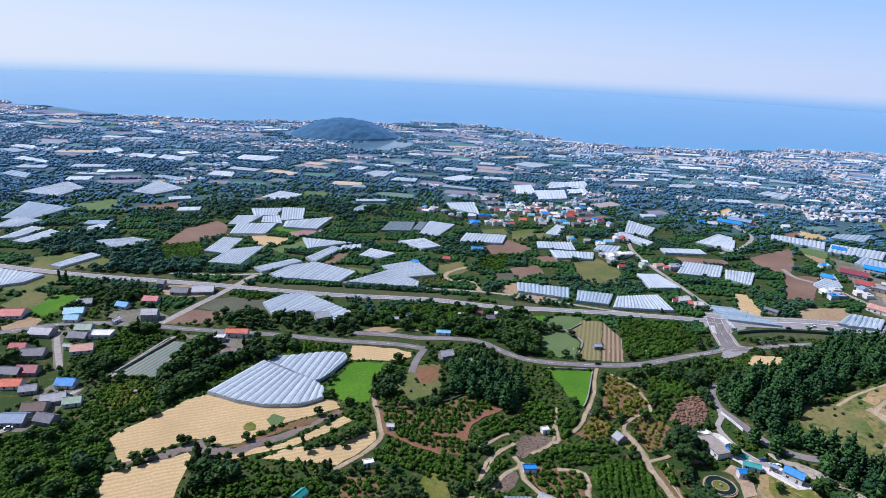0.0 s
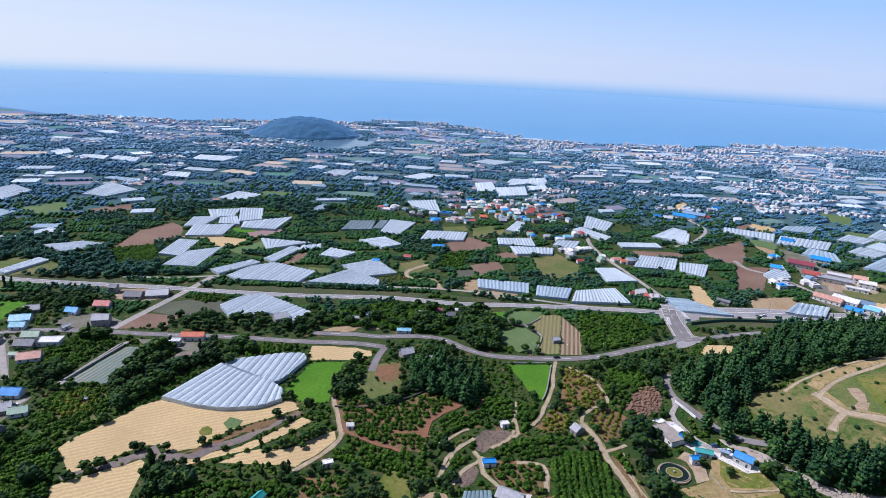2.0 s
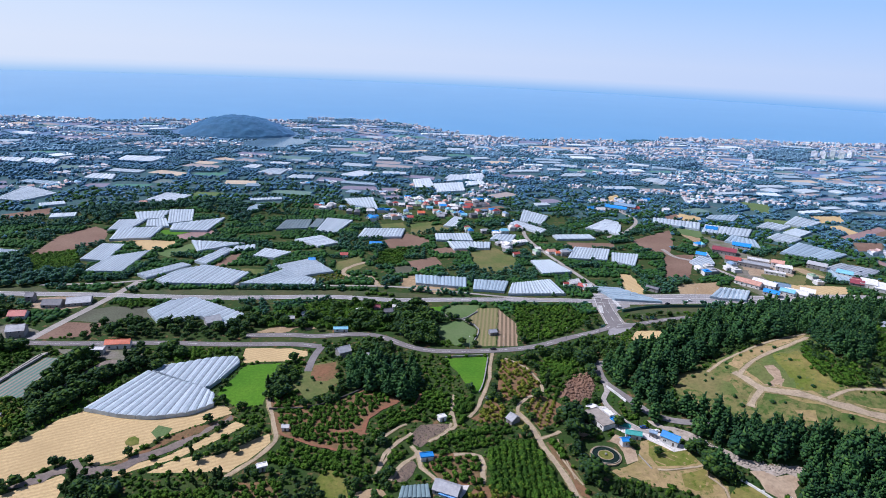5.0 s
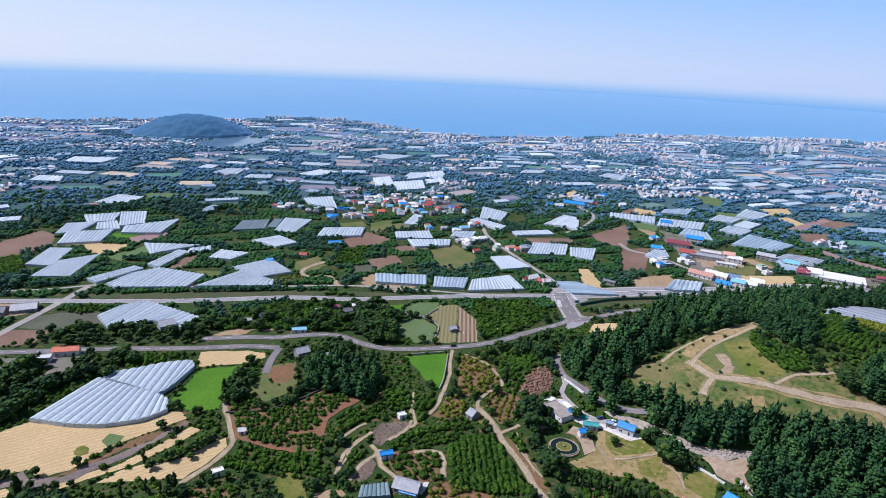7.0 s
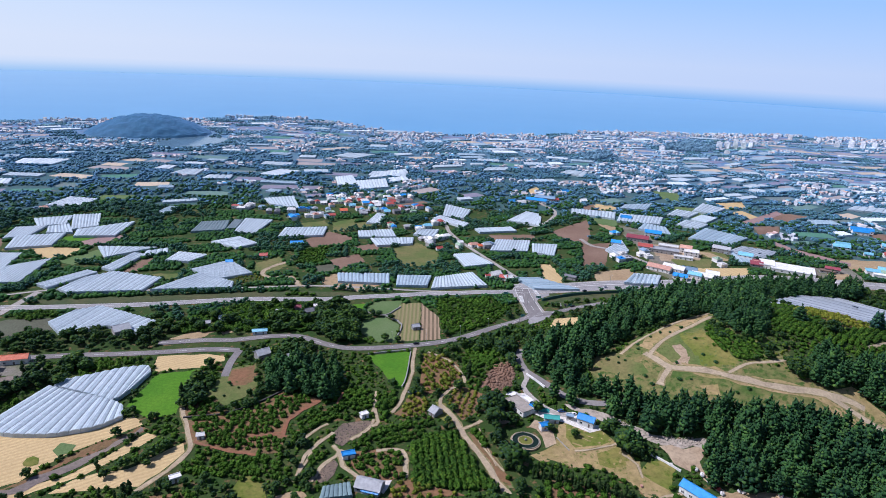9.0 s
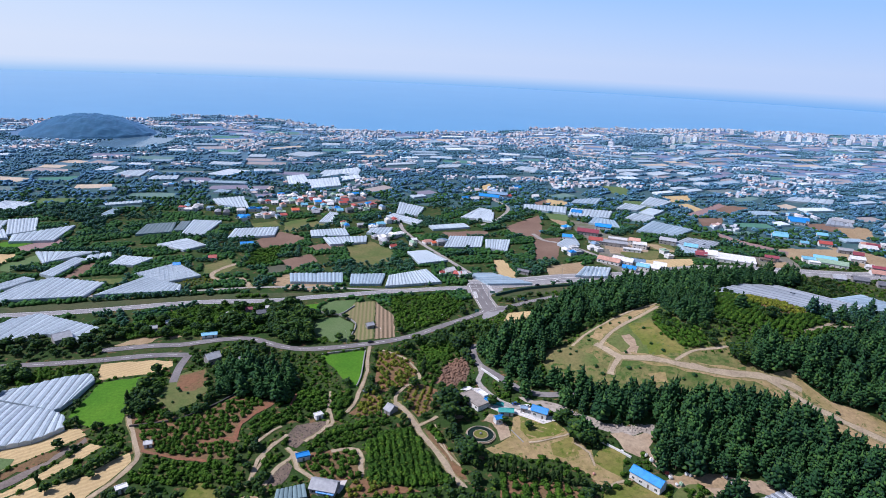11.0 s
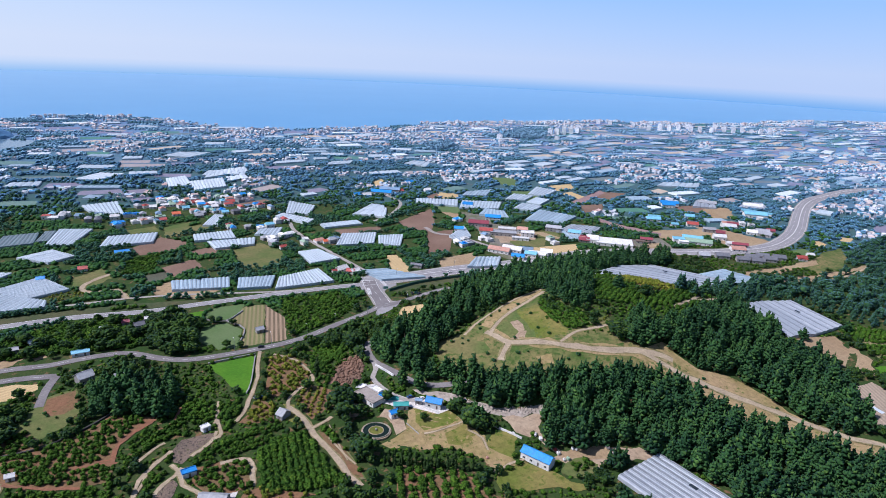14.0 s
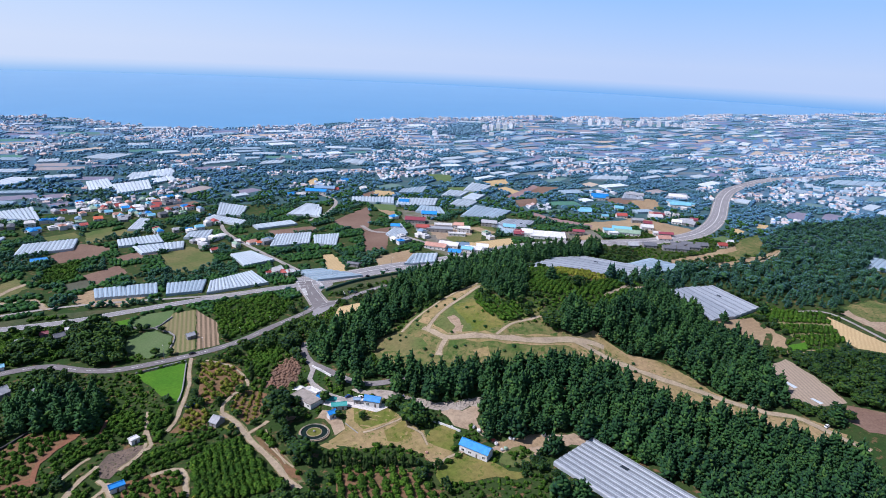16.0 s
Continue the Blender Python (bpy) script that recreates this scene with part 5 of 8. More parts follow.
orchard("block", [(-61, 440.5), (-36.3, 461.5), (29.4, 494.6), (57.6, 480.5), (54.1, 415.2), (26.8, 417.9), (-15.9, 424.9), (-55, 428.5)], rot=12)
wood("broad", [(45.8, 449.9), (72.5, 466.9), (72.3, 412.1), (66.3, 380.6), (47.7, 391.3)], 4.8, tall=8)
wood("broad", [(-11, 368.5), (2.2, 369.9), (5.9, 382.6), (26, 397.8), (40.8, 377.9), (9.8, 370.7)], 5.4)
wood("broad", [(127.9, 370.9), (167.3, 385.8), (188, 388.9), (175.8, 358.6), (150.9, 360.4)], 4.8)
wood("broad", [(-40.1, 329.4), (-37.4, 350.6), (-27.2, 359.1), (-21.7, 344.9), (-28.2, 330.6), (-37.2, 320)], 3.7)
wood("broad", [(168.3, 367.8), (201.3, 383.8), (186.2, 341.3), (174.8, 342.9), (162, 323.7), (162.1, 337)], 4.1)
wood("broad", [(-59.1, 271.4), (-59.1, 278.7), (-45.1, 285), (-35.9, 296.5), (-36, 285.8), (-46.9, 277.2)], 2.7, tall=5.0)
wood("cypress", [(-120.1, 262.4), (-115.1, 260.5), (-108.9, 228.2), (-114.6, 227.8)], 3.2)
wood("cypress", [(-82.1, 252.9), (-67.6, 252.3), (-49, 256.7), (-47.8, 253.4), (-66.8, 249), (-80.6, 249.6)], 3.2)
wood("broad", [(-114.9, 253.2), (-98.7, 254.4), (-93.2, 246.3), (-111.1, 236.9)], 4.1)
wood("broad", [(-82.2, 292.5), (-66.5, 299.5), (-58.2, 306), (-54, 300.6), (-68.4, 293.7), (-79.7, 289)], 2.4, tall=2.6)
wood("broad", [(-83.3, 288.6), (-80.2, 293.3), (-76.2, 292.5), (-73.2, 287.4), (-78.1, 282.8)], 2.6, tall=1.6)
wood("cypress", [(134.9, 232.7), (146.1, 230.3), (154.1, 221.8), (169.8, 214.6), (178.4, 207.2), (174.9, 204.6), (151, 217.3), (135.3, 228.8)], 2.7, tall=7.5)
wood("broad", [(149.7, 339.1), (141.3, 297.1), (134.8, 263.3), (134.7, 240.5), (141.1, 221), (128.4, 219), (125.8, 240.6), (123.6, 258.3), (127.5, 286.6)], 7)
wood("broad", [(183.7, 245.3), (197.9, 244.4), (193.2, 230.9), (185.8, 227.6), (182.8, 237.5)], 3.4)
orchard("garden", [(-307.7, 388.4), (-279.7, 404), (-253.8, 409.1), (-238.9, 382.6), (-240.4, 349.6), (-222.3, 331.1), (-207.8, 317.8), (-210.9, 290.7), (-215.5, 274.4), (-226.2, 268.5)])
wood("broad", [(-300.9, 379.3), (-296.6, 384.3), (-279.2, 372.9), (-267.5, 342.1), (-274.2, 341.4)], 6.1)
wood("broad", [(-323.3, 449.5), (-296.6, 465.5), (-251.7, 478.2), (-230, 461.9), (-258.5, 446), (-283.2, 420.5)], 5.4)
wood("broad", [(-376.3, 560.3), (-323.4, 568.9), (-293.4, 613.3), (-236.5, 573.9), (-215.2, 518.8), (-253.5, 513.2), (-300.3, 506.3), (-343.8, 512)], 5.4)
wood("broad", [(-404.6, 574.3), (-397.3, 638.7), (-346.8, 636.5), (-343.7, 565.6), (-363.9, 544.6)], 5.4)
wood("broad", [(-310.2, 764), (-253.6, 792.4), (-178.1, 826), (-95.9, 793.4), (-111.8, 704.2), (-131.8, 740.9), (-184.1, 784.5), (-251.1, 760.9), (-259.3, 702.1)], 6.1)
wood("pine", [(179.5, 349.9), (208.1, 361.2), (244.9, 378.1), (297.6, 413.7), (362.1, 435.9), (425.4, 453.6), (530.9, 451.8), (561.6, 427.3), (533.2, 402.2), (428.9, 406), (328, 313.3), (303.6, 326.8), (273.5, 342.6), (238.1, 328.5), (222.1, 312.5), (197.9, 306.6), (192.9, 261.5), (175.9, 286), (170.7, 307)], 6.2)
wood("pine", [(353.8, 273.3), (359.4, 258.5), (393.1, 260.6), (464.4, 282.2), (461, 257), (456.5, 221.5), (455.1, 188.8), (441.5, 161.6), (407.9, 139.1), (386.7, 135.1), (378.4, 156.2), (367.1, 176.7), (360.3, 202.5), (346.7, 214.2), (339.7, 233.3), (327, 242.3), (326.6, 258.6)], 5.5)
wood("pine", [(531.5, 324.2), (602.7, 327.4), (626, 303.6), (684, 311.8), (761, 300.9), (840.7, 286.4), (973.2, 248.9), (908.8, 228), (847.8, 229.9), (778.1, 242.9), (738.8, 207.4), (655.5, 162.3), (615.2, 191.2), (565.4, 225.3), (557, 274), (495.2, 289.4)], 7.5, tall=8)
wood("broad", [(740.5, 339.2), (827.6, 364.8), (885.2, 368.1), (986.4, 347.3), (1157.7, 308.4), (968.2, 246.7), (851.2, 290.3), (765.6, 302.5), (698.6, 312.9)], 7, tall=6)
wood("broad", [(553.2, 332.6), (648.5, 316.5), (745.5, 305.4), (864.5, 258.5), (723.1, 205), (589.1, 226.8), (573.3, 283.3)], 11, tall=8.5)
field("grassy", [(674.3, 341.3), (746.5, 366.8), (793.4, 371.4), (761.5, 346.6), (716.1, 325.1), (662.5, 320.9)])
field("tan", [(589.3, 357.9), (642.8, 352.6), (713.9, 354.7), (699.4, 342.7), (624.1, 340.3), (581.6, 345.4)])
field("grassy", [(620.9, 196.9), (666.2, 192), (674.9, 167.7), (628.9, 151.5), (608.5, 169.3)])
wood("broad", [(409, 137), (413.1, 121.3), (434.7, 114.5), (431.7, 101.9), (414.7, 109.2), (399.7, 107.3), (391.3, 125.7)], 4.2)
wood("broad", [(523.4, 151.9), (532, 132.6), (539, 120.7), (518.5, 113.5), (506.1, 129.9), (497.1, 144.6)], 4.4)
orchard("block", [(503.7, 166.6), (521.9, 162.7), (518.4, 137.9), (509.9, 123.7), (497.2, 140.3)], rot=30)
wood("broad", [(468.9, 168.4), (504.3, 155.4), (533.7, 118.9), (461.6, 93.5), (440.2, 123.5), (443.9, 139.1)], 4.1)
wood("pine", [(422.8, 309.7), (504.4, 343.5), (595.9, 322.9), (517.8, 295.9), (446.8, 286.7)], 7)
road("lane", [(-202.9, 334.8), (-196.6, 359.9), (-189.5, 388.3), (-185.6, 392.4)], 4)
orchard("small", [(110.5, 303.4), (126.7, 316.1), (137.1, 310), (116.9, 284.1), (112.8, 280.8)], rot=60)
orchard("dark", [(144.4, 460.7), (193.8, 459.9), (201.3, 431.6), (158.4, 390.7), (135.6, 395.1)], rot=5)
orchard("dark", [(-110.5, 228.6), (-112.3, 246), (-56.1, 250.2), (-40.8, 233.5)], rot=10)
orchard("rows", [(143.6, 227.5), (169.1, 214.1), (177, 182.7), (170, 170.3), (126.8, 196.9)], rot=-109)
orchard("block", [(550.7, 229.4), (588.4, 199.2), (571.3, 184.6), (528.3, 213.4)], rot=-157)
orchard("block", [(525, 208.8), (565.8, 181.3), (557.4, 172.5), (517.7, 192.2)], rot=-157)
orchard("block", [(515.8, 188.5), (553.5, 169.9), (545.3, 160.6), (512, 170.4)], rot=-157)
wood("cypress", [(521.2, 211), (562.4, 182), (558.7, 180.3), (517.7, 209.1)], 2.4, tall=3)
wood("cypress", [(511.1, 191), (550.9, 170.1), (547.4, 168.5), (507.8, 189.4)], 2.4, tall=3)
wood("cypress", [(577.9, 191.6), (580.6, 190.2), (538.3, 153.3), (533.6, 153.7)], 2.2, tall=3.5)
orchard("dense", [(489.9, 166.1), (507.6, 162.3), (491.5, 134.2), (473.4, 137.4), (474.9, 153)], rot=30)
orchard("dark", [(144.2, 373.2), (160.9, 377.6), (178.1, 367.8), (152.3, 342.2), (140.1, 342.8)], rot=20)
orchard("dry", [(-42.8, 253.3), (-23.3, 252.7), (-19, 237), (-42.4, 235.3)], rot=30)
orchard("dark", [(-174.8, 475.4), (-153.9, 484.7), (-136.6, 474.1), (-157.4, 465.2)], rot=10)
orchard("small", [(-19.3, 538.7), (-6.4, 550), (7.2, 530.4), (-5.5, 518.5), (-18.4, 521)], rot=30)
orchard("dark", [(39.2, 606.8), (69.9, 621.2), (59.6, 566), (34.8, 570.7)], rot=30)
wood("broad", [(317.8, 267.2), (332.6, 268.7), (337.6, 259.3), (327.1, 254.2), (317.4, 258.2)], 3.6, tall=6)
wood("pine", [(320.1, 327.1), (338.3, 328.6), (340.7, 308.5), (326.1, 292.1), (311.9, 294.3), (307.5, 308.2)], 5.2, tall=9)
wood("broad", [(-93.4, 291.6), (-91, 296.2), (-83.6, 291.9), (-87.7, 286.7)], 2.4, tall=2.2)

field("paved", [(440.9, 671.3), (463, 643), (447.9, 606.5), (471.9, 579.1), (466.8, 543.3), (423.6, 517.7), (416.7, 487.2), (386, 480.2), (380.1, 514.5), (409.4, 547.9), (413.3, 584.7), (420.9, 623.5)])
# grass and citrus above the highway in the west
field("olive", [(-383.1, 540.4), (-361.8, 561.0), (-322.3, 552.2), (-299.4, 525.1), (-349.3, 513.1), (-371.5, 516.4)])
field("soil", [(-290.6, 595.9), (-254.1, 608.9), (-230.4, 559.9), (-262.0, 542.5)])
orchard("block", [(-290.6, 595.9), (-254.1, 608.9), (-230.4, 559.9), (-262.0, 542.5)], rot=-20)
# yards and bare ground among the workshops
field("bare", [(562.5, 494.7), (594.4, 474.6), (578.1, 441.5), (548.9, 453.5)])
field("rose", [(601.1, 579.2), (603.6, 546.7), (626.6, 496.6), (616.3, 487.3), (590.1, 524.5), (589.8, 566.8)])
field("tan", [(695.6, 505.3), (717.1, 490.9), (732.8, 426.9), (696.9, 414.9), (671.9, 435.3), (684.6, 479.7)])
field("brown", [(627.4, 647.0), (665.6, 644.2), (638.1, 613.5), (604.9, 611.4)])
field("tan", [(473.2, 556.6), (485.4, 551.8), (490.9, 523.1), (473.3, 523.0)])
field("yard", [(428.4, 558.3), (472.9, 549.2), (454.7, 527.4), (410.9, 532.3)])
field("tan", [(794.1, 572.1), (836.9, 559.8), (795.9, 517.3), (758.1, 523.2)])
field("olive", [(426.2, 535.9), (465.5, 526.1), (454.7, 507.9), (417.0, 513.8)])
field("straw", [(431.8, 501.3), (492.1, 497.6), (480.1, 481.6), (429.2, 479.3)])
field("rose", [(629.0, 669.7), (731.8, 721.0), (726.4, 704.3), (630.4, 650.5)])
field("yard", [(436.2, 588.6), (468.6, 580.5), (473, 545.9), (431, 533.6), (415, 550.4)])
field("straw", [(425.8, 496.3), (446.5, 502.9), (490.3, 497.9), (475.6, 480.8), (437, 473.8)])
field("olive", [(425.8, 526.2), (457, 527.2), (457.2, 512.4), (441.7, 502.8), (421.6, 509.4)])
field("paved", [(566.6, 484.6), (608.2, 482.4), (596.1, 453.9), (572.1, 428.6), (538.3, 443.7)])
field("tan", [(565.5, 469.8), (591.2, 468.7), (579.1, 449.1), (554.7, 455)])
field("tan", [(676.5, 487.1), (708.5, 494.8), (722.8, 452.9), (730.5, 421.5), (704.4, 411.5), (661.5, 420.1), (663, 437.4)])
field("tan", [(779, 561.3), (832.4, 567.4), (826.4, 542.6), (782.8, 534.2)])
field("pale", [(711.1, 385.8), (744.8, 388.6), (738.3, 373.7), (717.6, 368.3)])
field("straw", [(794.5, 402.2), (791.4, 386.9), (772.1, 379.3), (771.7, 390.1)])
field("straw", [(843.5, 401.5), (853.8, 388.2), (830.7, 380.9), (824.4, 389.3)])
field("tan", [(672.2, 320.5), (707.2, 318.8), (765.2, 321.1), (752.2, 315.7), (694.8, 312), (663.1, 312.7)])
field("tan", [(630.7, 325.8), (669.6, 319.6), (636.4, 315.5), (617.9, 316.6)])
field("olive", [(-194.8, 327), (-186.2, 337.3), (-174.2, 335.5), (-163.6, 324.4), (-158, 307.4), (-161.5, 293.4), (-170, 285.7), (-183.2, 282.1), (-198.1, 303), (-201.1, 319.9)])
orchard("yellow", [(-195.3, 321.7), (-184, 329.2), (-172.7, 323.6), (-167.4, 305.5), (-180.4, 299.8), (-190.5, 306.6)], rot=20)
orchard("dark", [(-194.8, 327), (-186.2, 337.3), (-174.2, 335.5), (-163.6, 324.4), (-158, 307.4), (-161.5, 293.4), (-170, 285.7), (-183.2, 282.1), (-198.1, 303), (-201.1, 319.9)], rot=20)
orchard("dark", [(-233, 377.6), (-227.1, 396.1), (-220.8, 416.1), (-194.6, 404.2), (-192.6, 395.1), (-201.7, 376.5), (-204.6, 356.1), (-207.6, 344.6), (-223.7, 354.3)], rot=40)
wood("broad", [(-222.3, 404.1), (-223.1, 420.9), (-202, 416.2), (-192.7, 401.6), (-203.4, 398.6), (-211.9, 397.7)], 4.5, tall=8)
wood("broad", [(-225.8, 357.9), (-204.6, 356.1), (-205.7, 341.1), (-212.1, 333.6), (-221.1, 343.3)], 4.2, tall=6)
wood("broad", [(-94.6, 297), (-93.4, 306.2), (-82.6, 301.9), (-82.6, 297.9), (-91.8, 302.8), (-93.1, 296)], 2.6, tall=2.4)
# hedges and yards between the road and the great greenhouse
field("bare", [(-160.4, 339.6), (-158.9, 351.5), (-152.2, 368.4), (-146.2, 380.5), (-133.7, 385.9), (-126.3, 373.9), (-139.6, 366.6), (-151.7, 354), (-155, 338.2)])
field("paved", [(-183.8, 399), (-164.9, 397.1), (-153.8, 407.4), (-133.5, 402.8), (-124.6, 385.8), (-137.3, 380.4), (-157.2, 386.3), (-174.2, 389)])
wood("broad", [(-176.1, 346.5), (-168.9, 363.6), (-159.8, 383.9), (-153.3, 380.6), (-153, 370.6), (-160, 354.2), (-163.7, 336.5), (-170.2, 333.6)], 3.6, tall=8)
wood("broad", [(-156.7, 307.2), (-168.8, 330.5), (-157.4, 336.4), (-148.4, 354), (-137.3, 365.1), (-129.4, 372.5), (-124, 366.3), (-135, 353.7), (-143.4, 332.8), (-150.4, 319.8)], 3.6, tall=7.5)
orchard("dark", [(-112.5, 381.5), (-90.3, 396.1), (-68.4, 402), (-63.8, 397.5), (-68.4, 390.7), (-86.6, 379.5), (-102.2, 369.7)], rot=15)
wood("broad", [(-118.6, 396.5), (-106.3, 399.8), (-98, 381.3), (-106, 377.5), (-114.8, 383.2)], 4, tall=7)
wood("broad", [(-163.7, 398.8), (-150.2, 396.9), (-144.4, 380.5), (-154.9, 382.2)], 4.5, tall=7)
wood("broad", [(-135.9, 398.4), (-129, 400.1), (-120.5, 366.3), (-124.5, 362.7)], 4, tall=7)
wood("broad", [(-173.4, 446), (-142.2, 443.8), (-90.8, 435.5), (-74.8, 415.8), (-102.6, 416), (-134.4, 418.2), (-158.7, 421.1)], 6, tall=6.5)
wood("broad", [(-88.7, 445.9), (-70, 462.4), (-58.9, 445.9), (-62.8, 415.7), (-74.8, 415.8)], 5.5, tall=6.5)
orchard("shrubs", [(214.8, 317), (231.8, 315.1), (240.2, 292.3), (236.5, 273.8), (216.9, 285), (208.8, 298.1)], rot=0)
orchard("shrubs", [(249.3, 297.5), (293.1, 316.7), (287.3, 280.4), (265.7, 283.4)], rot=0)
orchard("shrubs", [(252.2, 280.8), (278.5, 263.2), (304.2, 246.5), (312.1, 237.5), (273, 255.8), (245.4, 270.2)], rot=0)
orchard("shrubs", [(343.9, 216.6), (372.2, 189.8), (377.6, 164.1), (377.6, 140), (367.4, 137.8), (359, 158.1), (340.1, 190)], rot=0)
orchard("shrubs", [(244.7, 326.8), (268.5, 330.9), (307.8, 336.2), (304.7, 329.2), (270.7, 321.3), (241, 313.6)], rot=0)
wood("broad", [(234.8, 323.9), (248.3, 332.8), (276.2, 342.5), (301.2, 345.9), (294.8, 340.3), (270.7, 334.2), (246.2, 327.8)], 3, tall=3)
wood("broad", [(345.3, 246.8), (353.5, 219.9), (370.9, 207.2), (376.7, 193), (380.6, 166), (383.8, 143.5), (382.3, 140.8), (375.3, 164.6), (370.2, 190.6), (365.1, 205.1), (348.1, 217.8)], 3, tall=2.4)
field("apron", [(61.4, 244.9), (68.3, 242.8), (65, 236.8), (62.3, 233.3), (60.7, 236.8)])
greenhouse([(32.6, 233.8), (47.9, 233)], [(34.8, 241.8), (47.9, 242.4)], 5, tone="net", low=True)
field("yard", [(220.6, 223.3), (229.6, 228.5), (225.8, 221.3), (222.6, 207.7), (226.5, 197.9), (223.2, 196.3), (219.9, 209.3)])
field("tan", [(224.6, 200.5), (248.4, 190.4), (257.3, 181.9), (253.2, 177.7), (242.5, 186.2), (223.4, 194.2)])
orchard("dark", [(222.3, 190.5), (233.1, 191.6), (234.2, 186), (226.7, 179.9), (221, 184.4)], rot=20)
wood("broad", [(217.4, 180.2), (229.5, 180.9), (243.8, 185.4), (244.8, 179.9), (231.1, 171.9), (217.7, 169.9), (210.4, 174.3)], 3.2, tall=4)
wood("broad", [(-104.8, 289.7), (-104.2, 293.5), (-101.5, 294.8), (-98.5, 292.3), (-97.4, 287.6), (-100.7, 286.3), (-103.4, 287.1)], 2.2, tall=1.1)
# the junction by the highway
field("junction", [(218.3, 472.6), (235.1, 493.4), (248, 504.2), (253.5, 491.9), (254.7, 472.1), (247.8, 456.8), (234.5, 450.4), (226.5, 439), (224.9, 426.1), (233.8, 417.6), (224.9, 406.9), (208.8, 397.2), (202.4, 398.1), (209.5, 410.6), (216, 430.6), (217.7, 443.4), (214.5, 454.8)])
# the terraced orchards in the middle
field("soil", [(-35.2, 313.7), (-23.8, 313), (-11.9, 314.5), (0.3, 319.7), (11.4, 327.2), (19.7, 331), (31.2, 327.3), (38.6, 322.9), (28.8, 312.1), (21.6, 303.4), (18.2, 291.4), (17, 274.1), (4.4, 274.8), (-9.8, 280.5), (-21.5, 287.8), (-30.8, 295.9)])
orchard("dry", [(-35.2, 313.7), (-23.8, 313), (-11.9, 314.5), (0.3, 319.7), (11.4, 327.2), (19.7, 331), (31.2, 327.3), (38.6, 322.9), (28.8, 312.1), (21.6, 303.4), (18.2, 291.4), (17, 274.1), (4.4, 274.8), (-9.8, 280.5), (-21.5, 287.8), (-30.8, 295.9)], rot=-2)
field("olive", [(-15.1, 367.7), (1.7, 372.2), (3.6, 344.8), (-3.3, 332.6), (-15.5, 323.4), (-28.7, 317.2), (-27.6, 336.4)])
field("soil", [(-13, 366.7), (1.2, 371), (3, 352), (-4, 346), (-14, 351)])
orchard("shrubs", [(-15.1, 352), (2, 352), (3.6, 344.8), (-3.3, 332.6), (-15.5, 323.4), (-28.7, 317.2), (-27.6, 336.4)])
orchard("dry", [(-30.8, 336.9), (-19.3, 332), (-12.1, 318.7), (-24.1, 315.9), (-34.6, 316.5), (-35.1, 328.3)], rot=20)
orchard("dark", [(20.2, 285.9), (25.2, 301.1), (38.8, 316.6), (50.3, 299.9), (37.1, 292.6), (27.5, 284.7), (19.9, 273.6)], rot=41)
orchard("dark", [(40.6, 318.2), (56.9, 329.9), (70.6, 327.8), (68.9, 305.7), (57.4, 305.8), (50.1, 298.8), (42.7, 304)], rot=25)
orchard("block", [(73, 320.8), (85.2, 320.9), (86.8, 305.9), (76, 298.7), (73, 290.6), (69.4, 294), (69.9, 305.6)], rot=60)
orchard("dark", [(18.4, 271.5), (21.9, 250.9), (15.3, 252.1), (2.1, 254.4), (-8.3, 256.2), (-29.9, 266.3), (-30.1, 278.3), (-20.8, 280.5), (-1.2, 274.3)], rot=-23)
orchard("dark", [(29.8, 271.9), (36, 278.2), (43.8, 282), (44.6, 274.3), (34.7, 259.5), (27.3, 250), (23.3, 250.7)], rot=52)
orchard("dark", [(55.1, 275), (67.5, 286), (85.5, 288.5), (96.3, 285.7), (97.4, 276.8), (81.5, 269.1), (64.6, 268.4)], rot=15)
field("soil", [(52.7, 268), (64.5, 267.5), (74.4, 264.4), (77.1, 258.2), (74.2, 243.9), (60.6, 243.3), (53.7, 248.8), (49.9, 256.9)])
orchard("dry", [(52.7, 268), (64.5, 267.5), (74.4, 264.4), (77.1, 258.2), (74.2, 243.9), (60.6, 243.3), (53.7, 248.8), (49.9, 256.9)], rot=10)
field("soil", [(69.6, 239.3), (76.9, 240.5), (93.8, 229.3), (100.6, 224.1), (63.9, 230.6), (67, 235.6)])
orchard("yellow", [(69.6, 239.3), (76.9, 240.5), (93.8, 229.3), (100.6, 224.1), (63.9, 230.6), (67, 235.6)], rot=10)
orchard("dense", [(81.6, 267.1), (97, 275.2), (108.9, 274.3), (113.5, 257.8), (114.8, 236.9), (114.7, 225.6), (80.8, 233.2), (76.7, 243.5)], rot=-100)
orchard("yellow", [(114.2, 368.1), (125.5, 364.8), (132.7, 347.5), (127.5, 325.9), (119.2, 320.3), (103.7, 316), (100, 323.3), (107.5, 351.2)], rot=-77)
orchard("yellow", [(89.6, 313), (96.8, 317.1), (101.4, 306.7), (97.5, 293.5), (86.5, 292.9), (79.2, 298.2), (86.6, 304.8)], rot=30)
field("rows_green", [(114.1, 271.9), (121.1, 274.5), (123.7, 253.6), (124.6, 235.2), (125, 224.6), (119.9, 226.3), (118.4, 242.9), (116.3, 259.7)], rot=-83)
orchard("rows", [(115.6, 272.7), (121.1, 274.5), (123.7, 253.6), (124.6, 235.2), (124.4, 226.8), (120.3, 227.5), (118.4, 242.9), (116.3, 259.7)], rot=-83)
orchard("dark", [(136.9, 354.8), (147.9, 351.5), (170.2, 362.4), (167.6, 344.6), (152.9, 337.2), (136.4, 316.4), (132.4, 333.4)], rot=45)
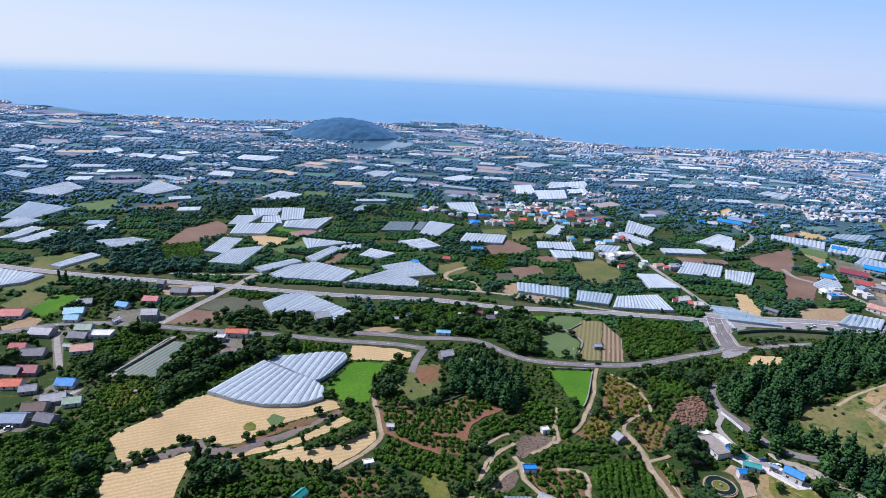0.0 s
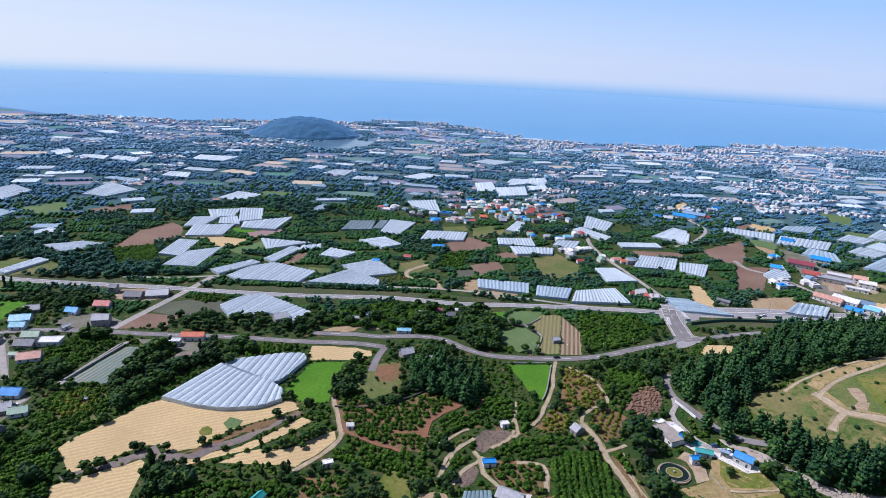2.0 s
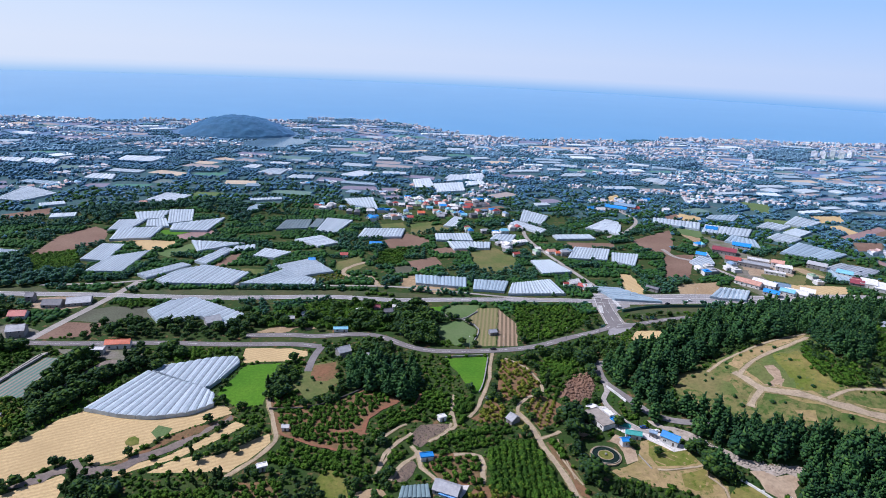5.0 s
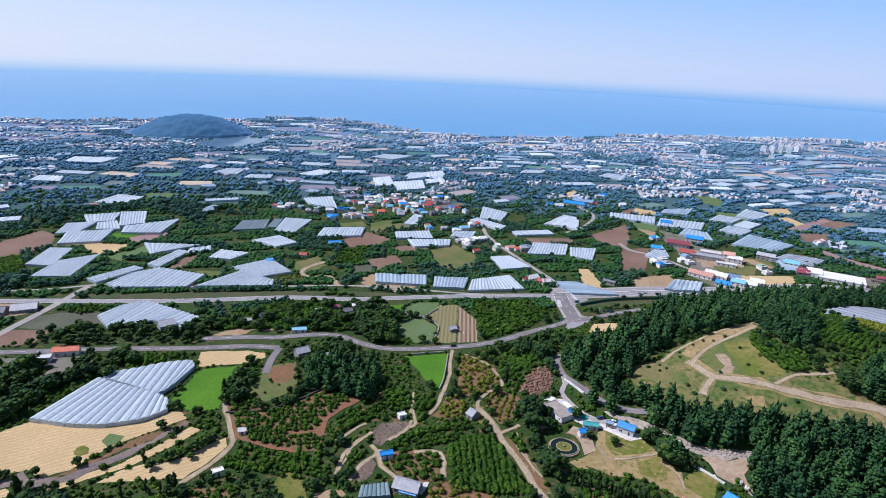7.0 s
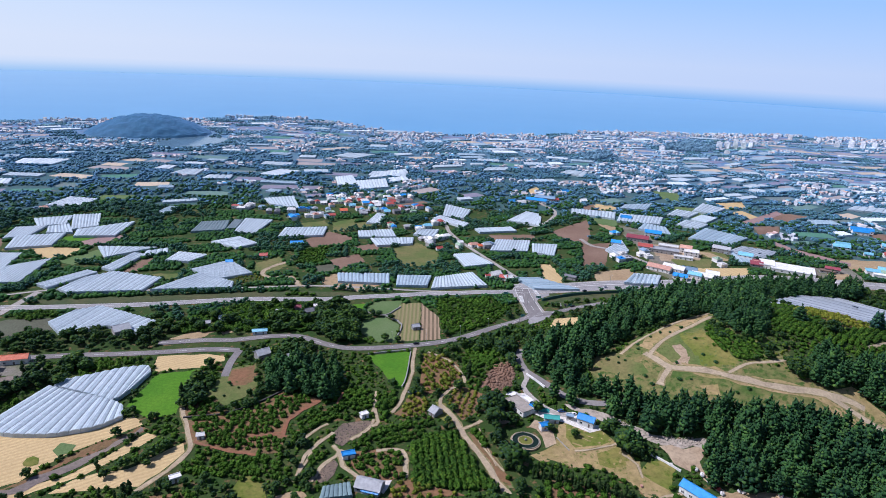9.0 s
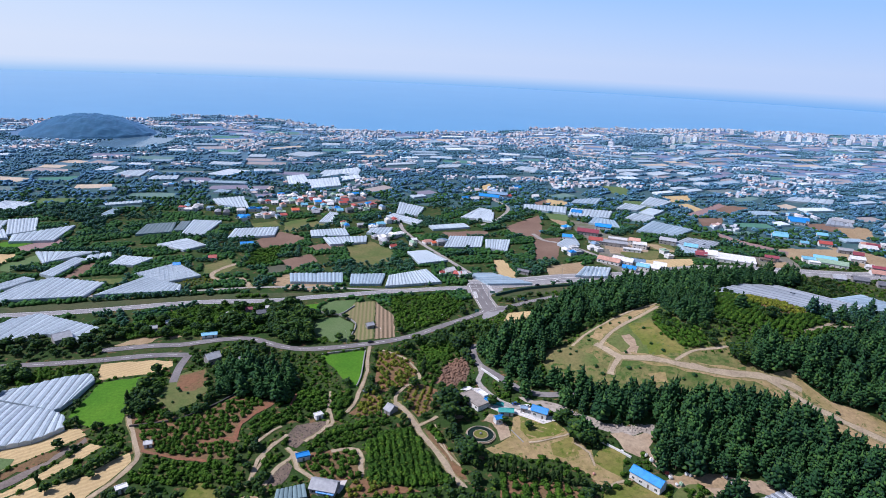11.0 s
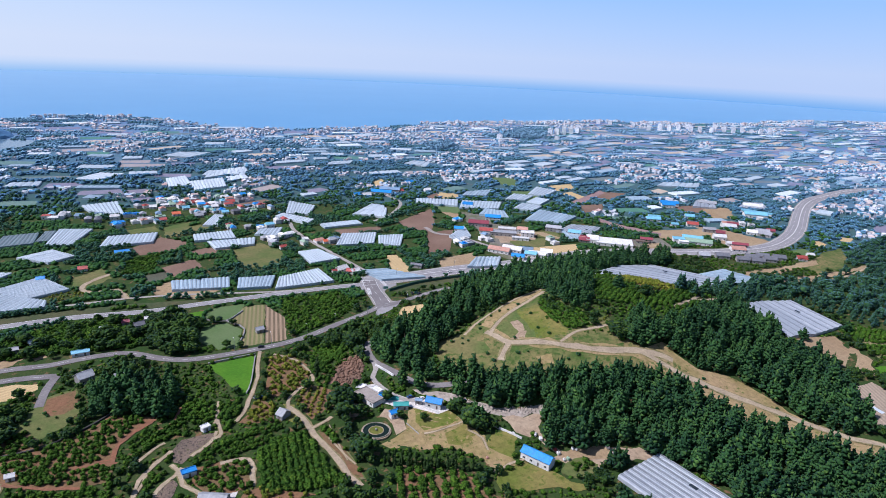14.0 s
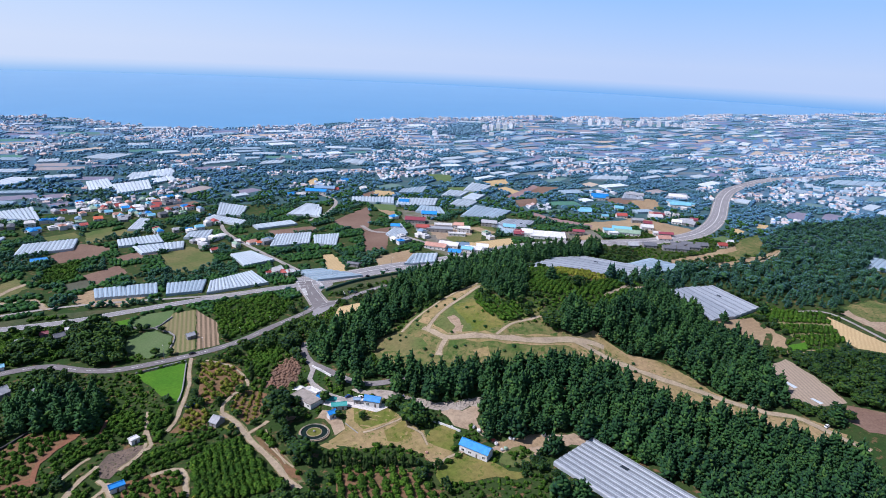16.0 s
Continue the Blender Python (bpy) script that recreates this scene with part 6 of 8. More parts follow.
field("lawn", [(-5.8, 251.5), (-2.3, 259.8), (5.6, 257.3), (8.5, 246.7), (9.9, 237.9), (-4.5, 238.7)])
field("tan", [(13.3, 241.7), (25.9, 242.6), (28.3, 237), (12.5, 237.8)])
field("purple", [(44.3, 287.1), (49.7, 294.4), (57.6, 294.8), (65.6, 294.6), (68.1, 290.3), (61, 284.9), (52.6, 279), (47.5, 273.8), (43.9, 276.9)])
field("purple", [(31.2, 248.5), (36, 258), (42.1, 264.2), (43.9, 259.3), (41, 251.8), (36.4, 246.3)])
road("red_path", [(17.9, 288.9), (19, 299.4), (23.9, 307.1), (30.5, 313.7), (39.3, 322.8)], 2.2)
road("red_path", [(-27.6, 292.8), (-18.5, 285.8), (-9.8, 281), (-1.3, 277.2), (4.9, 274.7)], 2)
road("red_path", [(20.2, 287.4), (12.9, 290.7), (1.1, 291.6)], 1.4)
road("path", [(24.4, 281.1), (30.6, 286.7), (37.1, 292.6), (42, 295.6)], 1.5)
road("path", [(21.9, 250.1), (25, 259), (28.3, 269.8), (33, 276.2), (39.4, 282.7), (44.3, 287.1)], 1.7)
road("path", [(29.9, 248.7), (34.5, 257.3), (40.7, 264.4), (45.5, 269.2), (42.3, 275.6)], 1.9)
road("track", [(47.1, 270.4), (45, 266.9), (46.3, 257.5), (50.1, 251.1), (53.3, 246.3)], 2)
# terrace banks and trodden lines between the orchards
road("red_path", [(39.6, 320.3), (33.6, 314.8), (26.8, 311.2), (21.3, 305.0), (18.7, 294.9), (17.4, 288.0)], 1.7)
road("red_path", [(10.9, 293.0), (14.2, 291.9), (17.8, 292.7)], 1.4)
road("red_path", [(20.9, 334.4), (15.9, 330.9), (11.0, 325.1)], 1.0)
road("red_path", [(53.1, 327.4), (50.3, 319.2), (45.8, 311.9), (39.2, 307.6)], 1.5)
road("path", [(37.8, 281.9), (33.7, 277.2), (30.3, 269.7), (27.2, 261.5), (23.2, 254.2)], 1.1)
road("path", [(73.3, 324.7), (70.8, 310.9), (67.7, 303.1)], 1.2)
road("path", [(67.4, 294.8), (63.1, 287.1), (55.6, 280.3)], 1.5)
road("path", [(99.7, 272.7), (98.1, 262.8), (97.4, 254.7)], 0.6)
road("path", [(123.7, 275.3), (122.1, 258.7), (122.0, 242.0)], 0.6)
field("lawn", [(105.9, 306.9), (112.0, 303.4), (111.9, 287.9), (112.1, 279.3), (106.0, 286.3), (103.2, 290.9)])
orchard("shrubs", [(49.1, 296.5), (58.1, 299.2), (59.2, 289.5), (52.5, 284.1), (47.1, 288.2)])
road("path", [(52.4, 278), (57.6, 282.3), (64.6, 288.1), (69.1, 292.3), (69, 303.9), (72.3, 320.9)], 1.8)
road("path", [(64.3, 266.1), (74.7, 265.8), (78.2, 260.8), (76.6, 250.1), (75, 242.5)], 2.2)
road("track", [(109.1, 377.5), (104, 359.7), (100.3, 344.6), (95.1, 330.9), (89, 318.3), (85.4, 309.3), (81.1, 302.6), (76.9, 299.7)], 2)
road("path", [(116.8, 370.3), (127.3, 356.3), (131, 341.6), (131.3, 328.5), (127.6, 323.8), (118.8, 319), (111.4, 311.5), (108, 302.6)], 1.7)
road("track", [(108, 302.6), (112.1, 288.8), (113.3, 275.8), (113.9, 265.2), (116.3, 254.9), (117.7, 240.7), (118.5, 230.7), (120.6, 220.6)], 3)
road("track", [(113.3, 275.8), (120.8, 278.9), (127, 282.4)], 1.8)
road("path", [(119.4, 264.3), (121.4, 251.6), (124, 237.4)], 1)
field("bare", [(-158, 251.9), (-150.8, 256.7), (-140.1, 261.9), (-127.9, 272.2), (-122.6, 277.5), (-118, 271), (-103.7, 270.1), (-92, 279.8), (-73.9, 292), (-55.5, 311.6), (-54.2, 307.6), (-67.8, 292.5), (-85.1, 276.8), (-96.9, 267.3), (-113, 263.8), (-122.8, 266.9), (-141.3, 257.4), (-155.1, 249.1)])
field("lawn", [(-104.8, 289.7), (-104.2, 293.5), (-101.5, 294.8), (-98.5, 292.3), (-97.4, 287.6), (-100.7, 286.3), (-103.4, 287.1)])
field("pale", [(-94.2, 297.6), (-92.2, 304), (-84.2, 300.6), (-85.2, 295), (-90, 291.9)])
# the farmyard by the round pond
road("two_lane", [(180, 355.3), (173.7, 343.8), (171.2, 326.7), (173.7, 316.6), (176.9, 305.9), (179.9, 295.4), (183.6, 287), (191.2, 279.4), (200.3, 274.8), (209.7, 270.7)], 4.8)
road("service", [(171.2, 326.7), (168.4, 316), (162.7, 307.9), (163.1, 296.2), (166.3, 283.9), (170.7, 275.9), (176.7, 271.5)], 3.2)
field("gravel", [(177.9, 283.2), (190.2, 273.8), (199.7, 263.4), (206.8, 252.6), (212.6, 243.6), (223.5, 237), (237.1, 234.3), (240.9, 229.8), (237.6, 226.9), (222.6, 230.2), (211.8, 236.5), (205.1, 243.6), (198.3, 254.2), (191.5, 262.1), (183.6, 272)])
field("yard", [(211.3, 235.7), (222.3, 229.8), (235.6, 226.9), (226.6, 220.9), (216.7, 215.5), (211.6, 222.3), (212.6, 229.3)])
field("dry_lawn", [(167.4, 266.5), (174.7, 267.4), (180.9, 263), (188.5, 253.2), (190.8, 244.3), (194.2, 231.8), (192, 219.7), (189.8, 210.7), (179.8, 219.5), (176.5, 225.5), (169.4, 231), (155.8, 237), (146.1, 240.8), (142.5, 247.5), (151.6, 249.3), (158.9, 252.1), (163.9, 259.9)])
field("lawn", [(171, 266.4), (179.8, 263), (189.5, 251.1), (189.5, 245.9), (177.2, 245.6), (168, 246.8), (166.9, 255.7)])
field("lawn", [(176.9, 239.7), (190.5, 241.4), (191.6, 231.1), (186, 226.9), (174.5, 231.6)])
field("lawn", [(199.5, 227.1), (209.3, 226), (210.2, 218.7), (198.5, 205.7), (192.1, 208), (189.3, 218.1)])
field("lawn", [(185.1, 199.9), (202.7, 201.8), (207.9, 194.5), (213.7, 186.3), (219.9, 175), (220.6, 171.7), (179.8, 188)])
field("olive", [(215, 188), (221.8, 191.9), (234, 191.3), (236.8, 183.8), (225.4, 177.1), (218.3, 181.3)])
field("dry_lawn", [(188.2, 230.7), (195.6, 228.3), (192, 219.7), (200.1, 202.9), (184.5, 200.1), (183.5, 214.3)])
field("tan", [(223.6, 201.1), (237.5, 195.4), (250.6, 192.9), (248, 187.9), (234.8, 192.2), (222.7, 195.4)])
road("path", [(166.3, 244.6), (174.1, 243), (182.8, 243), (191.2, 243.1)], 1.2)
road("path", [(184.4, 202.4), (195.6, 203.9), (204.7, 203.6)], 1.5)
road("path", [(189.5, 235.9), (192.6, 226.3), (190.9, 217.9)], 1.2)
field("apron", [(148.7, 300), (157.1, 302.4), (163, 300.4), (165.9, 287.9), (172.2, 277.5), (180.1, 273.9), (182.2, 263.5), (188.7, 259), (188.3, 255.5), (180.9, 255.3), (170.8, 268.2), (162.5, 273.7), (157.1, 281.9), (149.2, 289.1)])
field("yard", [(135.5, 283.6), (141.5, 290.5), (146.9, 285.9), (146, 278.4), (138.9, 276), (135.4, 277.7)])
field("yard", [(151, 270.1), (156.6, 274.9), (160.6, 271.1), (161.9, 260.8), (159.9, 252.7), (152.9, 250.8), (154.8, 260.4)])
wood("broad", [(136.9, 297.4), (144.4, 300.2), (147.5, 287.5), (145.8, 274.4), (139.7, 267.6), (131.9, 252.7), (137.3, 242.8), (128.9, 240), (128, 251.5), (133.8, 271.5), (132.6, 285)], 4.6, tall=8)
wood("broad", [(186.5, 254.2), (193, 254.7), (196.9, 245.5), (201.7, 238.2), (197, 230.6), (190.4, 234.5)], 3.2, tall=7)
wood("pine", [(193.5, 244), (199.4, 239.2), (196.4, 230.8), (190, 233.7)], 4.5, tall=11)
wood("broad", [(184.5, 281.3), (202.3, 271.3), (207.9, 264.1), (211.9, 248.5), (203.6, 260.2), (191.2, 272)], 2.4, tall=1.6)
wood("broad", [(205.1, 243.6), (213.1, 230.1), (212.5, 220.9), (205.5, 226.8), (200.3, 238.8)], 2.6, tall=1.2)
wood("broad", [(223, 220.1), (236.8, 225.9), (227.9, 209), (221.1, 207.4), (218.5, 212.9)], 3, tall=3)
wood("broad", [(156.9, 290.2), (160.7, 284.4), (158.5, 279.3), (155.2, 283.5)], 3, tall=5)
wood("broad", [(156.8, 268.9), (163, 263.1), (159.6, 258.1), (155.2, 261.3)], 3, tall=4)
# the meadow, orchards and pines on the rise
field("grassy", [(319.6, 338.3), (293.3, 338.2), (267.1, 332.1), (245.3, 326.4), (234.3, 318.7), (217.2, 321.5), (210.1, 315.6), (203.1, 294.3), (205.5, 281.2), (223.9, 265.4), (251.6, 251.9), (279.9, 240.2), (307.3, 227.9), (321.5, 214.6), (328.8, 204), (345.7, 219.5), (340.6, 229.5), (333.1, 238.6), (324.9, 247.3), (318.5, 256.2), (315.3, 264.5), (300.8, 271.7), (290.4, 279.2), (288.7, 301.9), (297.3, 319.4)])
field("dry_lawn", [(324.7, 245.6), (347.5, 246.1), (353.5, 219.9), (370.9, 207.2), (376.7, 193), (380.6, 166), (382.6, 142.8), (404, 119.6), (406.2, 101.6), (382.4, 97.4), (373.7, 117.8), (364.5, 136.2), (354.9, 155.5), (340.4, 177.2), (326.5, 201.4), (316.7, 221.7)])
field("olive", [(294.6, 315.8), (286.8, 299.2), (289.8, 278.4), (283.5, 275.3), (265.1, 282.6), (256.7, 290.6), (254.3, 305.5), (267.6, 316.6), (284.3, 319.3)])
field("yard", [(263.8, 295.4), (269.3, 299.4), (264.5, 288.7), (259, 286.4), (256.6, 289.9)])
# worn ground round the tracks on the rise
field("olive", [(216.1, 321.6), (232.1, 319.1), (239.6, 299.6), (238.3, 290.4), (231.3, 291.2), (221.8, 291.8), (215.1, 306.8)])
field("lawn", [(278.0, 318.4), (293.6, 317.1), (292.0, 295.2), (294.0, 279.1), (288.1, 275.8), (269.2, 282.6), (273.9, 299.4)])
field("dry_lawn", [(246.6, 308.3), (254.0, 309.0), (255.6, 292.7), (277.1, 279.4), (282.7, 268.6), (305.7, 258.9), (319.2, 250.3), (336.8, 239.0), (330.2, 232.2), (310.9, 244.9), (285.6, 259.2), (268.2, 271.5), (251.4, 286.1), (240.3, 277.8), (238.6, 280.2), (249.8, 290.2)])
field("yard", [(266.0, 308.7), (271.3, 307.3), (268.2, 294.9), (263.5, 287.2), (259.3, 288.0), (255.6, 291.4), (264.0, 295.0)])
field("dry_lawn", [(248.4, 320.0), (281.2, 336.7), (320.0, 341.4), (311.1, 329.0), (294.6, 328.8), (272.0, 320.3), (251.9, 308.5)])
field("dry_lawn", [(258.7, 268.6), (269.1, 265.9), (265.2, 258.1), (258.0, 261.6)])
road("path", [(313.8, 333.4), (296.9, 326.6), (279.4, 321.6), (264.4, 316.9), (253.5, 310), (248.1, 305.3)], 2.6)
road("path", [(246.6, 309.3), (249.1, 300.4), (252.1, 289)], 4.2)
road("path", [(317.5, 339.8), (292.6, 337.2), (268.5, 330.9), (246.8, 323.3), (233.4, 315.8)], 1.8)
road("path", [(252.1, 289), (245.3, 284.4), (238, 277.5)], 4)
road("path", [(252.1, 289), (268.4, 278.9), (281.9, 267.8), (294.4, 258.4), (307.8, 250.7), (323.3, 245.5), (333.8, 239.3), (341.3, 230.2)], 4.6)
road("path", [(327, 242.5), (336.1, 222.2), (352, 199.5), (362.7, 185.1), (374, 167.8), (380.7, 152.6), (387.5, 138.4), (398.5, 123.5), (398.5, 107.5), (399.4, 87.2)], 4.6)
road("path", [(281.1, 272), (295.3, 274.9), (305.7, 272.8), (321.1, 271.4)], 1.8)
field("rubble", [(337.3, 223.3), (343.6, 218.9), (340.5, 211.2), (331.5, 213)])
wood("pine", [(204, 288.9), (227.9, 272), (246.8, 263.7), (268.9, 255.3), (285.9, 247.7), (313, 234.2), (328, 221), (339.4, 202.3), (322.7, 175.3), (276.4, 157.5), (243.5, 164.5), (235.4, 193.7), (212.4, 199.1), (218.4, 209.6), (231.9, 216.9), (215.2, 234.4), (205.3, 246.1), (194.9, 261.4), (184.1, 278.4), (193.1, 289.4)], 5, tall=13)
wood("pine", [(320.1, 214.9), (325.8, 196.2), (340.4, 177.2), (354.9, 155.5), (362.8, 135.2), (373.7, 117.8), (381.3, 96.9), (379.1, 71.8), (328.9, 53.1), (258.4, 96.9), (279.3, 132.5), (279.3, 165.1), (265.8, 173.1), (291.3, 206.7)], 5.2, tall=13)
orchard("block", [(295.7, 317.2), (303.5, 317.8), (307.8, 304.7), (302.3, 295.9), (290.7, 287.7), (288.2, 297.1)], rot=-96)
orchard("block", [(306.6, 297.7), (314.9, 294.7), (314.4, 282.6), (306.7, 276.6), (294.3, 279), (291.2, 285.7)], rot=-96)
orchard("small", [(314.7, 281.4), (330.5, 279.8), (331.3, 274.3), (312.1, 275.6)], rot=10)
orchard("block", [(347.9, 316.1), (377.1, 334.6), (381.6, 314.7), (383, 292.8), (352.6, 285.4), (337.3, 298.2)], rot=30)
orchard("block", [(354.8, 284.9), (385.9, 292.6), (439.7, 308.2), (452.6, 298.7), (391.4, 278.1), (362.4, 278.4)], rot=30)
orchard("block", [(388.4, 275.4), (457.3, 299.5), (458.5, 284.1), (432.4, 269.5), (395.1, 259.9), (382, 264.2)], rot=30)
orchard("yellow", [(383.4, 333.5), (444.9, 374.3), (456.8, 358.6), (441.6, 315.5), (418.1, 298.7), (393.1, 302.2)], rot=80)
road("path", [(390.3, 276), (421.5, 284.9), (463.4, 304.2)], 2.4)
wood("pine", [(307.7, 325.6), (336.4, 351.2), (357.3, 345.4), (348.7, 315.7), (334.6, 304.2), (316.9, 298.8), (312.7, 306.1)], 4.6, tall=11)
wood("broad", [(298.7, 323.8), (303.1, 313.1), (310.4, 293.9), (320.7, 285.2), (313.7, 280), (300.9, 291.3), (294.3, 314.6)], 3.2, tall=3)
wood("broad", [(376.4, 300.8), (393.1, 302.2), (388.8, 292.5), (373.5, 289.4)], 3.5, tall=6)
wood("pine", [(400.8, 259.6), (434.4, 271.1), (467.7, 280.2), (466, 258.5), (466.1, 239.2), (436.7, 228.5), (405.4, 238.2), (390.4, 245.6)], 5, tall=12)
wood("pine", [(339.9, 272), (355.4, 271.3), (331.5, 246.8), (320.8, 246), (321, 252.6)], 4.6, tall=11)

# houses
house(-317.6, 414.9, 20.9, 14.6, 3.2, 10, "red", "white", "gable")
house(-275.5, 423.2, 15.0, 10.5, 3.2, 15, "cyan", "white", "gable")
house(-277.8, 440.8, 11.8, 8.2, 3.2, 20, "grey", "white", "gable")
house(-270.2, 411.3, 11.2, 7.8, 3.2, 5, "cyan", "white", "gable")
house(-246.9, 439.0, 10.5, 7.4, 3.2, -10, "blue", "white", "gable")
house(-231.2, 452.7, 13.3, 9.3, 3.2, 0, "red", "white", "gable")
house(-216.4, 473.3, 15.4, 10.8, 3.2, 0, "slate", "white", "gable")
house(-199.4, 478.2, 18.9, 13.2, 3.2, 12, "grey", "white", "gable")
house(-252.6, 396.6, 12.4, 8.7, 3.2, 5, "green", "white", "gable")
house(-249.3, 384.0, 13.8, 9.6, 3.2, 0, "slate", "white", "gable")
house(-236.0, 388.5, 16.1, 9.7, 3.5, 5, "white", "white", "flat")
house(-236.8, 366.3, 14.8, 10.3, 3.2, 20, "pink", "white", "gable")
house(-277.5, 363.6, 11.3, 7.9, 3.2, 5, "red", "white", "gable")
house(-263.1, 357.0, 15.8, 11.0, 3.2, 10, "slate", "white", "gable")
house(-252.5, 335.4, 13.6, 9.5, 3.2, 5, "maroon", "white", "gable")
house(-260.9, 332.4, 12.9, 9.0, 3.2, 0, "slate", "white", "gable")
house(-251.1, 319.0, 12.5, 8.7, 3.2, 8, "orange", "white", "gable")
house(-238.2, 313.8, 10.0, 7.0, 3.2, 20, "grey", "white", "gable")
house(-221.0, 322.6, 12.1, 8.5, 3.2, 0, "blue", "white", "gable")
house(-218.3, 305.7, 13.8, 9.7, 3.2, 25, "grey", "white", "gable")
house(-206.5, 303.7, 10.2, 7.1, 3.2, 20, "green", "white", "gable")
house(-226.4, 284.3, 14.8, 10.4, 3.2, 5, "steel", "white", "gable")
house(-209.9, 285.7, 11.9, 8.3, 3.2, -10, "slate", "white", "gable")
house(-222.6, 295.8, 13.6, 9.6, 3.2, 10, "brown", "white", "gable")
house(-276.9, 387.2, 16.7, 11.7, 3.2, 0, "grey", "white", "gable")
house(-144.5, 399.7, 17.5, 6.1, 4.5, 3, "orange", "white", "gable")
house(-155.6, 391.1, 11.3, 5.7, 4.0, 3, "white", "white", "flat")
house(5.8, 380.5, 9.8, 7.8, 5.0, 25, "grey", "white", "gable")
house(116.2, 408.3, 6.1, 4.3, 3.2, 10, "grey", "white", "gable")
house(24.4, 375.2, 6.2, 4.4, 3.2, 0, "grey", "white", "gable")
house(3.4, 418.4, 11.3, 3.4, 3.2, 0, "cyan", "white", "gable")
house(62.3, 298.5, 4.7, 3.3, 3.0, 20, "white", "white", "flat")
house(103.0, 294.1, 5.4, 7.0, 3.2, -60, "grey", "white", "gable")
house(49.5, 263.9, 7.3, 3.7, 3.0, 5, "blue", "white", "flat")
house(-24.3, 294.7, 4.1, 2.8, 3.2, 0, "white", "white", "gable")
house(-32.3, 262.0, 5.4, 3.2, 3.0, 20, "white", "white", "flat")
house(-60.9, 235.9, 7.2, 4.3, 3.2, 60, "teal", "white", "gable")
house(-90.7, 434.3, 11.8, 10.7, 5.0, 25, "grey", "white", "gable")
house(-217.7, 421.8, 12.5, 10.0, 6.0, 10, "grey", "white", "gable")
house(-236.6, 483.1, 6.5, 6.5, 6.0, 0, "slate", "white", "gable")
house(207.5, 507.1, 4.7, 3.3, 3.2, 0, "red", "white", "gable")
house(224.9, 500.3, 9.5, 6.6, 3.2, 10, "white", "white", "gable")
house(216.4, 510.9, 11.5, 8.0, 3.2, 20, "white", "white", "gable")
house(37.0, 630.8, 15.0, 6.0, 3.2, 0, "blue", "white", "gable")
house(3.9, 592.8, 8.1, 5.7, 3.2, 0, "red", "white", "gable")
house(17.9, 451.7, 6.4, 4.5, 3.2, 10, "white", "white", "gable")
house(31.7, 457.9, 5.7, 4.0, 3.2, 0, "maroon", "white", "gable")
house(40.0, 445.8, 7.2, 5.7, 5.0, 10, "slate", "white", "gable")
house(46.4, 458.6, 4.9, 3.4, 3.2, 0, "white", "white", "gable")
house(-34.3, 438.7, 5.5, 3.8, 3.2, 0, "grey", "white", "gable")
house(-23.8, 446.6, 6.4, 4.4, 3.2, 0, "white", "white", "gable")
house(-26.9, 577.3, 6.9, 4.9, 3.2, 0, "blue", "white", "gable")
house(183.1, 595.1, 7.4, 5.2, 3.2, 5, "red", "white", "gable")
house(178.8, 677.9, 8.3, 5.8, 3.2, 0, "blue", "white", "gable")
house(83.8, 742.1, 8.8, 6.1, 3.2, 0, "red", "white", "gable")
house(100.4, 764.7, 10.3, 7.2, 3.2, 0, "orange", "white", "gable")
house(114.5, 790.9, 9.4, 6.5, 3.2, 0, "cyan", "white", "gable")
house(129.6, 818.8, 11.1, 7.7, 3.2, 5, "red", "white", "gable")
house(147.9, 788.5, 9.4, 6.6, 3.2, 0, "white", "white", "gable")
house(170.2, 808.1, 12.4, 8.7, 3.2, 0, "red", "white", "gable")
house(192.9, 845.0, 10.1, 7.1, 3.2, 0, "blue", "white", "gable")
house(123.8, 749.6, 10.2, 7.1, 3.2, 0, "grey", "white", "gable")
house(78.4, 808.4, 9.5, 6.6, 3.2, 0, "white", "white", "gable")
house(154.8, 755.5, 9.0, 6.3, 3.2, 0, "cyan", "white", "gable")
house(230.5, 598.7, 7.6, 5.3, 3.2, 0, "orange", "white", "gable")
house(211.8, 614.0, 6.6, 4.6, 3.2, 0, "white", "white", "gable")
house(343.0, 799.6, 10.1, 7.1, 3.2, 0, "blue", "white", "gable")
house(355.6, 793.3, 13.0, 9.1, 3.2, 0, "white", "white", "gable")
house(413.3, 804.1, 10.5, 7.4, 3.2, 0, "red", "white", "gable")
house(454.7, 858.3, 12.9, 9.0, 3.2, 0, "blue", "white", "gable")
house(455.7, 797.6, 10.7, 7.5, 3.2, 0, "white", "white", "gable")
house(-238.0, 411.1, 6.7, 2.7, 3.2, 70, "white", "white", "gable")
house(-177.0, 317.0, 1.3, 0.9, 3.2, 0, "grey", "white", "gable")
house(-247.8, 368.5, 5.5, 3.9, 3.2, 0, "green", "white", "gable")
house(209.2, 199.4, 18.6, 6.7, 5.0, -66, "blue", "white", "gable")
house(182.4, 262.7, 10.4, 5.7, 4.5, -46, "blue", "white", "gable")
house(195.9, 255.4, 5.2, 3.1, 4.0, -36, "blue", "white", "gable")
house(158.1, 265.9, 5.1, 3.6, 4.0, 4, "blue", "white", "gable")
house(164.9, 270.7, 9.3, 3.7, 3.5, -21, "teal", "white", "gable")
house(175.3, 268.6, 4.2, 2.1, 4.0, -36, "steel", "white", "gable")
house(158.3, 290.6, 8.0, 3.2, 4.0, -71, "white", "white", "flat")
house(158.7, 283.4, 3.7, 2.2, 4.0, -66, "blue", "white", "flat")
house(427.5, 605.5, 28.0, 14.0, 6.0, -36, "maroon", "white", "gable")
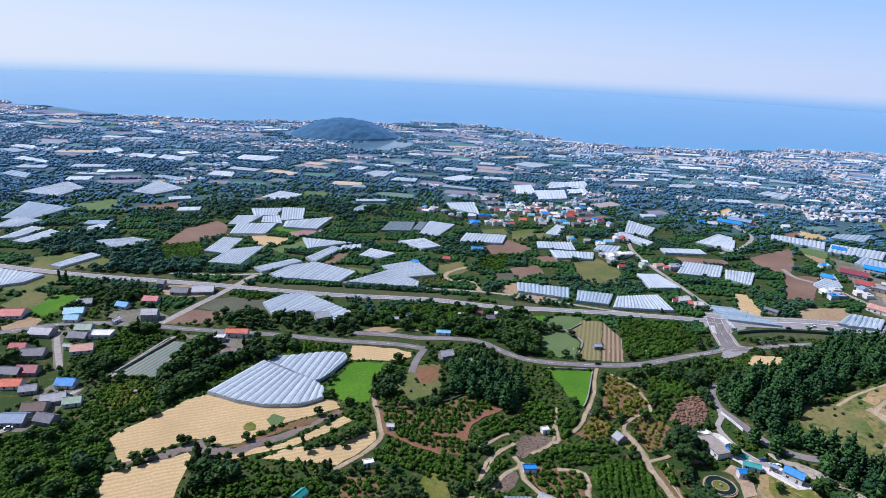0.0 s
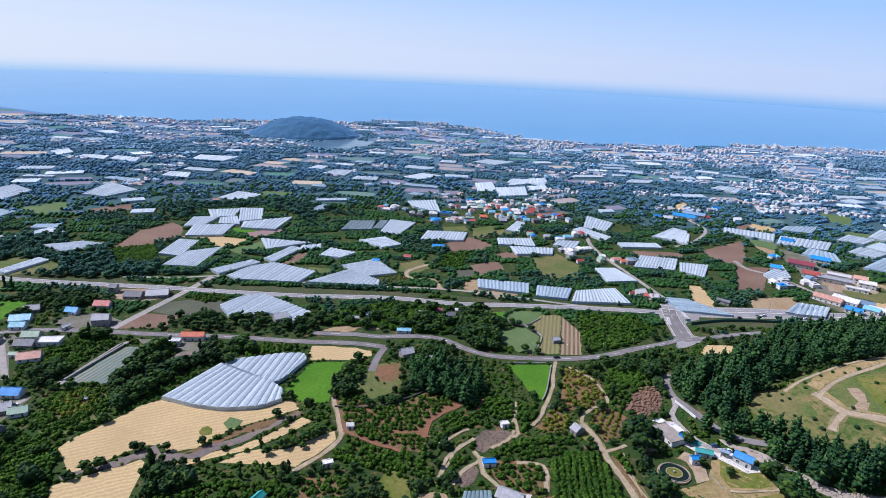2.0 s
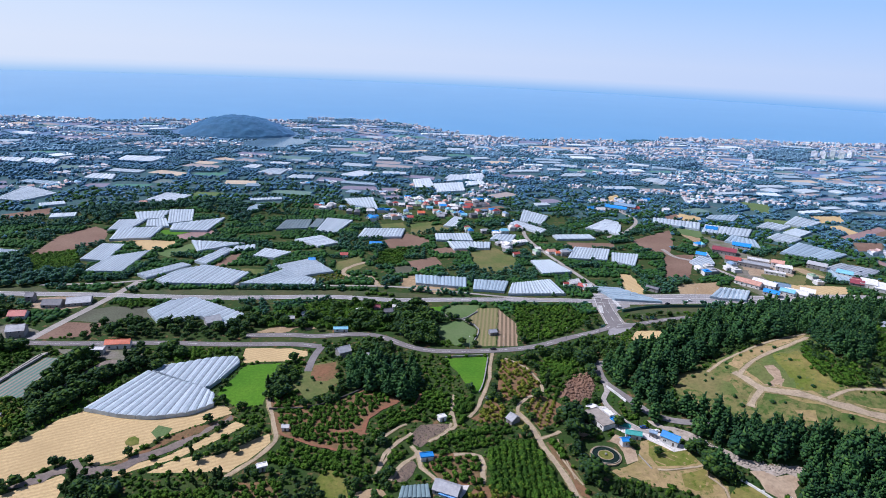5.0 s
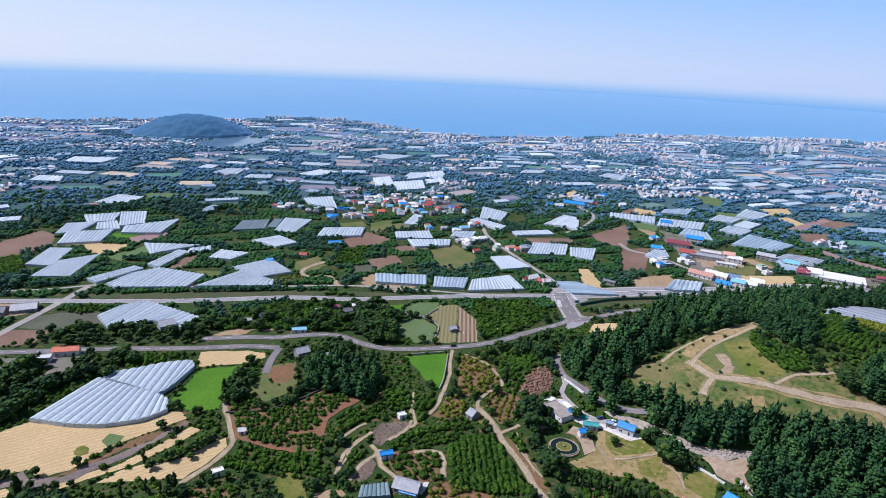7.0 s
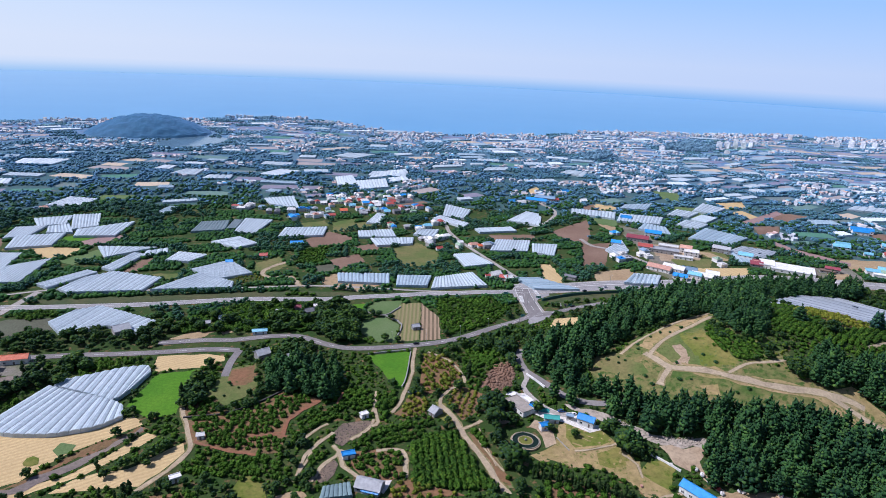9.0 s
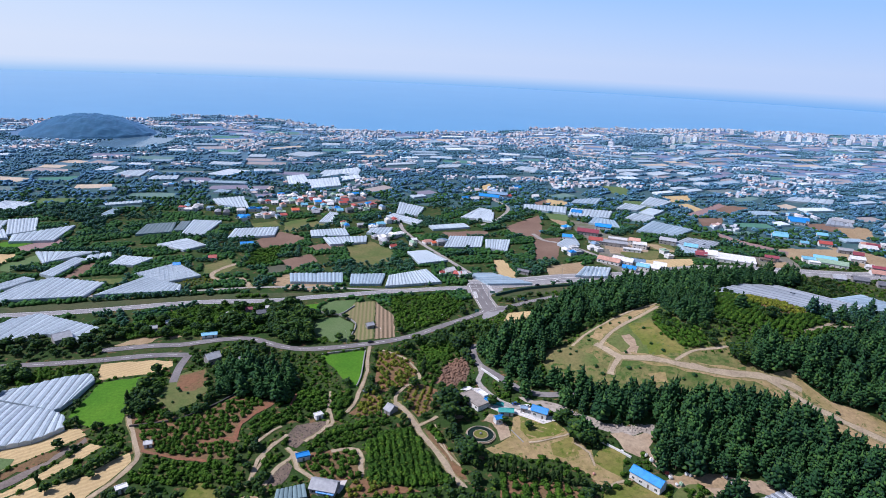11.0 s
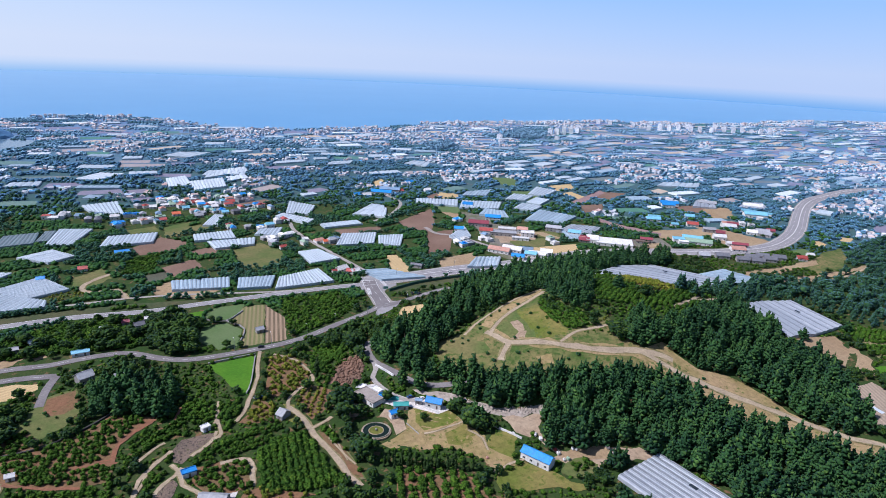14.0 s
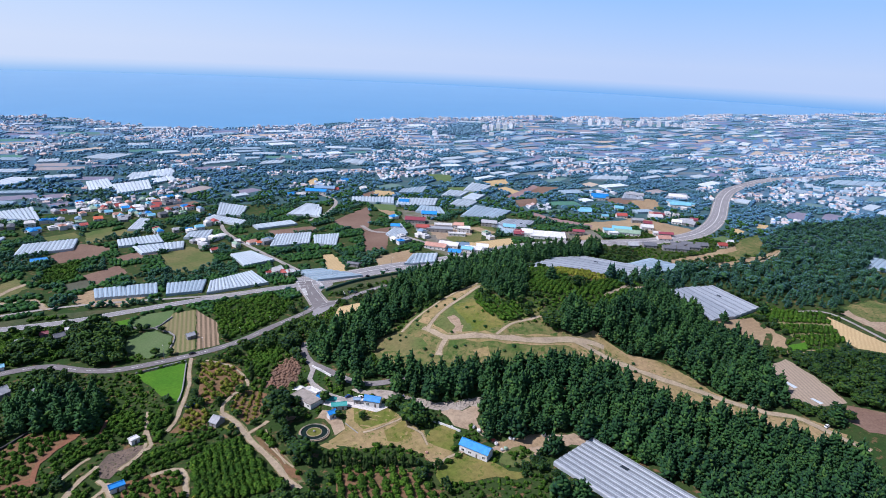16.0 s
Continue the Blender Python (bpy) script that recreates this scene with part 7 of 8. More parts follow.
house(457.6, 619.5, 21.8, 10.9, 6.0, -36, "blue", "white", "gable")
house(468.1, 699.2, 15.8, 11.1, 3.2, -36, "blue", "white", "gable")
house(381.9, 799.8, 33.4, 11.7, 6.0, -36, "blue", "white", "gable")
house(401.0, 812.9, 34.1, 10.2, 6.0, -36, "steel", "white", "gable")
house(577.2, 474.6, 15.4, 6.1, 5.0, -41, "maroon", "white", "gable")
house(500.9, 551.2, 21.0, 8.4, 6.0, -46, "grey", "white", "gable")
house(512.2, 526.0, 16.5, 8.3, 6.0, -46, "cyan", "white", "gable")
house(457.7, 555.9, 13.6, 8.1, 7.0, -36, "pink", "white", "gable")
house(416.6, 571.9, 17.4, 8.7, 5.0, -36, "red", "white", "gable")
house(390.0, 589.8, 12.1, 7.2, 5.0, -36, "blue", "white", "gable")
house(675.5, 450.8, 16.6, 8.3, 5.0, -36, "white", "white", "gable")
house(692.5, 479.2, 17.2, 6.9, 5.0, -36, "grey", "white", "gable")
house(695.6, 507.8, 16.0, 9.6, 4.0, -36, "red", "white", "gable")
house(613.9, 399.3, 16.4, 8.2, 4.0, -36, "slate", "white", "gable")
house(751.2, 597.3, 21.3, 8.5, 5.0, -36, "blue", "white", "gable")
house(738.5, 485.1, 19.6, 13.7, 3.2, -36, "white", "white", "gable")
house(656.7, 411.5, 17.3, 12.1, 3.2, -36, "pink", "white", "gable")
house(667.1, 547.7, 20.8, 8.3, 3.2, -36, "cyan", "white", "gable")
house(695.4, 359.8, 11.6, 8.1, 3.2, -36, "red", "white", "gable")
house(597.7, 410.1, 13.5, 9.5, 3.2, -36, "grey", "white", "gable")
house(507.5, 503.9, 13.4, 9.4, 3.2, -36, "maroon", "white", "gable")
house(221.2, 501.2, 8.1, 5.7, 3.2, -36, "red", "white", "gable")
house(285.6, 492.6, 12.6, 3.8, 4.0, -46, "slate", "white", "gable")

house(432.2, 558.2, 34, 12, 6, -36, "grey", "white", "flat")
house(446.3, 571.8, 24, 10, 5, -36, "white", "white", "flat")
house(457.1, 544.9, 17, 13, 6, -36, "white", "white", "flat")
house(439.8, 534.7, 22, 7, 4, -36, "white", "white", "flat")
house(390.8, 505.3, 26, 10, 5, -52, "pink", "white", "gable")
house(406.2, 502.8, 24, 11, 5, -52, "white", "white", "gable")
house(417.5, 493.4, 16, 8, 4.5, -40, "steel", "white", "gable")
house(413.7, 480.1, 14, 7, 4.5, -45, "cyan", "white", "gable")
house(396.9, 479.4, 15, 7, 4, -45, "blue", "white", "gable")
house(421.6, 478.6, 22, 10, 4.5, -40, "white", "white", "gable")
house(433.8, 479.5, 14, 9, 4.5, -40, "white", "white", "gable")
house(534.8, 483.3, 46, 26, 4.5, -41, "white", "white", "flat")
house(519.5, 502.5, 16, 22, 4.5, -41, "white", "white", "flat")
house(508.1, 507.5, 7, 5, 4, -30, "pink", "white", "gable")
house(617.7, 462.4, 15, 12, 5, -40, "cyan", "white", "flat")
house(633.8, 447.6, 34, 14, 5, -46, "green", "white", "gable")
house(639.5, 460.8, 26, 10, 5, -46, "cyan", "white", "gable")
house(613.1, 451.5, 12, 7, 5, -40, "white", "white", "flat")
house(841.8, 517.8, 46, 13, 7, -62, "cyan", "white", "flat")
house(820.8, 497.7, 9, 6, 4, -62, "white", "white", "flat")
house(761.0, 482.3, 8, 8, 6, -40, "white", "white", "flat")
house(767.1, 473.4, 8, 8, 6, -40, "white", "white", "flat")
house(748.5, 487.5, 16, 8, 4, -40, "maroon", "white", "gable")
house(746.4, 442.8, 26, 11, 5, -70, "grey", "white", "gable")
house(739.0, 451.8, 14, 8, 4, -50, "white", "white", "gable")
house(770.3, 447.4, 11, 7, 4, -50, "maroon", "white", "gable")
house(695.1, 464.7, 12, 8, 4, -45, "maroon", "white", "gable")
house(672.5, 420.4, 20, 6, 4, -40, "maroon", "white", "gable")
house(665.4, 428.6, 9, 6, 4, -40, "white", "white", "gable")
house(642.3, 383.4, 15, 9, 4, -40, "slate", "white", "gable")
house(657.1, 381.3, 15, 9, 4, -40, "slate", "white", "gable")
house(625.3, 382.1, 15, 9, 4, -40, "slate", "white", "gable")
house(655.3, 370.8, 15, 9, 4, -40, "slate", "white", "gable")
house(670.9, 370.5, 15, 9, 4, -40, "slate", "white", "gable")
house(637.0, 372.4, 15, 9, 4, -40, "slate", "white", "gable")
house(695.3, 359.5, 10, 7, 4, -30, "red", "white", "gable")
house(717.7, 363.4, 8, 6, 3.5, -30, "white", "white", "gable")
house(762.7, 606.3, 30, 12, 6, -40, "blue", "white", "gable")
house(673.2, 552.2, 17, 11, 4, -36, "cyan", "white", "gable")
house(828.9, 510.7, 34, 14, 7, -40, "cyan", "white", "gable")
house(764.8, 485.2, 7, 7, 6, -40, "white", "white", "flat")
house(768.6, 473.6, 7, 7, 6, -40, "white", "white", "flat")
house(746.3, 492.2, 18, 9, 4, -40, "pink", "white", "gable")
house(752.9, 447.2, 18, 10, 5, -40, "grey", "white", "gable")
house(828.7, 591.5, 30, 12, 4.5, -50, "grey", "white", "gable")
house(886.1, 555.0, 30, 16, 4, -46, "white", "white", "gable")
house(510.3, 508.2, 9, 8, 5, -41, "maroon", "white", "flat")
house(570.3, 474.0, 16, 8, 3, -41, "brown", "white", "flat")
house(670.7, 514.9, 10, 6, 4, -40, "cyan", "white", "gable")
house(727.5, 539.0, 14, 9, 4, -40, "cyan", "white", "gable")
house(833.1, 599.7, 10, 10, 4, -40, "white", "white", "flat")

house(152.4, 287.8, 19, 9, 3.6, -72, "concrete", "white", "flat")
house(56.6, 238.3, 14, 8.5, 3.4, -30, "grey", "white", "gable")
house(56.6, 235.1, 9, 3.6, 2.2, -30, "blue", "white", "gable")

# single trees
single_tree("broad", -147.3, 256.7, 6.0)
single_tree("broad", -141.8, 259.3, 6.0)
single_tree("cypress", -117.3, 257.7, 13.0)
single_tree("cypress", -68.6, 275.5, 9.0)
single_tree("broad", -157.9, 296.9, 6.0)
single_tree("broad", -64.9, 271.0, 5.0)
single_tree("broad", -46.7, 276.3, 4.0)
single_tree("cypress", -38.4, 335.5, 12.0)
single_tree("broad", -32.2, 353.7, 9.0)
single_tree("broad", -26.5, 373.5, 7.0)
single_tree("broad", -110.5, 364.9, 8.0)
single_tree("cypress", -132.6, 377.2, 12.0)
single_tree("cypress", -324.2, 484.0, 12.0)
single_tree("cypress", -317.4, 482.3, 12.0)
single_tree("broad", 114.2, 295.5, 5.0)
single_tree("cypress", 133.2, 328.0, 14.0)
single_tree("broad", 123.9, 317.5, 7.0)
single_tree("broad", -216.4, 396.3, 9.0)
single_tree("broad", -208.7, 395.3, 9.0)
single_tree("cypress", -214.1, 396.5, 13.0)
single_tree("broad", -186.0, 393.3, 6.0)
single_tree("broad", 90.1, 392.3, 6.0)
single_tree("broad", 99.5, 389.0, 5.0)
single_tree("pine", 412.4, 111.2, 12.0)
single_tree("broad", 190.4, 237.9, 9.0)
single_tree("broad", 171.2, 255.1, 5.0)
single_tree("broad", 160.7, 281.0, 7.0)
single_tree("broad", 161.2, 263.1, 5.0)
single_tree("pine", 223.4, 152.1, 13.0)
single_tree("pine", 231.3, 145.0, 12.0)
single_tree("pine", 483.2, 228.0, 10.0)
single_tree("pine", 541.3, 226.1, 10.0)
single_tree("pine", 366.7, 309.8, 12.0)
single_tree("pine", 440.9, 300.2, 12.0)
single_tree("pine", 465.6, 306.1, 12.0)

# cars
car(284.1, 460.6, 5, "black")
car(308.2, 466.7, 5, "white")
car(342.5, 462.0, 5, "white")
car(240.5, 431.7, 80, "grey")
car(245.2, 430.6, 80, "white")
car(249.8, 429.4, 80, "black")
car(254.0, 424.4, 10, "black")
car(230.8, 410.8, 20, "black")
car(-218.9, 286.1, 30, "white")
car(-225.3, 277.6, 30, "white")
car(-214.1, 311.4, 40, "white")
car(111.2, 382.8, 0, "black")
car(95.3, 318.5, 30, "blue")
car(93.9, 319.6, 30, "grey")
car(253.3, 182.1, -20, "white")
car(403.3, 111.9, 0, "white")
car(173.8, 276.6, -10, "blue")
car(178.6, 271.8, 10, "white")

# ---- round pond and farmyard ----
def ring_mesh(bm, r0, r1, z0, z1, n=40):
    a = [[bm.verts.new((r * math.cos(6.2832 * k / n), r * math.sin(6.2832 * k / n), z)) for k in range(n)] for r, z in ((r0, z0), (r0, z1), (r1, z1), (r1, z0))]
    for i in range(4):
        for k in range(n):
            j = (k + 1) % n
            bm.faces.new((a[i][k], a[i][j], a[(i + 1) % 4][j], a[(i + 1) % 4][k]))
    bmesh.ops.recalc_face_normals(bm, faces=bm.faces[:])


def round_pond(x, y, r):
    ob = tagged(new("round_pond"), "round stone-rimmed pond with a grassy island", "pond")
    ob.location = (x, y, float(relief(x, y)) + 0.6)
    bm = bmesh.new()
    ring_mesh(bm, r, r * 1.1, -1.2, 0.32)
    part("paving", bm, M["yard"], ob, "pale dirt ring path")
    bm = bmesh.new()
    ring_mesh(bm, r * 0.95, r, 0.0, 0.8)
    part("rim", bm, M["gravel"], ob, "pale stone rim")
    bm = bmesh.new()
    bmesh.ops.create_circle(bm, cap_ends=True, segments=40, radius=r * 0.95, matrix=Matrix.Translation((0, 0, 0.35)))
    part("pond_water", bm, plain("pond_water", (0.010, 0.022, 0.012), 0.25, 0, 0.2), ob, "dark green still water")
    bm = bmesh.new()
    ring_mesh(bm, r * 0.50, r * 0.56, 0.0, 0.6)
    part("inner_rim", bm, M["yard"], ob)
    bm = bmesh.new()
    bmesh.ops.create_circle(bm, cap_ends=True, segments=32, radius=r * 0.51, matrix=Matrix.Translation((0, 0, 0.52)))
    part("island", bm, M["lawn"], ob, "grass island")
    bm = bmesh.new()
    bmesh.ops.create_icosphere(bm, subdivisions=2, radius=0.7, matrix=Matrix.Translation((0, 0, 1.1)))
    part("boulder", bm, M["wall_stone"], ob)
    take([(x + 2.0 * r * math.cos(a * 0.4488), y + 2.0 * r * math.sin(a * 0.4488)) for a in range(14)])


round_pond(144.3, 258.4, 7.5)


def long_wall(name, pts, h, thick, mat, label, cat="wall"):
    """A low wall or side barrier that follows a line."""
    line = smooth_line(pts)
    d = np.gradient(line, axis=0)
    d /= np.hypot(d[:, :1], d[:, 1:])
    nrm = np.stack([-d[:, 1], d[:, 0]], 1) * thick / 2
    v, f = [], []
    for i, (p, n) in enumerate(zip(line, nrm)):
        z = float(relief(*p))
        v += [(*(p + n), z), (*(p + n), z + h), (*(p - n), z + h), (*(p - n), z)]
        if i:
            for k in range(3):
                f.append((4 * i - 4 + k, 4 * i - 3 + k, 4 * i + 1 + k, 4 * i + k))
    f += [(0, 1, 2, 3), tuple(len(v) - k for k in (1, 2, 3, 4))]
    return tagged(poly_obj(name, v, f, mat), label, cat)


long_wall("field_wall", [(-35.5, 316), (-24, 315.3), (-12, 316.3), (0.2, 322.1), (10.4, 328.6), (18.8, 335.8)], 1.1, 0.8, M["wall_dark"], "dark dry-stone terrace wall between the orchards")
long_wall("parapet", [(169.9, 320.7), (172.1, 312.8), (174.5, 302.2)], 1.5, 0.5, M["wall_white"], "pale concrete bridge parapet")
long_wall("field_wall", [(173.8, 268.4), (178, 262.3), (181.6, 256.6)], 0.9, 0.5, M["wall_white"], "low white retaining wall")
long_wall("field_wall", [(161.9, 257), (164, 245.6)], 0.5, 0.4, M["wall_stone"], "low stone edging on the lawn")
long_wall("field_wall", [(-203, 339), (-195.9, 362.3), (-188.7, 390.2)], 1, 0.5, M["wall_dark"], "dark dry-stone wall beside the net field")
# one wall for the green guard and the embankment's shade below it
long_wall("barrier", [(236, 445.7), (264.2, 453), (292.1, 454.1), (317.9, 451.8)], 2.4, 0.5, M["barrier"], "dark green guard wall and shaded embankment side along the highway")
long_wall("field_wall", [(202.7, 232.8), (207.7, 224.4), (211.8, 216.7)], 1.2, 0.6, M["wall_white"], "long low white wall by the farm lane")
long_wall("field_wall", [(-201.4, 339.9), (-186.8, 388.6)], 1.4, 1.2, M["wall_stone"], "dark basalt wall beside the crop rows")
long_wall("field_wall", [(97.8, 436.1), (107.2, 417.5), (98.3, 393.1)], 1, 0.7, M["wall_stone"], "basalt dry-stone field wall")
long_wall("field_wall", [(84.9, 443.9), (97.8, 436.1), (112.9, 450.4)], 1, 0.7, M["wall_stone"], "basalt dry-stone field wall")
long_wall("field_wall", [(104.7, 371.1), (94.7, 338), (89.6, 326.6)], 1.2, 0.7, M["wall_stone"], "grey stone wall beside the track")
long_wall("field_wall", [(75.3, 373.6), (105.6, 375)], 1, 0.6, M["wall_stone"], "low stone wall by the road")


# ---- clutter round the farm buildings ----
def water_tank(x, y, size, colour):
    """A rounded plastic tank or sack with a lid."""
    ob = tagged(new("storage_tank"), f"{colour} plastic storage tank beside the farm buildings", "tank", "tanks and sacks in the farmyard")
    ob.matrix_world = pose(x, y, float(relief(x, y)) + 0.12, 0, 0, rng.uniform(0, 90))
    bm = bmesh.new()
    box(bm, -size / 2, size / 2, -size * 0.42, size * 0.42, 0, size * 0.85)
    bmesh.ops.bevel(bm, geom=bm.edges[:], offset=size * 0.16, segments=2, affect="EDGES")
    part("body", bm, ROOF[colour], ob)
    bm = bmesh.new()
    bmesh.ops.create_cone(bm, cap_ends=True, segments=12, radius1=size * 0.16, radius2=size * 0.14, depth=0.12, matrix=Matrix.Translation((0, 0, size * 0.85 + 0.05)))
    part("lid", bm, M["door"], ob, "dark lid")


for x, y, size, colour in ((219.8, 215.4, 2, "white"), (220.4, 211.5, 2.2, "white"), (221.2, 207.5, 2, "white"), (221.7, 204.2, 1.8, "white"), (222.8, 202, 2, "red"), (222.5, 198.7, 2, "white"), (224.7, 193.4, 2, "green"), (222.4, 193.8, 1.6, "white"), (231.9, 198.2, 1.8, "white"), (233.3, 197, 1.6, "white"), (237.8, 197.9, 2.4, "white"), (249.9, 191.1, 2.4, "white"), (249.6, 186.2, 1.6, "grey"), (187, 212.6, 1.4, "pink"), (209.9, 222, 1.4, "white")):
    water_tank(x, y, size, colour)


def tarpaulin(x, y, w, d, h, rot, colour):
    """A sheet thrown over a heap: high in the middle, creased, trailing at the hem."""
    ob = tagged(new("tarpaulin"), f"{colour} tarpaulin thrown over a heap in the yard", "tarpaulin", "tarpaulins in the farmyard")
    ob.matrix_world = pose(x, y, float(relief(x, y)) + 0.1, 0, 0, rot)
    n = 12
    v = []
    for i in range(n + 1):
        for j in range(n + 1):
            u, q = 2 * i / n - 1, 2 * j / n - 1
            hump = max(0.0, 1 - abs(u) ** 3) * max(0.0, 1 - abs(q) ** 3)
            v.append((u * w / 2 * (1 + 0.06 * math.sin(5 * q)), q * d / 2 * (1 + 0.08 * math.sin(4 * u)), h * hump * (0.75 + 0.25 * math.sin(3 * u + 2 * q)) + 0.08 * math.sin(9 * u + 7 * q) + 0.1))
    f = [(i * (n + 1) + j, (i + 1) * (n + 1) + j, (i + 1) * (n + 1) + j + 1, i * (n + 1) + j + 1) for i in range(n) for j in range(n)]
    poly_obj("sheet", v, f, ROOF[colour], ob, smooth=True)


for x, y, w, d, h, rot, colour in ((143.6, 293.7, 9, 4.5, 2, 20, "blue"), (138.7, 287, 8, 2.5, 1.6, 60, "blue"), (163.9, 282.1, 11, 4, 1.6, -30, "teal"), (158.8, 264.8, 3, 2.5, 1.2, 0, "white"), (154, 302.2, 8, 4, 2, -40, "white")):
    tarpaulin(x, y, w, d, h, rot, colour)

# ---- crossings and signs at the junction ----
def crosswalk(x0, y0, x1, y1, long=3.2):
    """White bars across a road, from one kerb to the other."""
    ob = tagged(new("crosswalk"), "white striped pedestrian crossing painted on asphalt", "road marking", kind="structure")
    span = math.hypot(x1 - x0, y1 - y0)
    rot = math.degrees(math.atan2(y1 - y0, x1 - x0))
    ob.matrix_world = pose(x0, y0, 0.68, 0, 0, rot)
    for k in range(int(span / 1.0)):
        bm = bmesh.new()
        box(bm, k + 0.2, k + 0.75, -long / 2, long / 2, 0, 0.02)
        part("bar", bm, M["paint"], ob)


crosswalk(239, 470.8, 237.6, 455.2)
crosswalk(221.5, 459.2, 217.2, 443.4)
crosswalk(222, 423.9, 228.4, 425.2)
crosswalk(207.6, 408.4, 208.7, 399.9)


def direction_sign(x, y, rot):
    """A green overhead direction sign on a bent steel mast."""
    ob = tagged(new("road_sign"), "green direction sign on a grey steel mast", "road sign", "signs at the junction")
    ob.matrix_world = pose(x, y, float(relief(x, y)) + 0.3, 0, 0, rot)
    bm = bmesh.new()
    bmesh.ops.create_cone(bm, cap_ends=True, segments=10, radius1=0.16, radius2=0.11, depth=6.4, matrix=Matrix.Translation((0, 0, 3.2)))
    part("mast", bm, M["steel_pipe"], ob)
    bm = bmesh.new()
    box(bm, 0, 5.2, -0.08, 0.08, 6.1, 6.26)
    part("arm", bm, M["steel_pipe"], ob)
    bm = bmesh.new()
    box(bm, 1.2, 5.2, -0.2, -0.1, 4.9, 7.1)
    board = part("board", bm, SIGN_GREEN, ob, "green sign board")
    for a, b, z in ((1.6, 3.0, 6.4), (3.4, 4.8, 6.4), (1.6, 2.6, 5.5), (3.4, 4.5, 5.5)):
        bm = bmesh.new()
        box(bm, a, b, -0.23, -0.205, z, z + 0.3)
        part("text_bar", bm, M["paint"], board)


SIGN_GREEN = plain("sign_green", (0.01, 0.22, 0.15), 0.4, 0, 0.05)
for x, y, rot in ((227, 441.3, -10), (197.6, 402.2, 20), (202.2, 453.4, 0), (242.3, 413.1, 15)):
    direction_sign(x, y, rot)


# ---- lamp posts along the roads ----
def lamp_post(x, y, rot):
    """A tapered steel post with one curved arm and a flat lantern."""
    if not LAMP:
        ob = tagged(new("street_lamp"), "slim grey steel street lamp beside the road", "street lamp", "street lamps along the roads")
        bm = bmesh.new()
        bmesh.ops.create_cone(bm, cap_ends=True, segments=8, radius1=0.12, radius2=0.07, depth=8.0, matrix=Matrix.Translation((0, 0, 4.0)))
        part("post", bm, M["steel_pipe"], ob)
        bm = bmesh.new()
        for k in range(4):
            a, b = radians(22 * k), radians(22 * (k + 1))
            p, q = Vector((1.6 * (1 - math.cos(a)), 0, 8 + 0.9 * math.sin(a))), Vector((1.6 * (1 - math.cos(b)), 0, 8 + 0.9 * math.sin(b)))
            bmesh.ops.create_cone(bm, cap_ends=True, segments=6, radius1=0.05, radius2=0.05, depth=(q - p).length, matrix=Matrix.Translation((p + q) / 2) @ (q - p).to_track_quat("Z", "Y").to_matrix().to_4x4())
        part("arm", bm, M["steel_pipe"], ob)
        bm = bmesh.new()
        box(bm, 1.4, 2.3, -0.16, 0.16, 8.8, 8.95)
        part("lantern", bm, M["wall_white"], ob)
        LAMP.append(ob)
    else:
        ob = copy_thing(LAMP[0], Matrix.Identity(4))
    ob.matrix_basis = pose(x, y, float(relief(x, y)) + 0.3, 0, 0, rot)


LAMP = []
for x, y, rot in ((255.9, 474.8, -80), (284.5, 476.5, -80), (318.6, 476.5, -80), (348.8, 478.3, -80), (219.7, 439.6, 0), (234.9, 407.8, 80), (170.1, 396.7, 90), (145.4, 388.1, 90), (118.9, 384.5, 90), (94.2, 385.4, 90), (215.5, 482.3, -90), (182.8, 479.6, -90)):
    lamp_post(x, y, rot)

# ---- far hill and reservoir ----
def far_hill(x, y, rx, ry, h):
    """A wooded cone whose closed canopy is one rough surface."""
    ob = tagged(new("wooded_hill"), "low cone hill covered in dark woodland by a reservoir", "hill", kind="structure")
    ob.location = (x, y, 0)

    def height(u, w):
        t = min(1.0, math.hypot(u / rx, w / ry))
        return h * (1 - t ** 2.3) ** 1.2

    v, f, nr, na = [], [], 70, 220
    for i in range(nr + 1):
        t = i / nr
        for k in range(na):
            a = 6.2832 * k / na
            u, w = rx * t * math.cos(a), ry * t * math.sin(a)
            rough = 2.6 * noise.noise(Vector((u / 14, w / 14, 1.7))) + 1.0 * noise.noise(Vector((u / 4, w / 4, 4.1)))
            v.append((u, w, height(u, w) + (1.5 + rough if t < 0.97 else -0.8)))
            if i:
                j = (k + 1) % na
                f.append(((i - 1) * na + k, i * na + k, i * na + j, (i - 1) * na + j))
    # the canopy colour is blued for haze
    poly_obj("canopy", v, f, M["haze_hill_leaves"], ob, smooth=True)
    take([(x + rx * math.cos(q * 0.4488), y + ry * math.sin(q * 0.4488)) for q in range(14)], 10)


far_hill(-252.4, 1506.2, 134.0, 95.0, 39.8)
lake = plain("reservoir_water", (0.10, 0.17, 0.22), 0.12, 0, 0.1)
pts = [(-223.4, 1343.8), (-197.8, 1407.6), (-138.1, 1458.8), (-76.4, 1432.3), (-85.6, 1373.9), (-123.7, 1310.2), (-168.9, 1287.1), (-195, 1302.7)]
tagged(drape("reservoir", ragged(pts, 12, 3), lake, 0.6), "pale grey-blue reservoir below the hill", "reservoir", kind="structure")
take(pts)
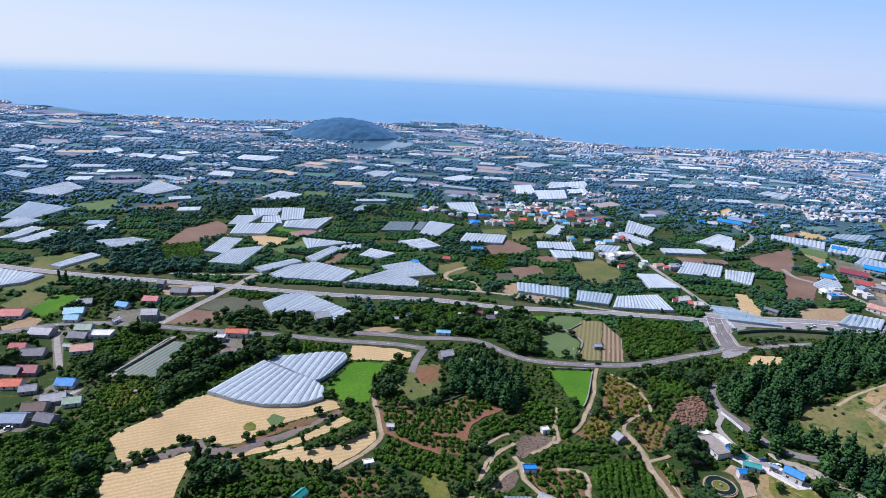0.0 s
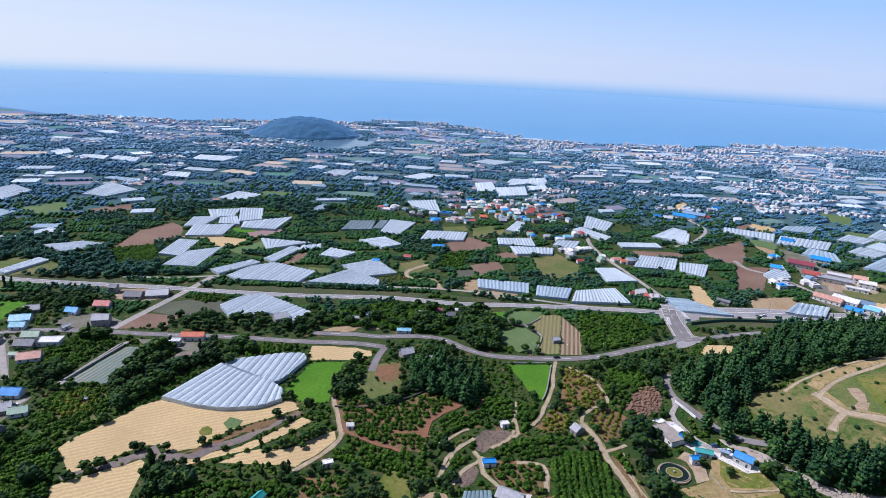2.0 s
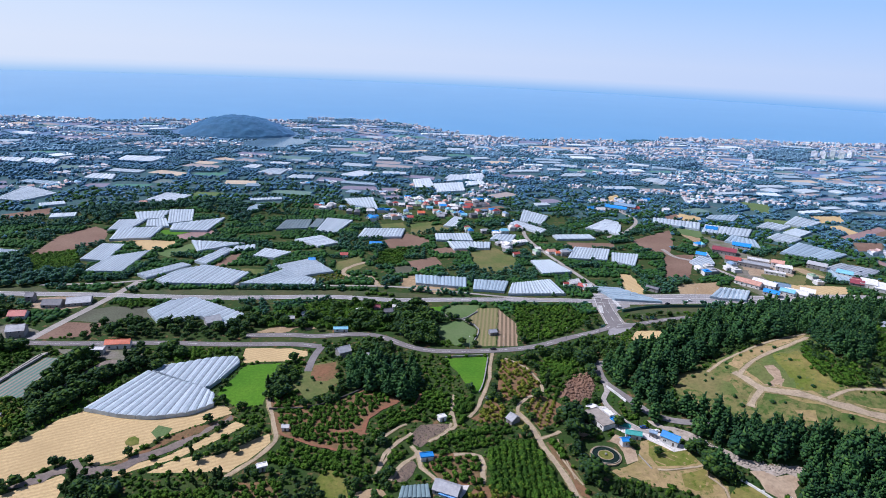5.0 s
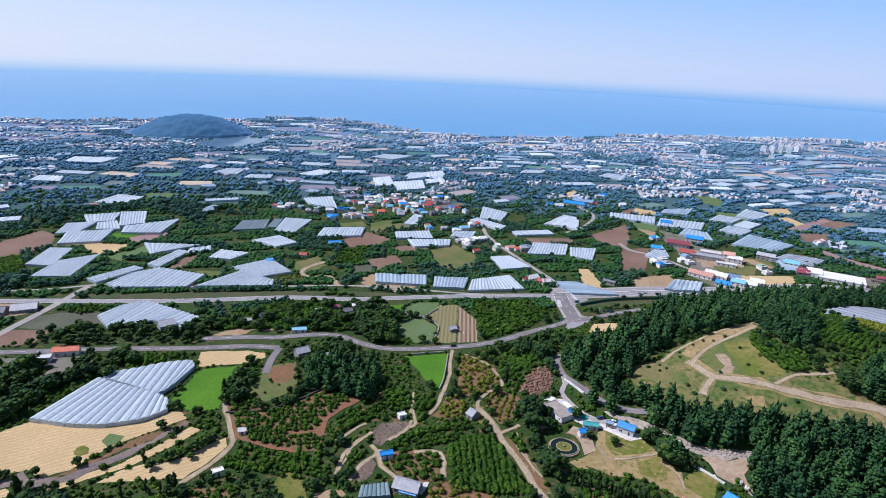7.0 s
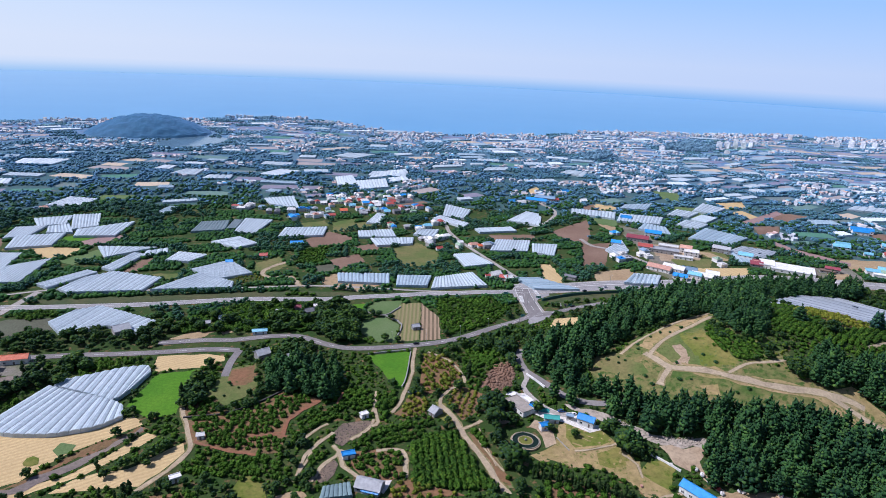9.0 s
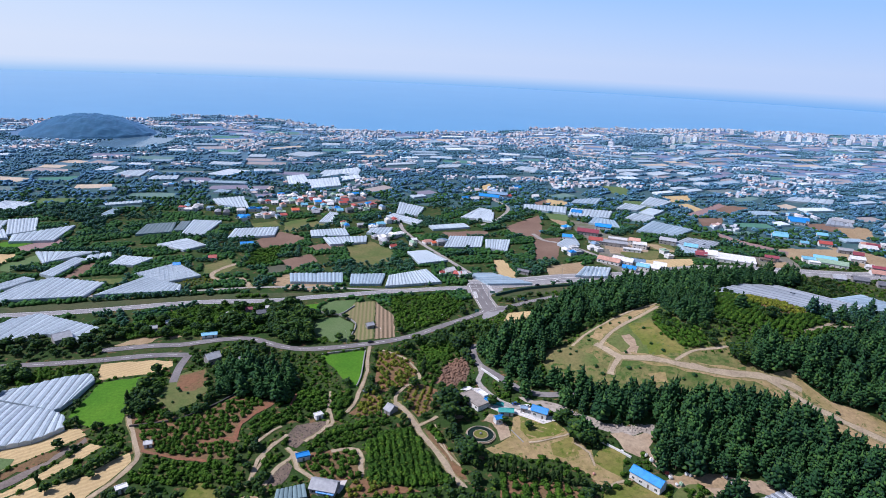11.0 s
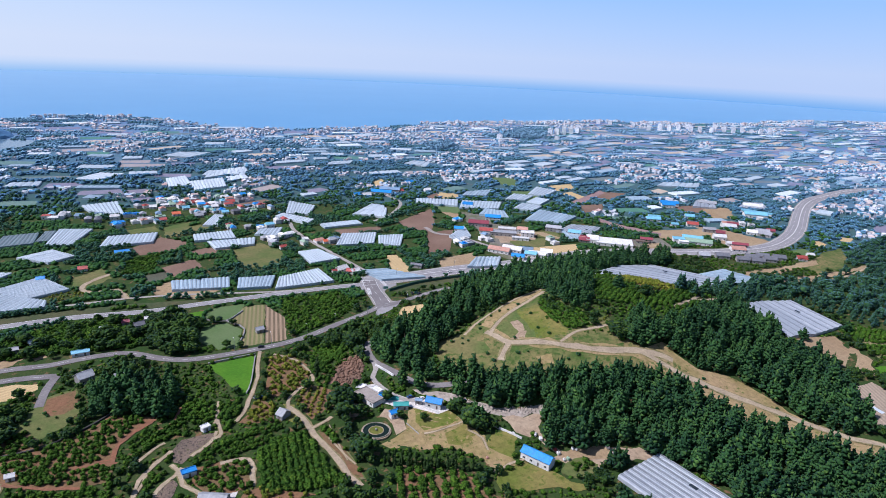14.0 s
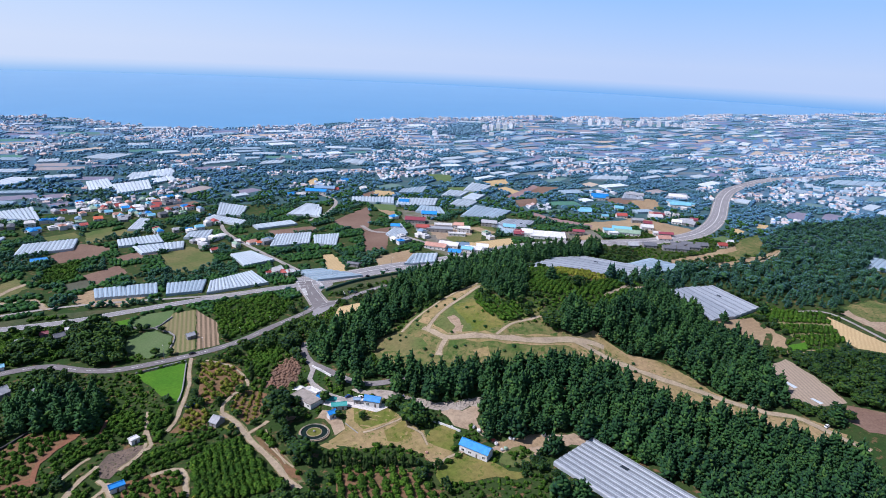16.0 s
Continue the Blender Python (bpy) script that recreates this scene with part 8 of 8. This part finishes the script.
for pts in [[(-40, 1850), (28, 1860), (22, 1815), (-30, 1806)], [(943.4, 1353.5), (1093.4, 1460.7), (1146.7, 1394.9), (1064, 1289.1), (971.1, 1289.2)], [(-940.8, 1287), (-939, 1393.6), (-831.2, 1282.7), (-809.8, 1162.2), (-844.3, 1150)], [(671.8, 1235.5), (773.2, 1294.1), (739.1, 1194.1), (646.2, 1143.6)]]:
    LATER.append(("wood", "broad", pts, 7.5, 7.0))

for what, kind, pts, step, rot in LATER:
    take(pts, 0, False)
KEPT = TAKEN[-len(LATER):]
del TAKEN[-len(LATER):]
plant_all()
TAKEN.extend(KEPT)

# rough growth on the near land that nothing else covers
near = np.array([(x, y) for y in np.arange(150, 440, 4.2) for x in np.arange(-0.85 * y - 30, min(3.0 * y + 40, 760), 4.2)])
near = near + rng.uniform(-1.8, 1.8, near.shape)
near = near[free(near[:, 0], near[:, 1])]
n1 = np.array([noise.noise(Vector((x / 45, y / 45, 5.0))) for x, y in near])
k = rng.uniform(0, 1, len(near))
trees, shrubs = near[(n1 > 0.05) & (k < 0.55)], near[(n1 <= 0.05) & (n1 > -0.45) & (k < 0.8)]
ob = tagged(new("scrub"), "dark green scrub and small trees on rough ground", "scrub", kind="stuff")
tri_obj("tree_crowns", *scatter(CROWNS["broad"], trees, 4.5, 1.2), M["broad"], ob)
tri_obj("trunks", *scatter([POLE], trees, 4.5), M["bark"], ob)
tri_obj("shrubs", *scatter(CROWNS["bush"], shrubs, 1.9, 1.1), M["citrus"], ob)
low = np.array([(x, y) for y in np.arange(150, 400, 3.1) for x in np.arange(-0.85 * y - 20, min(2.4 * y, 560), 3.1)])
low = low + rng.uniform(-1.5, 1.5, low.shape)
low = low[free(low[:, 0], low[:, 1])]
tuft = [clumps([((0, 0, 0.3), (0.7, 0.7, 0.55))], 0.5) for _ in range(5)]
tagged(tri_obj("undergrowth", *scatter(tuft, low, 1.0, 1.1), M["citrus"]), "low green weeds and brambles between the orchards", "undergrowth", kind="stuff")
take([(-420, 150), (760, 150), (760, 440), (-420, 440)], 0, False)


def stone_heap(pts, n, size, label):
    """Loose broken stones in a heap."""
    xy = spread_in(pts, 1.0)
    xy = xy[rng.permutation(len(xy))[:n]]
    stones = [clumps([((0, 0, 0.3), (0.6, 0.45, 0.4))], 0.3, False) for _ in range(4)]
    tagged(tri_obj("stone_heap", *scatter(stones, xy, size * rng.uniform(0.35, 1.5, len(xy)), 1.0), M["rubble" if "reddish" in label else "gravel" if "gravel" in label else "cinder"]), label, "stones", kind="stuff")


stone_heap([(44.3, 287.1), (49.7, 294.4), (57.6, 294.8), (65.6, 294.6), (68.1, 290.3), (61, 284.9), (52.6, 279), (47.5, 273.8), (43.9, 276.9)], 240, 0.5, "dark brown stones and rubble on the bank below the hut")
stone_heap([(31.2, 248.5), (36, 258), (42.1, 264.2), (43.9, 259.3), (41, 251.8), (36.4, 246.3)], 140, 0.5, "dark brown stones along the dirt path")
stone_heap([(188.3, 273.7), (199.5, 262.9), (212.3, 243.2), (236.9, 233.9), (238.1, 227.7), (223.1, 230.9), (210.1, 239.7), (197.8, 256.6)], 420, 0.7, "pale grey gravel and stones in a dry stream bed")
stone_heap([(153.5, 340.4), (165.8, 340.8), (163.6, 322.9), (156.2, 310.4), (145.4, 308.3), (139.8, 315.5)], 320, 1.5, "heap of broken reddish and pale stones")

# ---- the patchwork of fields beyond ----
heads = np.arange(-46, 80, 2.0)
# each farther ring of grass is paler and bluer, haze mixed in
for r0, r1, mat in ((820, 1130, earth("hazed_inland_grass", (0.027, 0.070, 0.030), (0.050, 0.092, 0.044), 0.012, 0.2, spots=(0.17, 0.12, 0.075), spot_at=0.58, sheen=0.45)),
                    (1130, 1420, earth("hazed_plain_grass", (0.044, 0.108, 0.088), (0.088, 0.138, 0.11), 0.012, 0.2, spots=(0.26, 0.19, 0.15), spot_at=0.57, sheen=0.7)),
                    (1420, 5000, earth("hazed_coastal_grass", (0.075, 0.15, 0.15), (0.15, 0.185, 0.18), 0.01, 0.2, spots=(0.34, 0.26, 0.23), spot_at=0.53, sheen=1.0))):
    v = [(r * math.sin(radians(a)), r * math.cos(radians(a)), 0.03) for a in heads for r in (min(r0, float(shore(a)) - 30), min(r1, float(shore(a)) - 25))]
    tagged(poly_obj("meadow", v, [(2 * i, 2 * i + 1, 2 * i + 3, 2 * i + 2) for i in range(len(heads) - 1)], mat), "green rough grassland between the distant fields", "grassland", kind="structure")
# copies of the field materials with haze added to colour and sheen
HAZED_FIELDS = {"green": earth("hazed_crops", (0.06, 0.17, 0.025), (0.09, 0.22, 0.035), 0.03, 0.3, sheen=0.65), "olive": earth("hazed_pasture", (0.12, 0.16, 0.06), (0.19, 0.17, 0.08), 0.03, 0.3, sheen=0.65),
       "brown": earth("hazed_tilled_soil", (0.22, 0.155, 0.135), (0.28, 0.205, 0.18), 0.02, 0.3, sheen=0.75), "straw": earth("hazed_stubble", (0.52, 0.39, 0.22), (0.62, 0.48, 0.28), 0.03, 0.3, sheen=0.5),
       "tan": earth("hazed_dry_plots", (0.36, 0.27, 0.17), (0.43, 0.33, 0.22), 0.03, 0.3, sheen=0.65), "pale": earth("hazed_young_crops", (0.11, 0.19, 0.07), (0.15, 0.21, 0.09), 0.03, 0.3, sheen=0.65)}
parcels = {k: ([], []) for k in ("green", "olive", "brown", "straw", "tan", "pale")}
plots = {k: ([], []) for k in parcels}
far_trees, far_rows, far_roofs = [], [], []
glass = {k: ([], []) for k in ("film", "bright", "blue")}


def visible(x, y):
    a = math.degrees(math.atan2(x, y))
    return -41 < a < 76 and math.hypot(x, y) < shore(a) - 15


def add_quad(store, q, z):
    n = len(store[0])
    store[0].extend((*p, z) for p in q)
    store[1].append((n, n + 1, n + 2, n + 3))


def town_share(x, y):
    """How built-up the land is: the shore towns, and villages inland."""
    a = math.degrees(math.atan2(x, y))
    d = shore(a) - math.hypot(x, y)
    v = 0.85 * math.exp(-max(0, d) / 300) * (0.75 if a < 4 else 1.0) if a > -45 else 0
    for cx, cy, r, s in VILLAGES:
        v = max(v, s * math.exp(-((x - cx) ** 2 + (y - cy) ** 2) / (2 * r * r)))
    return v


VILLAGE = []


def village_house(x, y, w, d, h, rot):
    """A small village house: walls and a pitched or flat roof with overhang."""
    roof = rng.choice(["white", "grey", "grey", "slate", "red", "white", "blue", "cyan", "green", "white", "steel", "pink"])
    ob = tagged(new("village_house"), f"small village house with a {roof} roof", "house", "village houses")
    ob.matrix_world = pose(x, y, 0.3, 0, 0, rot)
    bm = bmesh.new()
    box(bm, -w / 2, w / 2, -d / 2, d / 2, -0.3, h)
    part("wall", bm, M["wall_white"] if roof not in ("grey", "slate") else M["wall_stone"], ob)
    bm = bmesh.new()
    if rng.uniform() < 0.3:
        box(bm, -w / 2 - 0.2, w / 2 + 0.2, -d / 2 - 0.2, d / 2 + 0.2, h, h + 0.4)
        box(bm, -w / 5, w / 6, -d / 5, d / 5, h + 0.4, h + 1.6)
    else:
        o, r = 0.4, 0.27 * d
        pts = [(-w / 2 - o, -d / 2 - o, h - 0.1), (w / 2 + o, -d / 2 - o, h - 0.1), (w / 2 + o, d / 2 + o, h - 0.1), (-w / 2 - o, d / 2 + o, h - 0.1), (-w / 2 * 0.75, 0, h + r), (w / 2 * 0.75, 0, h + r)]
        v = [bm.verts.new(q) for q in pts]
        for f in ((0, 1, 5, 4), (1, 2, 5), (2, 3, 4, 5), (3, 0, 4), (3, 2, 1, 0)):
            bm.faces.new([v[i] for i in f])
    part("roof", bm, ROOF[roof], ob)
    for u in (-0.25, 0.25):
        bm = bmesh.new()
        box(bm, u * w - 0.6, u * w + 0.6, -d / 2 - 0.05, -d / 2 + 0.05, 0.9, 2.0)
        part("window", bm, M["window"], ob)


VILLAGES = [(110, 818, 55, 0.80), (191, 923, 60, 0.70), (84, 782, 40, 0.60), (200, 699, 25, 0.80), (216, 627, 22, 0.70), (1095, 443, 130, 0.55), (1053, 506, 80, 0.45), (944, 858, 90, 0.60), (417, 882, 40, 0.50), (442, 902, 40, 0.60), (535, 870, 50, 0.60), (599, 1279, 160, 0.45), (765, 1260, 160, 0.50), (33, 1329, 110, 0.40), (-140, 1074, 60, 0.35), (1591, 555, 250, 0.45), (684, 1090, 110, 0.50), (-302, 1299, 40, 0.60), (444, 551, 40, 0.70), (-1000, 1488, 250, 0.40), (593, 587, 30, 0.30)]
block = 46.0
y = 270.0
while y < 2400:
    grow = 1 + max(0, y - 800) / 1400
    dy = block * 0.62 * grow
    x = -0.92 * y - 80
    xmax = min(4.2 * y + 100, 4600)
    while x < xmax:
        wide = 1 + max(0, math.hypot(x, y) - 900) / 1500
        dx = block * wide * rng.uniform(0.7, 1.5)
        cx, cy = x + dx / 2, y + dy / 2 + rng.uniform(-6, 6)
        x += dx
        if not visible(cx, cy):
            continue
        tilt = 0.9 * noise.noise(Vector((cx / 260, cy / 260, 0.3))) + rng.uniform(-0.3, 0.3)
        c, s = math.cos(tilt), math.sin(tilt)

        def at(u, w, cx=cx, cy=cy, dx=dx, dy=dy, c=c, s=s):
            return (cx + c * u * dx - s * w * dy, cy + s * u * dx + c * w * dy)

        test = np.array([at(u, w) for u in (-0.42, 0, 0.42) for w in (-0.4, 0, 0.4)])
        ok = free(test[:, 0], test[:, 1])
        far = math.hypot(cx, cy)
        zone = noise.noise(Vector((cx / 420, cy / 420, 2.0)))
        town = town_share(cx, cy)
        r = rng.uniform()
        step = 5.6 if far < 800 else (6.5 if far < 1200 else 8.5)
        size = 4.8 if far < 800 else (4.6 if far < 1200 else 4.8)
        if r < town:
            n = int(dx * dy / (110 if far < 1500 else 130)) if far > 860 else int(dx * dy / 180)
            for _ in range(n):
                p = at(rng.uniform(-0.46, 0.46), rng.uniform(-0.46, 0.46))
                if free([p[0]], [p[1]])[0] and far < 860 and len(VILLAGE) < 240:
                    VILLAGE.append(p)
                    village_house(*p, rng.uniform(7, 11), rng.uniform(5.5, 8), rng.uniform(2.6, 4.4), math.degrees(tilt) + rng.choice([0, 90]))
                elif free([p[0]], [p[1]])[0]:
                    far_roofs.append((*p, rng.uniform(3.5, 8), rng.uniform(3.5, 6), rng.uniform(2.0, 3.6 if far < 1250 else 4.0 if town < 0.5 else 6.5), tilt + rng.choice([0, 1.57])))
            for _ in range(n // 2):
                p = at(rng.uniform(-0.5, 0.5), rng.uniform(-0.5, 0.5))
                if free([p[0]], [p[1]])[0]:
                    far_trees.append((*p, 5.0))
            continue
        if not ok.any():
            continue
        q = [at(u * rng.uniform(0.8, 1.08), w * rng.uniform(0.8, 1.08)) for u, w in ((-0.44, -0.42), (0.44, -0.42), (0.44, 0.42), (-0.44, 0.42))]
        whole = ok.all()
        east = min(1.0, max(0.0, (cx - 250) / 350))
        r = rng.uniform()
        if whole and r < 0.16 + 0.05 * zone + 0.07 * min(1, max(0, far - 800) / 700) + 0.09 * east:
            tone = rng.choice(["film", "film", "bright", "blue"])
            n = int(rng.integers(4, 9))
            o, e, g = rng.uniform(-0.05, 0.1), rng.uniform(0.2, 0.42), rng.uniform(0.24, 0.44)
            f0, f1, b0, b1 = (np.array(at(u, w)) for u, w in ((-g, -e), (g, -e + o), (-g, e), (g, e + o)))
            if far < 900:
                greenhouse([tuple(f0), tuple(f1)], [tuple(b0), tuple(b1)], n, tone, True)
                continue
            for k in range(n):
                v, f = vault(f0 + (f1 - f0) * (k / n), f0 + (f1 - f0) * ((k + 0.97) / n), b0 + (b1 - b0) * (k / n), b0 + (b1 - b0) * ((k + 0.97) / n), 2.2, 0.55)
                base = len(glass[tone][0])
                glass[tone][0].extend(v)
                glass[tone][1].extend(tuple(base + i for i in ff) for ff in f)
        elif whole and r < (0.36 if far < 900 else 0.44 if far < 1450 else 0.62) + 0.16 * east:
            kind = rng.choice(["green", "olive", "brown", "brown", "tan", "straw", "pale", "tan" if east > 0.5 else "brown"])
            add_quad((plots if far < 850 else parcels)[kind], q, rng.uniform(0.1, 0.26))
        elif r < (0.78 if far < 900 else 0.66 if far < 1450 else 0.8) + 0.1 * east:
            add = spread_in(q, 4.4 if far < 800 else 6.5, 0.2, math.degrees(tilt), 3.4 if far < 800 else 6)
            add = add[free(add[:, 0], add[:, 1])] if len(add) else add
            far_rows.extend((*p, 2.5 if far < 800 else 3.0) for p in add)
        else:
            add = spread_in(q, step, 0.45)
            add = add[free(add[:, 0], add[:, 1])] if len(add) else add
            far_trees.extend((*p, size) for p in add)
        # windbreaks along the borders
        if rng.uniform() < 0.75:
            side = rng.integers(0, 2)
            n = int((dx if side else dy) / (step * 0.6))
            for k in range(n):
                p = at(-0.5 + k / max(1, n), -0.5) if side else at(-0.5, -0.5 + k / max(1, n))
                if free([p[0]], [p[1]])[0]:
                    far_trees.append((*p, size * 0.95))
    y += dy

for kind, (v, f) in plots.items():
    if f:
        tagged(poly_obj("plots", v, f, M[kind]), {"green": "scattered lush crop plots between groves", "olive": "rough pasture plots between groves", "brown": "tilled brown plots between groves", "straw": "harvested straw plots between groves", "tan": "dry tan plots between groves", "pale": "pale young crop plots between groves"}[kind], "fields", kind="stuff")
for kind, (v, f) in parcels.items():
    ob = poly_obj("far_fields", v, f, HAZED_FIELDS[kind])
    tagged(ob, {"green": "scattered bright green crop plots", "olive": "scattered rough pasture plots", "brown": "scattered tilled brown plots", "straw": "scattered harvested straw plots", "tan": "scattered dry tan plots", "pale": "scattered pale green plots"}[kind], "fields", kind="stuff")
for kind, (v, f) in glass.items():
    tagged(poly_obj("far_greenhouses", v, f, M[kind]), {"film": "distant weathered white plastic greenhouses", "bright": "distant bright white plastic greenhouses", "blue": "distant bluish plastic greenhouses"}[kind], "greenhouses", kind="stuff")
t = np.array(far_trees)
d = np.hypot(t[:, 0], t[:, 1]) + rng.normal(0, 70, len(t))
# each farther band has leaf colours that hold more haze
for name, mat, text, k in (("woods", "haze_mid_leaves", "dark green windbreaks and groves between the fields", d < 900), ("far_woods", "haze_far_leaves", "haze-tinted green windbreaks and groves between distant fields", (d >= 900) & (d < 1260)), ("coastal_woods", "haze_shore_leaves", "hazy green groves near the coast", d >= 1260)):
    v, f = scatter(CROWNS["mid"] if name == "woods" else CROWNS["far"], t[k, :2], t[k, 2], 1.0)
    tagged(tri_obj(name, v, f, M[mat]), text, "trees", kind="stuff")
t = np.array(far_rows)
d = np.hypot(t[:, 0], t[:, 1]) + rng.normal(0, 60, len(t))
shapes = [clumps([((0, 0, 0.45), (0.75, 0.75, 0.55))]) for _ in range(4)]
for name, mat, text, k in (("orchards", "citrus_mid", "dark green citrus orchards between the fields", d < 900), ("far_orchards", "haze_citrus_far", "haze-tinted green citrus orchards between distant fields", d >= 900)):
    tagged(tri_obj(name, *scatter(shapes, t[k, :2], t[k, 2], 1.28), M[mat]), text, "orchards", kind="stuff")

# small far houses: walls, and roofs by colour
walls, tops = ([], []), ([], [])
for x, y, w, d, h, a in far_roofs:
    c, s = math.cos(a), math.sin(a)
    pts = [(x + c * u * w / 2 - s * q * d / 2, y + s * u * w / 2 + c * q * d / 2) for u, q in ((-1, -1), (1, -1), (1, 1), (-1, 1))]
    n = len(walls[0])
    walls[0].extend([(*p, 0) for p in pts] + [(*p, h) for p in pts])
    walls[1].extend([(n, n + 1, n + 5, n + 4), (n + 1, n + 2, n + 6, n + 5), (n + 2, n + 3, n + 7, n + 6), (n + 3, n, n + 4, n + 7)])
    n = len(tops[0])
    rise = 0.3 if h > 6.5 else 1.5
    e0, e1 = [(x + c * u * w * 0.53, y + s * u * w * 0.53, h + rise) for u in (-1, 1)]
    q = [(x + (px - x) * 1.08, y + (py - y) * 1.08, h - 0.05) for px, py in pts]
    tops[0].extend(q + [e0, e1])
    tops[1].extend([(n, n + 1, n + 5, n + 4), (n + 2, n + 3, n + 4, n + 5), (n + 1, n + 2, n + 5), (n + 3, n, n + 4)])
ob = tagged(new("far_town"), "small white and grey houses with coloured roofs", "houses", kind="stuff")
poly_obj("house_walls", *walls, M["wall_hazed"], ob)
poly_obj("house_roofs", *tops, M["roof_far"], ob)


# ---- apartment blocks by the shore ----
def apartment(x, y, w, d, h, rot):
    ob = tagged(new("apartment_block"), f"white apartment block of {int(h / 2.9)} storeys with window bands", "apartment building", "apartment blocks by the shore")
    ob.matrix_world = pose(x, y, 0, 0, 0, rot)
    bm = bmesh.new()
    box(bm, -w / 2, w / 2, -d / 2, d / 2, 0, h)
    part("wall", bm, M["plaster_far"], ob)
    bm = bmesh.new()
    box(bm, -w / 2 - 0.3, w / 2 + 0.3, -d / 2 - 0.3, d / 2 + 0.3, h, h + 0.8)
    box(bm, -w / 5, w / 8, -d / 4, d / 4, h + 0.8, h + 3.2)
    part("roof", bm, M["wall_hazed"], ob)
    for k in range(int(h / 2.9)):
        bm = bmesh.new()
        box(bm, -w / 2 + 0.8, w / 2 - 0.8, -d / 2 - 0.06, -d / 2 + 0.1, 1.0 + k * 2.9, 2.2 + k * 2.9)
        part("window_band", bm, M["window_hazed"], ob)


for x, y, h in [(1132, 1356, 25), (1151, 1349, 27), (1169, 1342, 29), (1205, 1354, 25), (1241, 1367, 23), (1556, 1395, 23), (1599, 1387, 25), (1618, 1367, 23), (1667, 1373, 25), (1682, 1338, 23), (1716, 1331, 25), (1731, 1297, 23), (1793, 1300, 25), (1812, 1280, 23), (1864, 1285, 25), (1883, 1265, 20), (1902, 1245, 23), (1748, 1406, 20), (1841, 1372, 20), (1505, 1570, 16), (1537, 1547, 16), (1382, 1574, 13), (981, 1612, 16), (947, 1603, 13), (925, 1300, 16), (797, 1230, 11), (1080, 1261, 11), (1956, 1249, 18), (1585, 1487, 18), (836, 1500, 11), (1296, 1418, 13)]:
    apartment(x, y, rng.uniform(10, 14), rng.uniform(8, 10), h * rng.uniform(0.58, 0.82), rng.uniform(-14, 14) - 58)
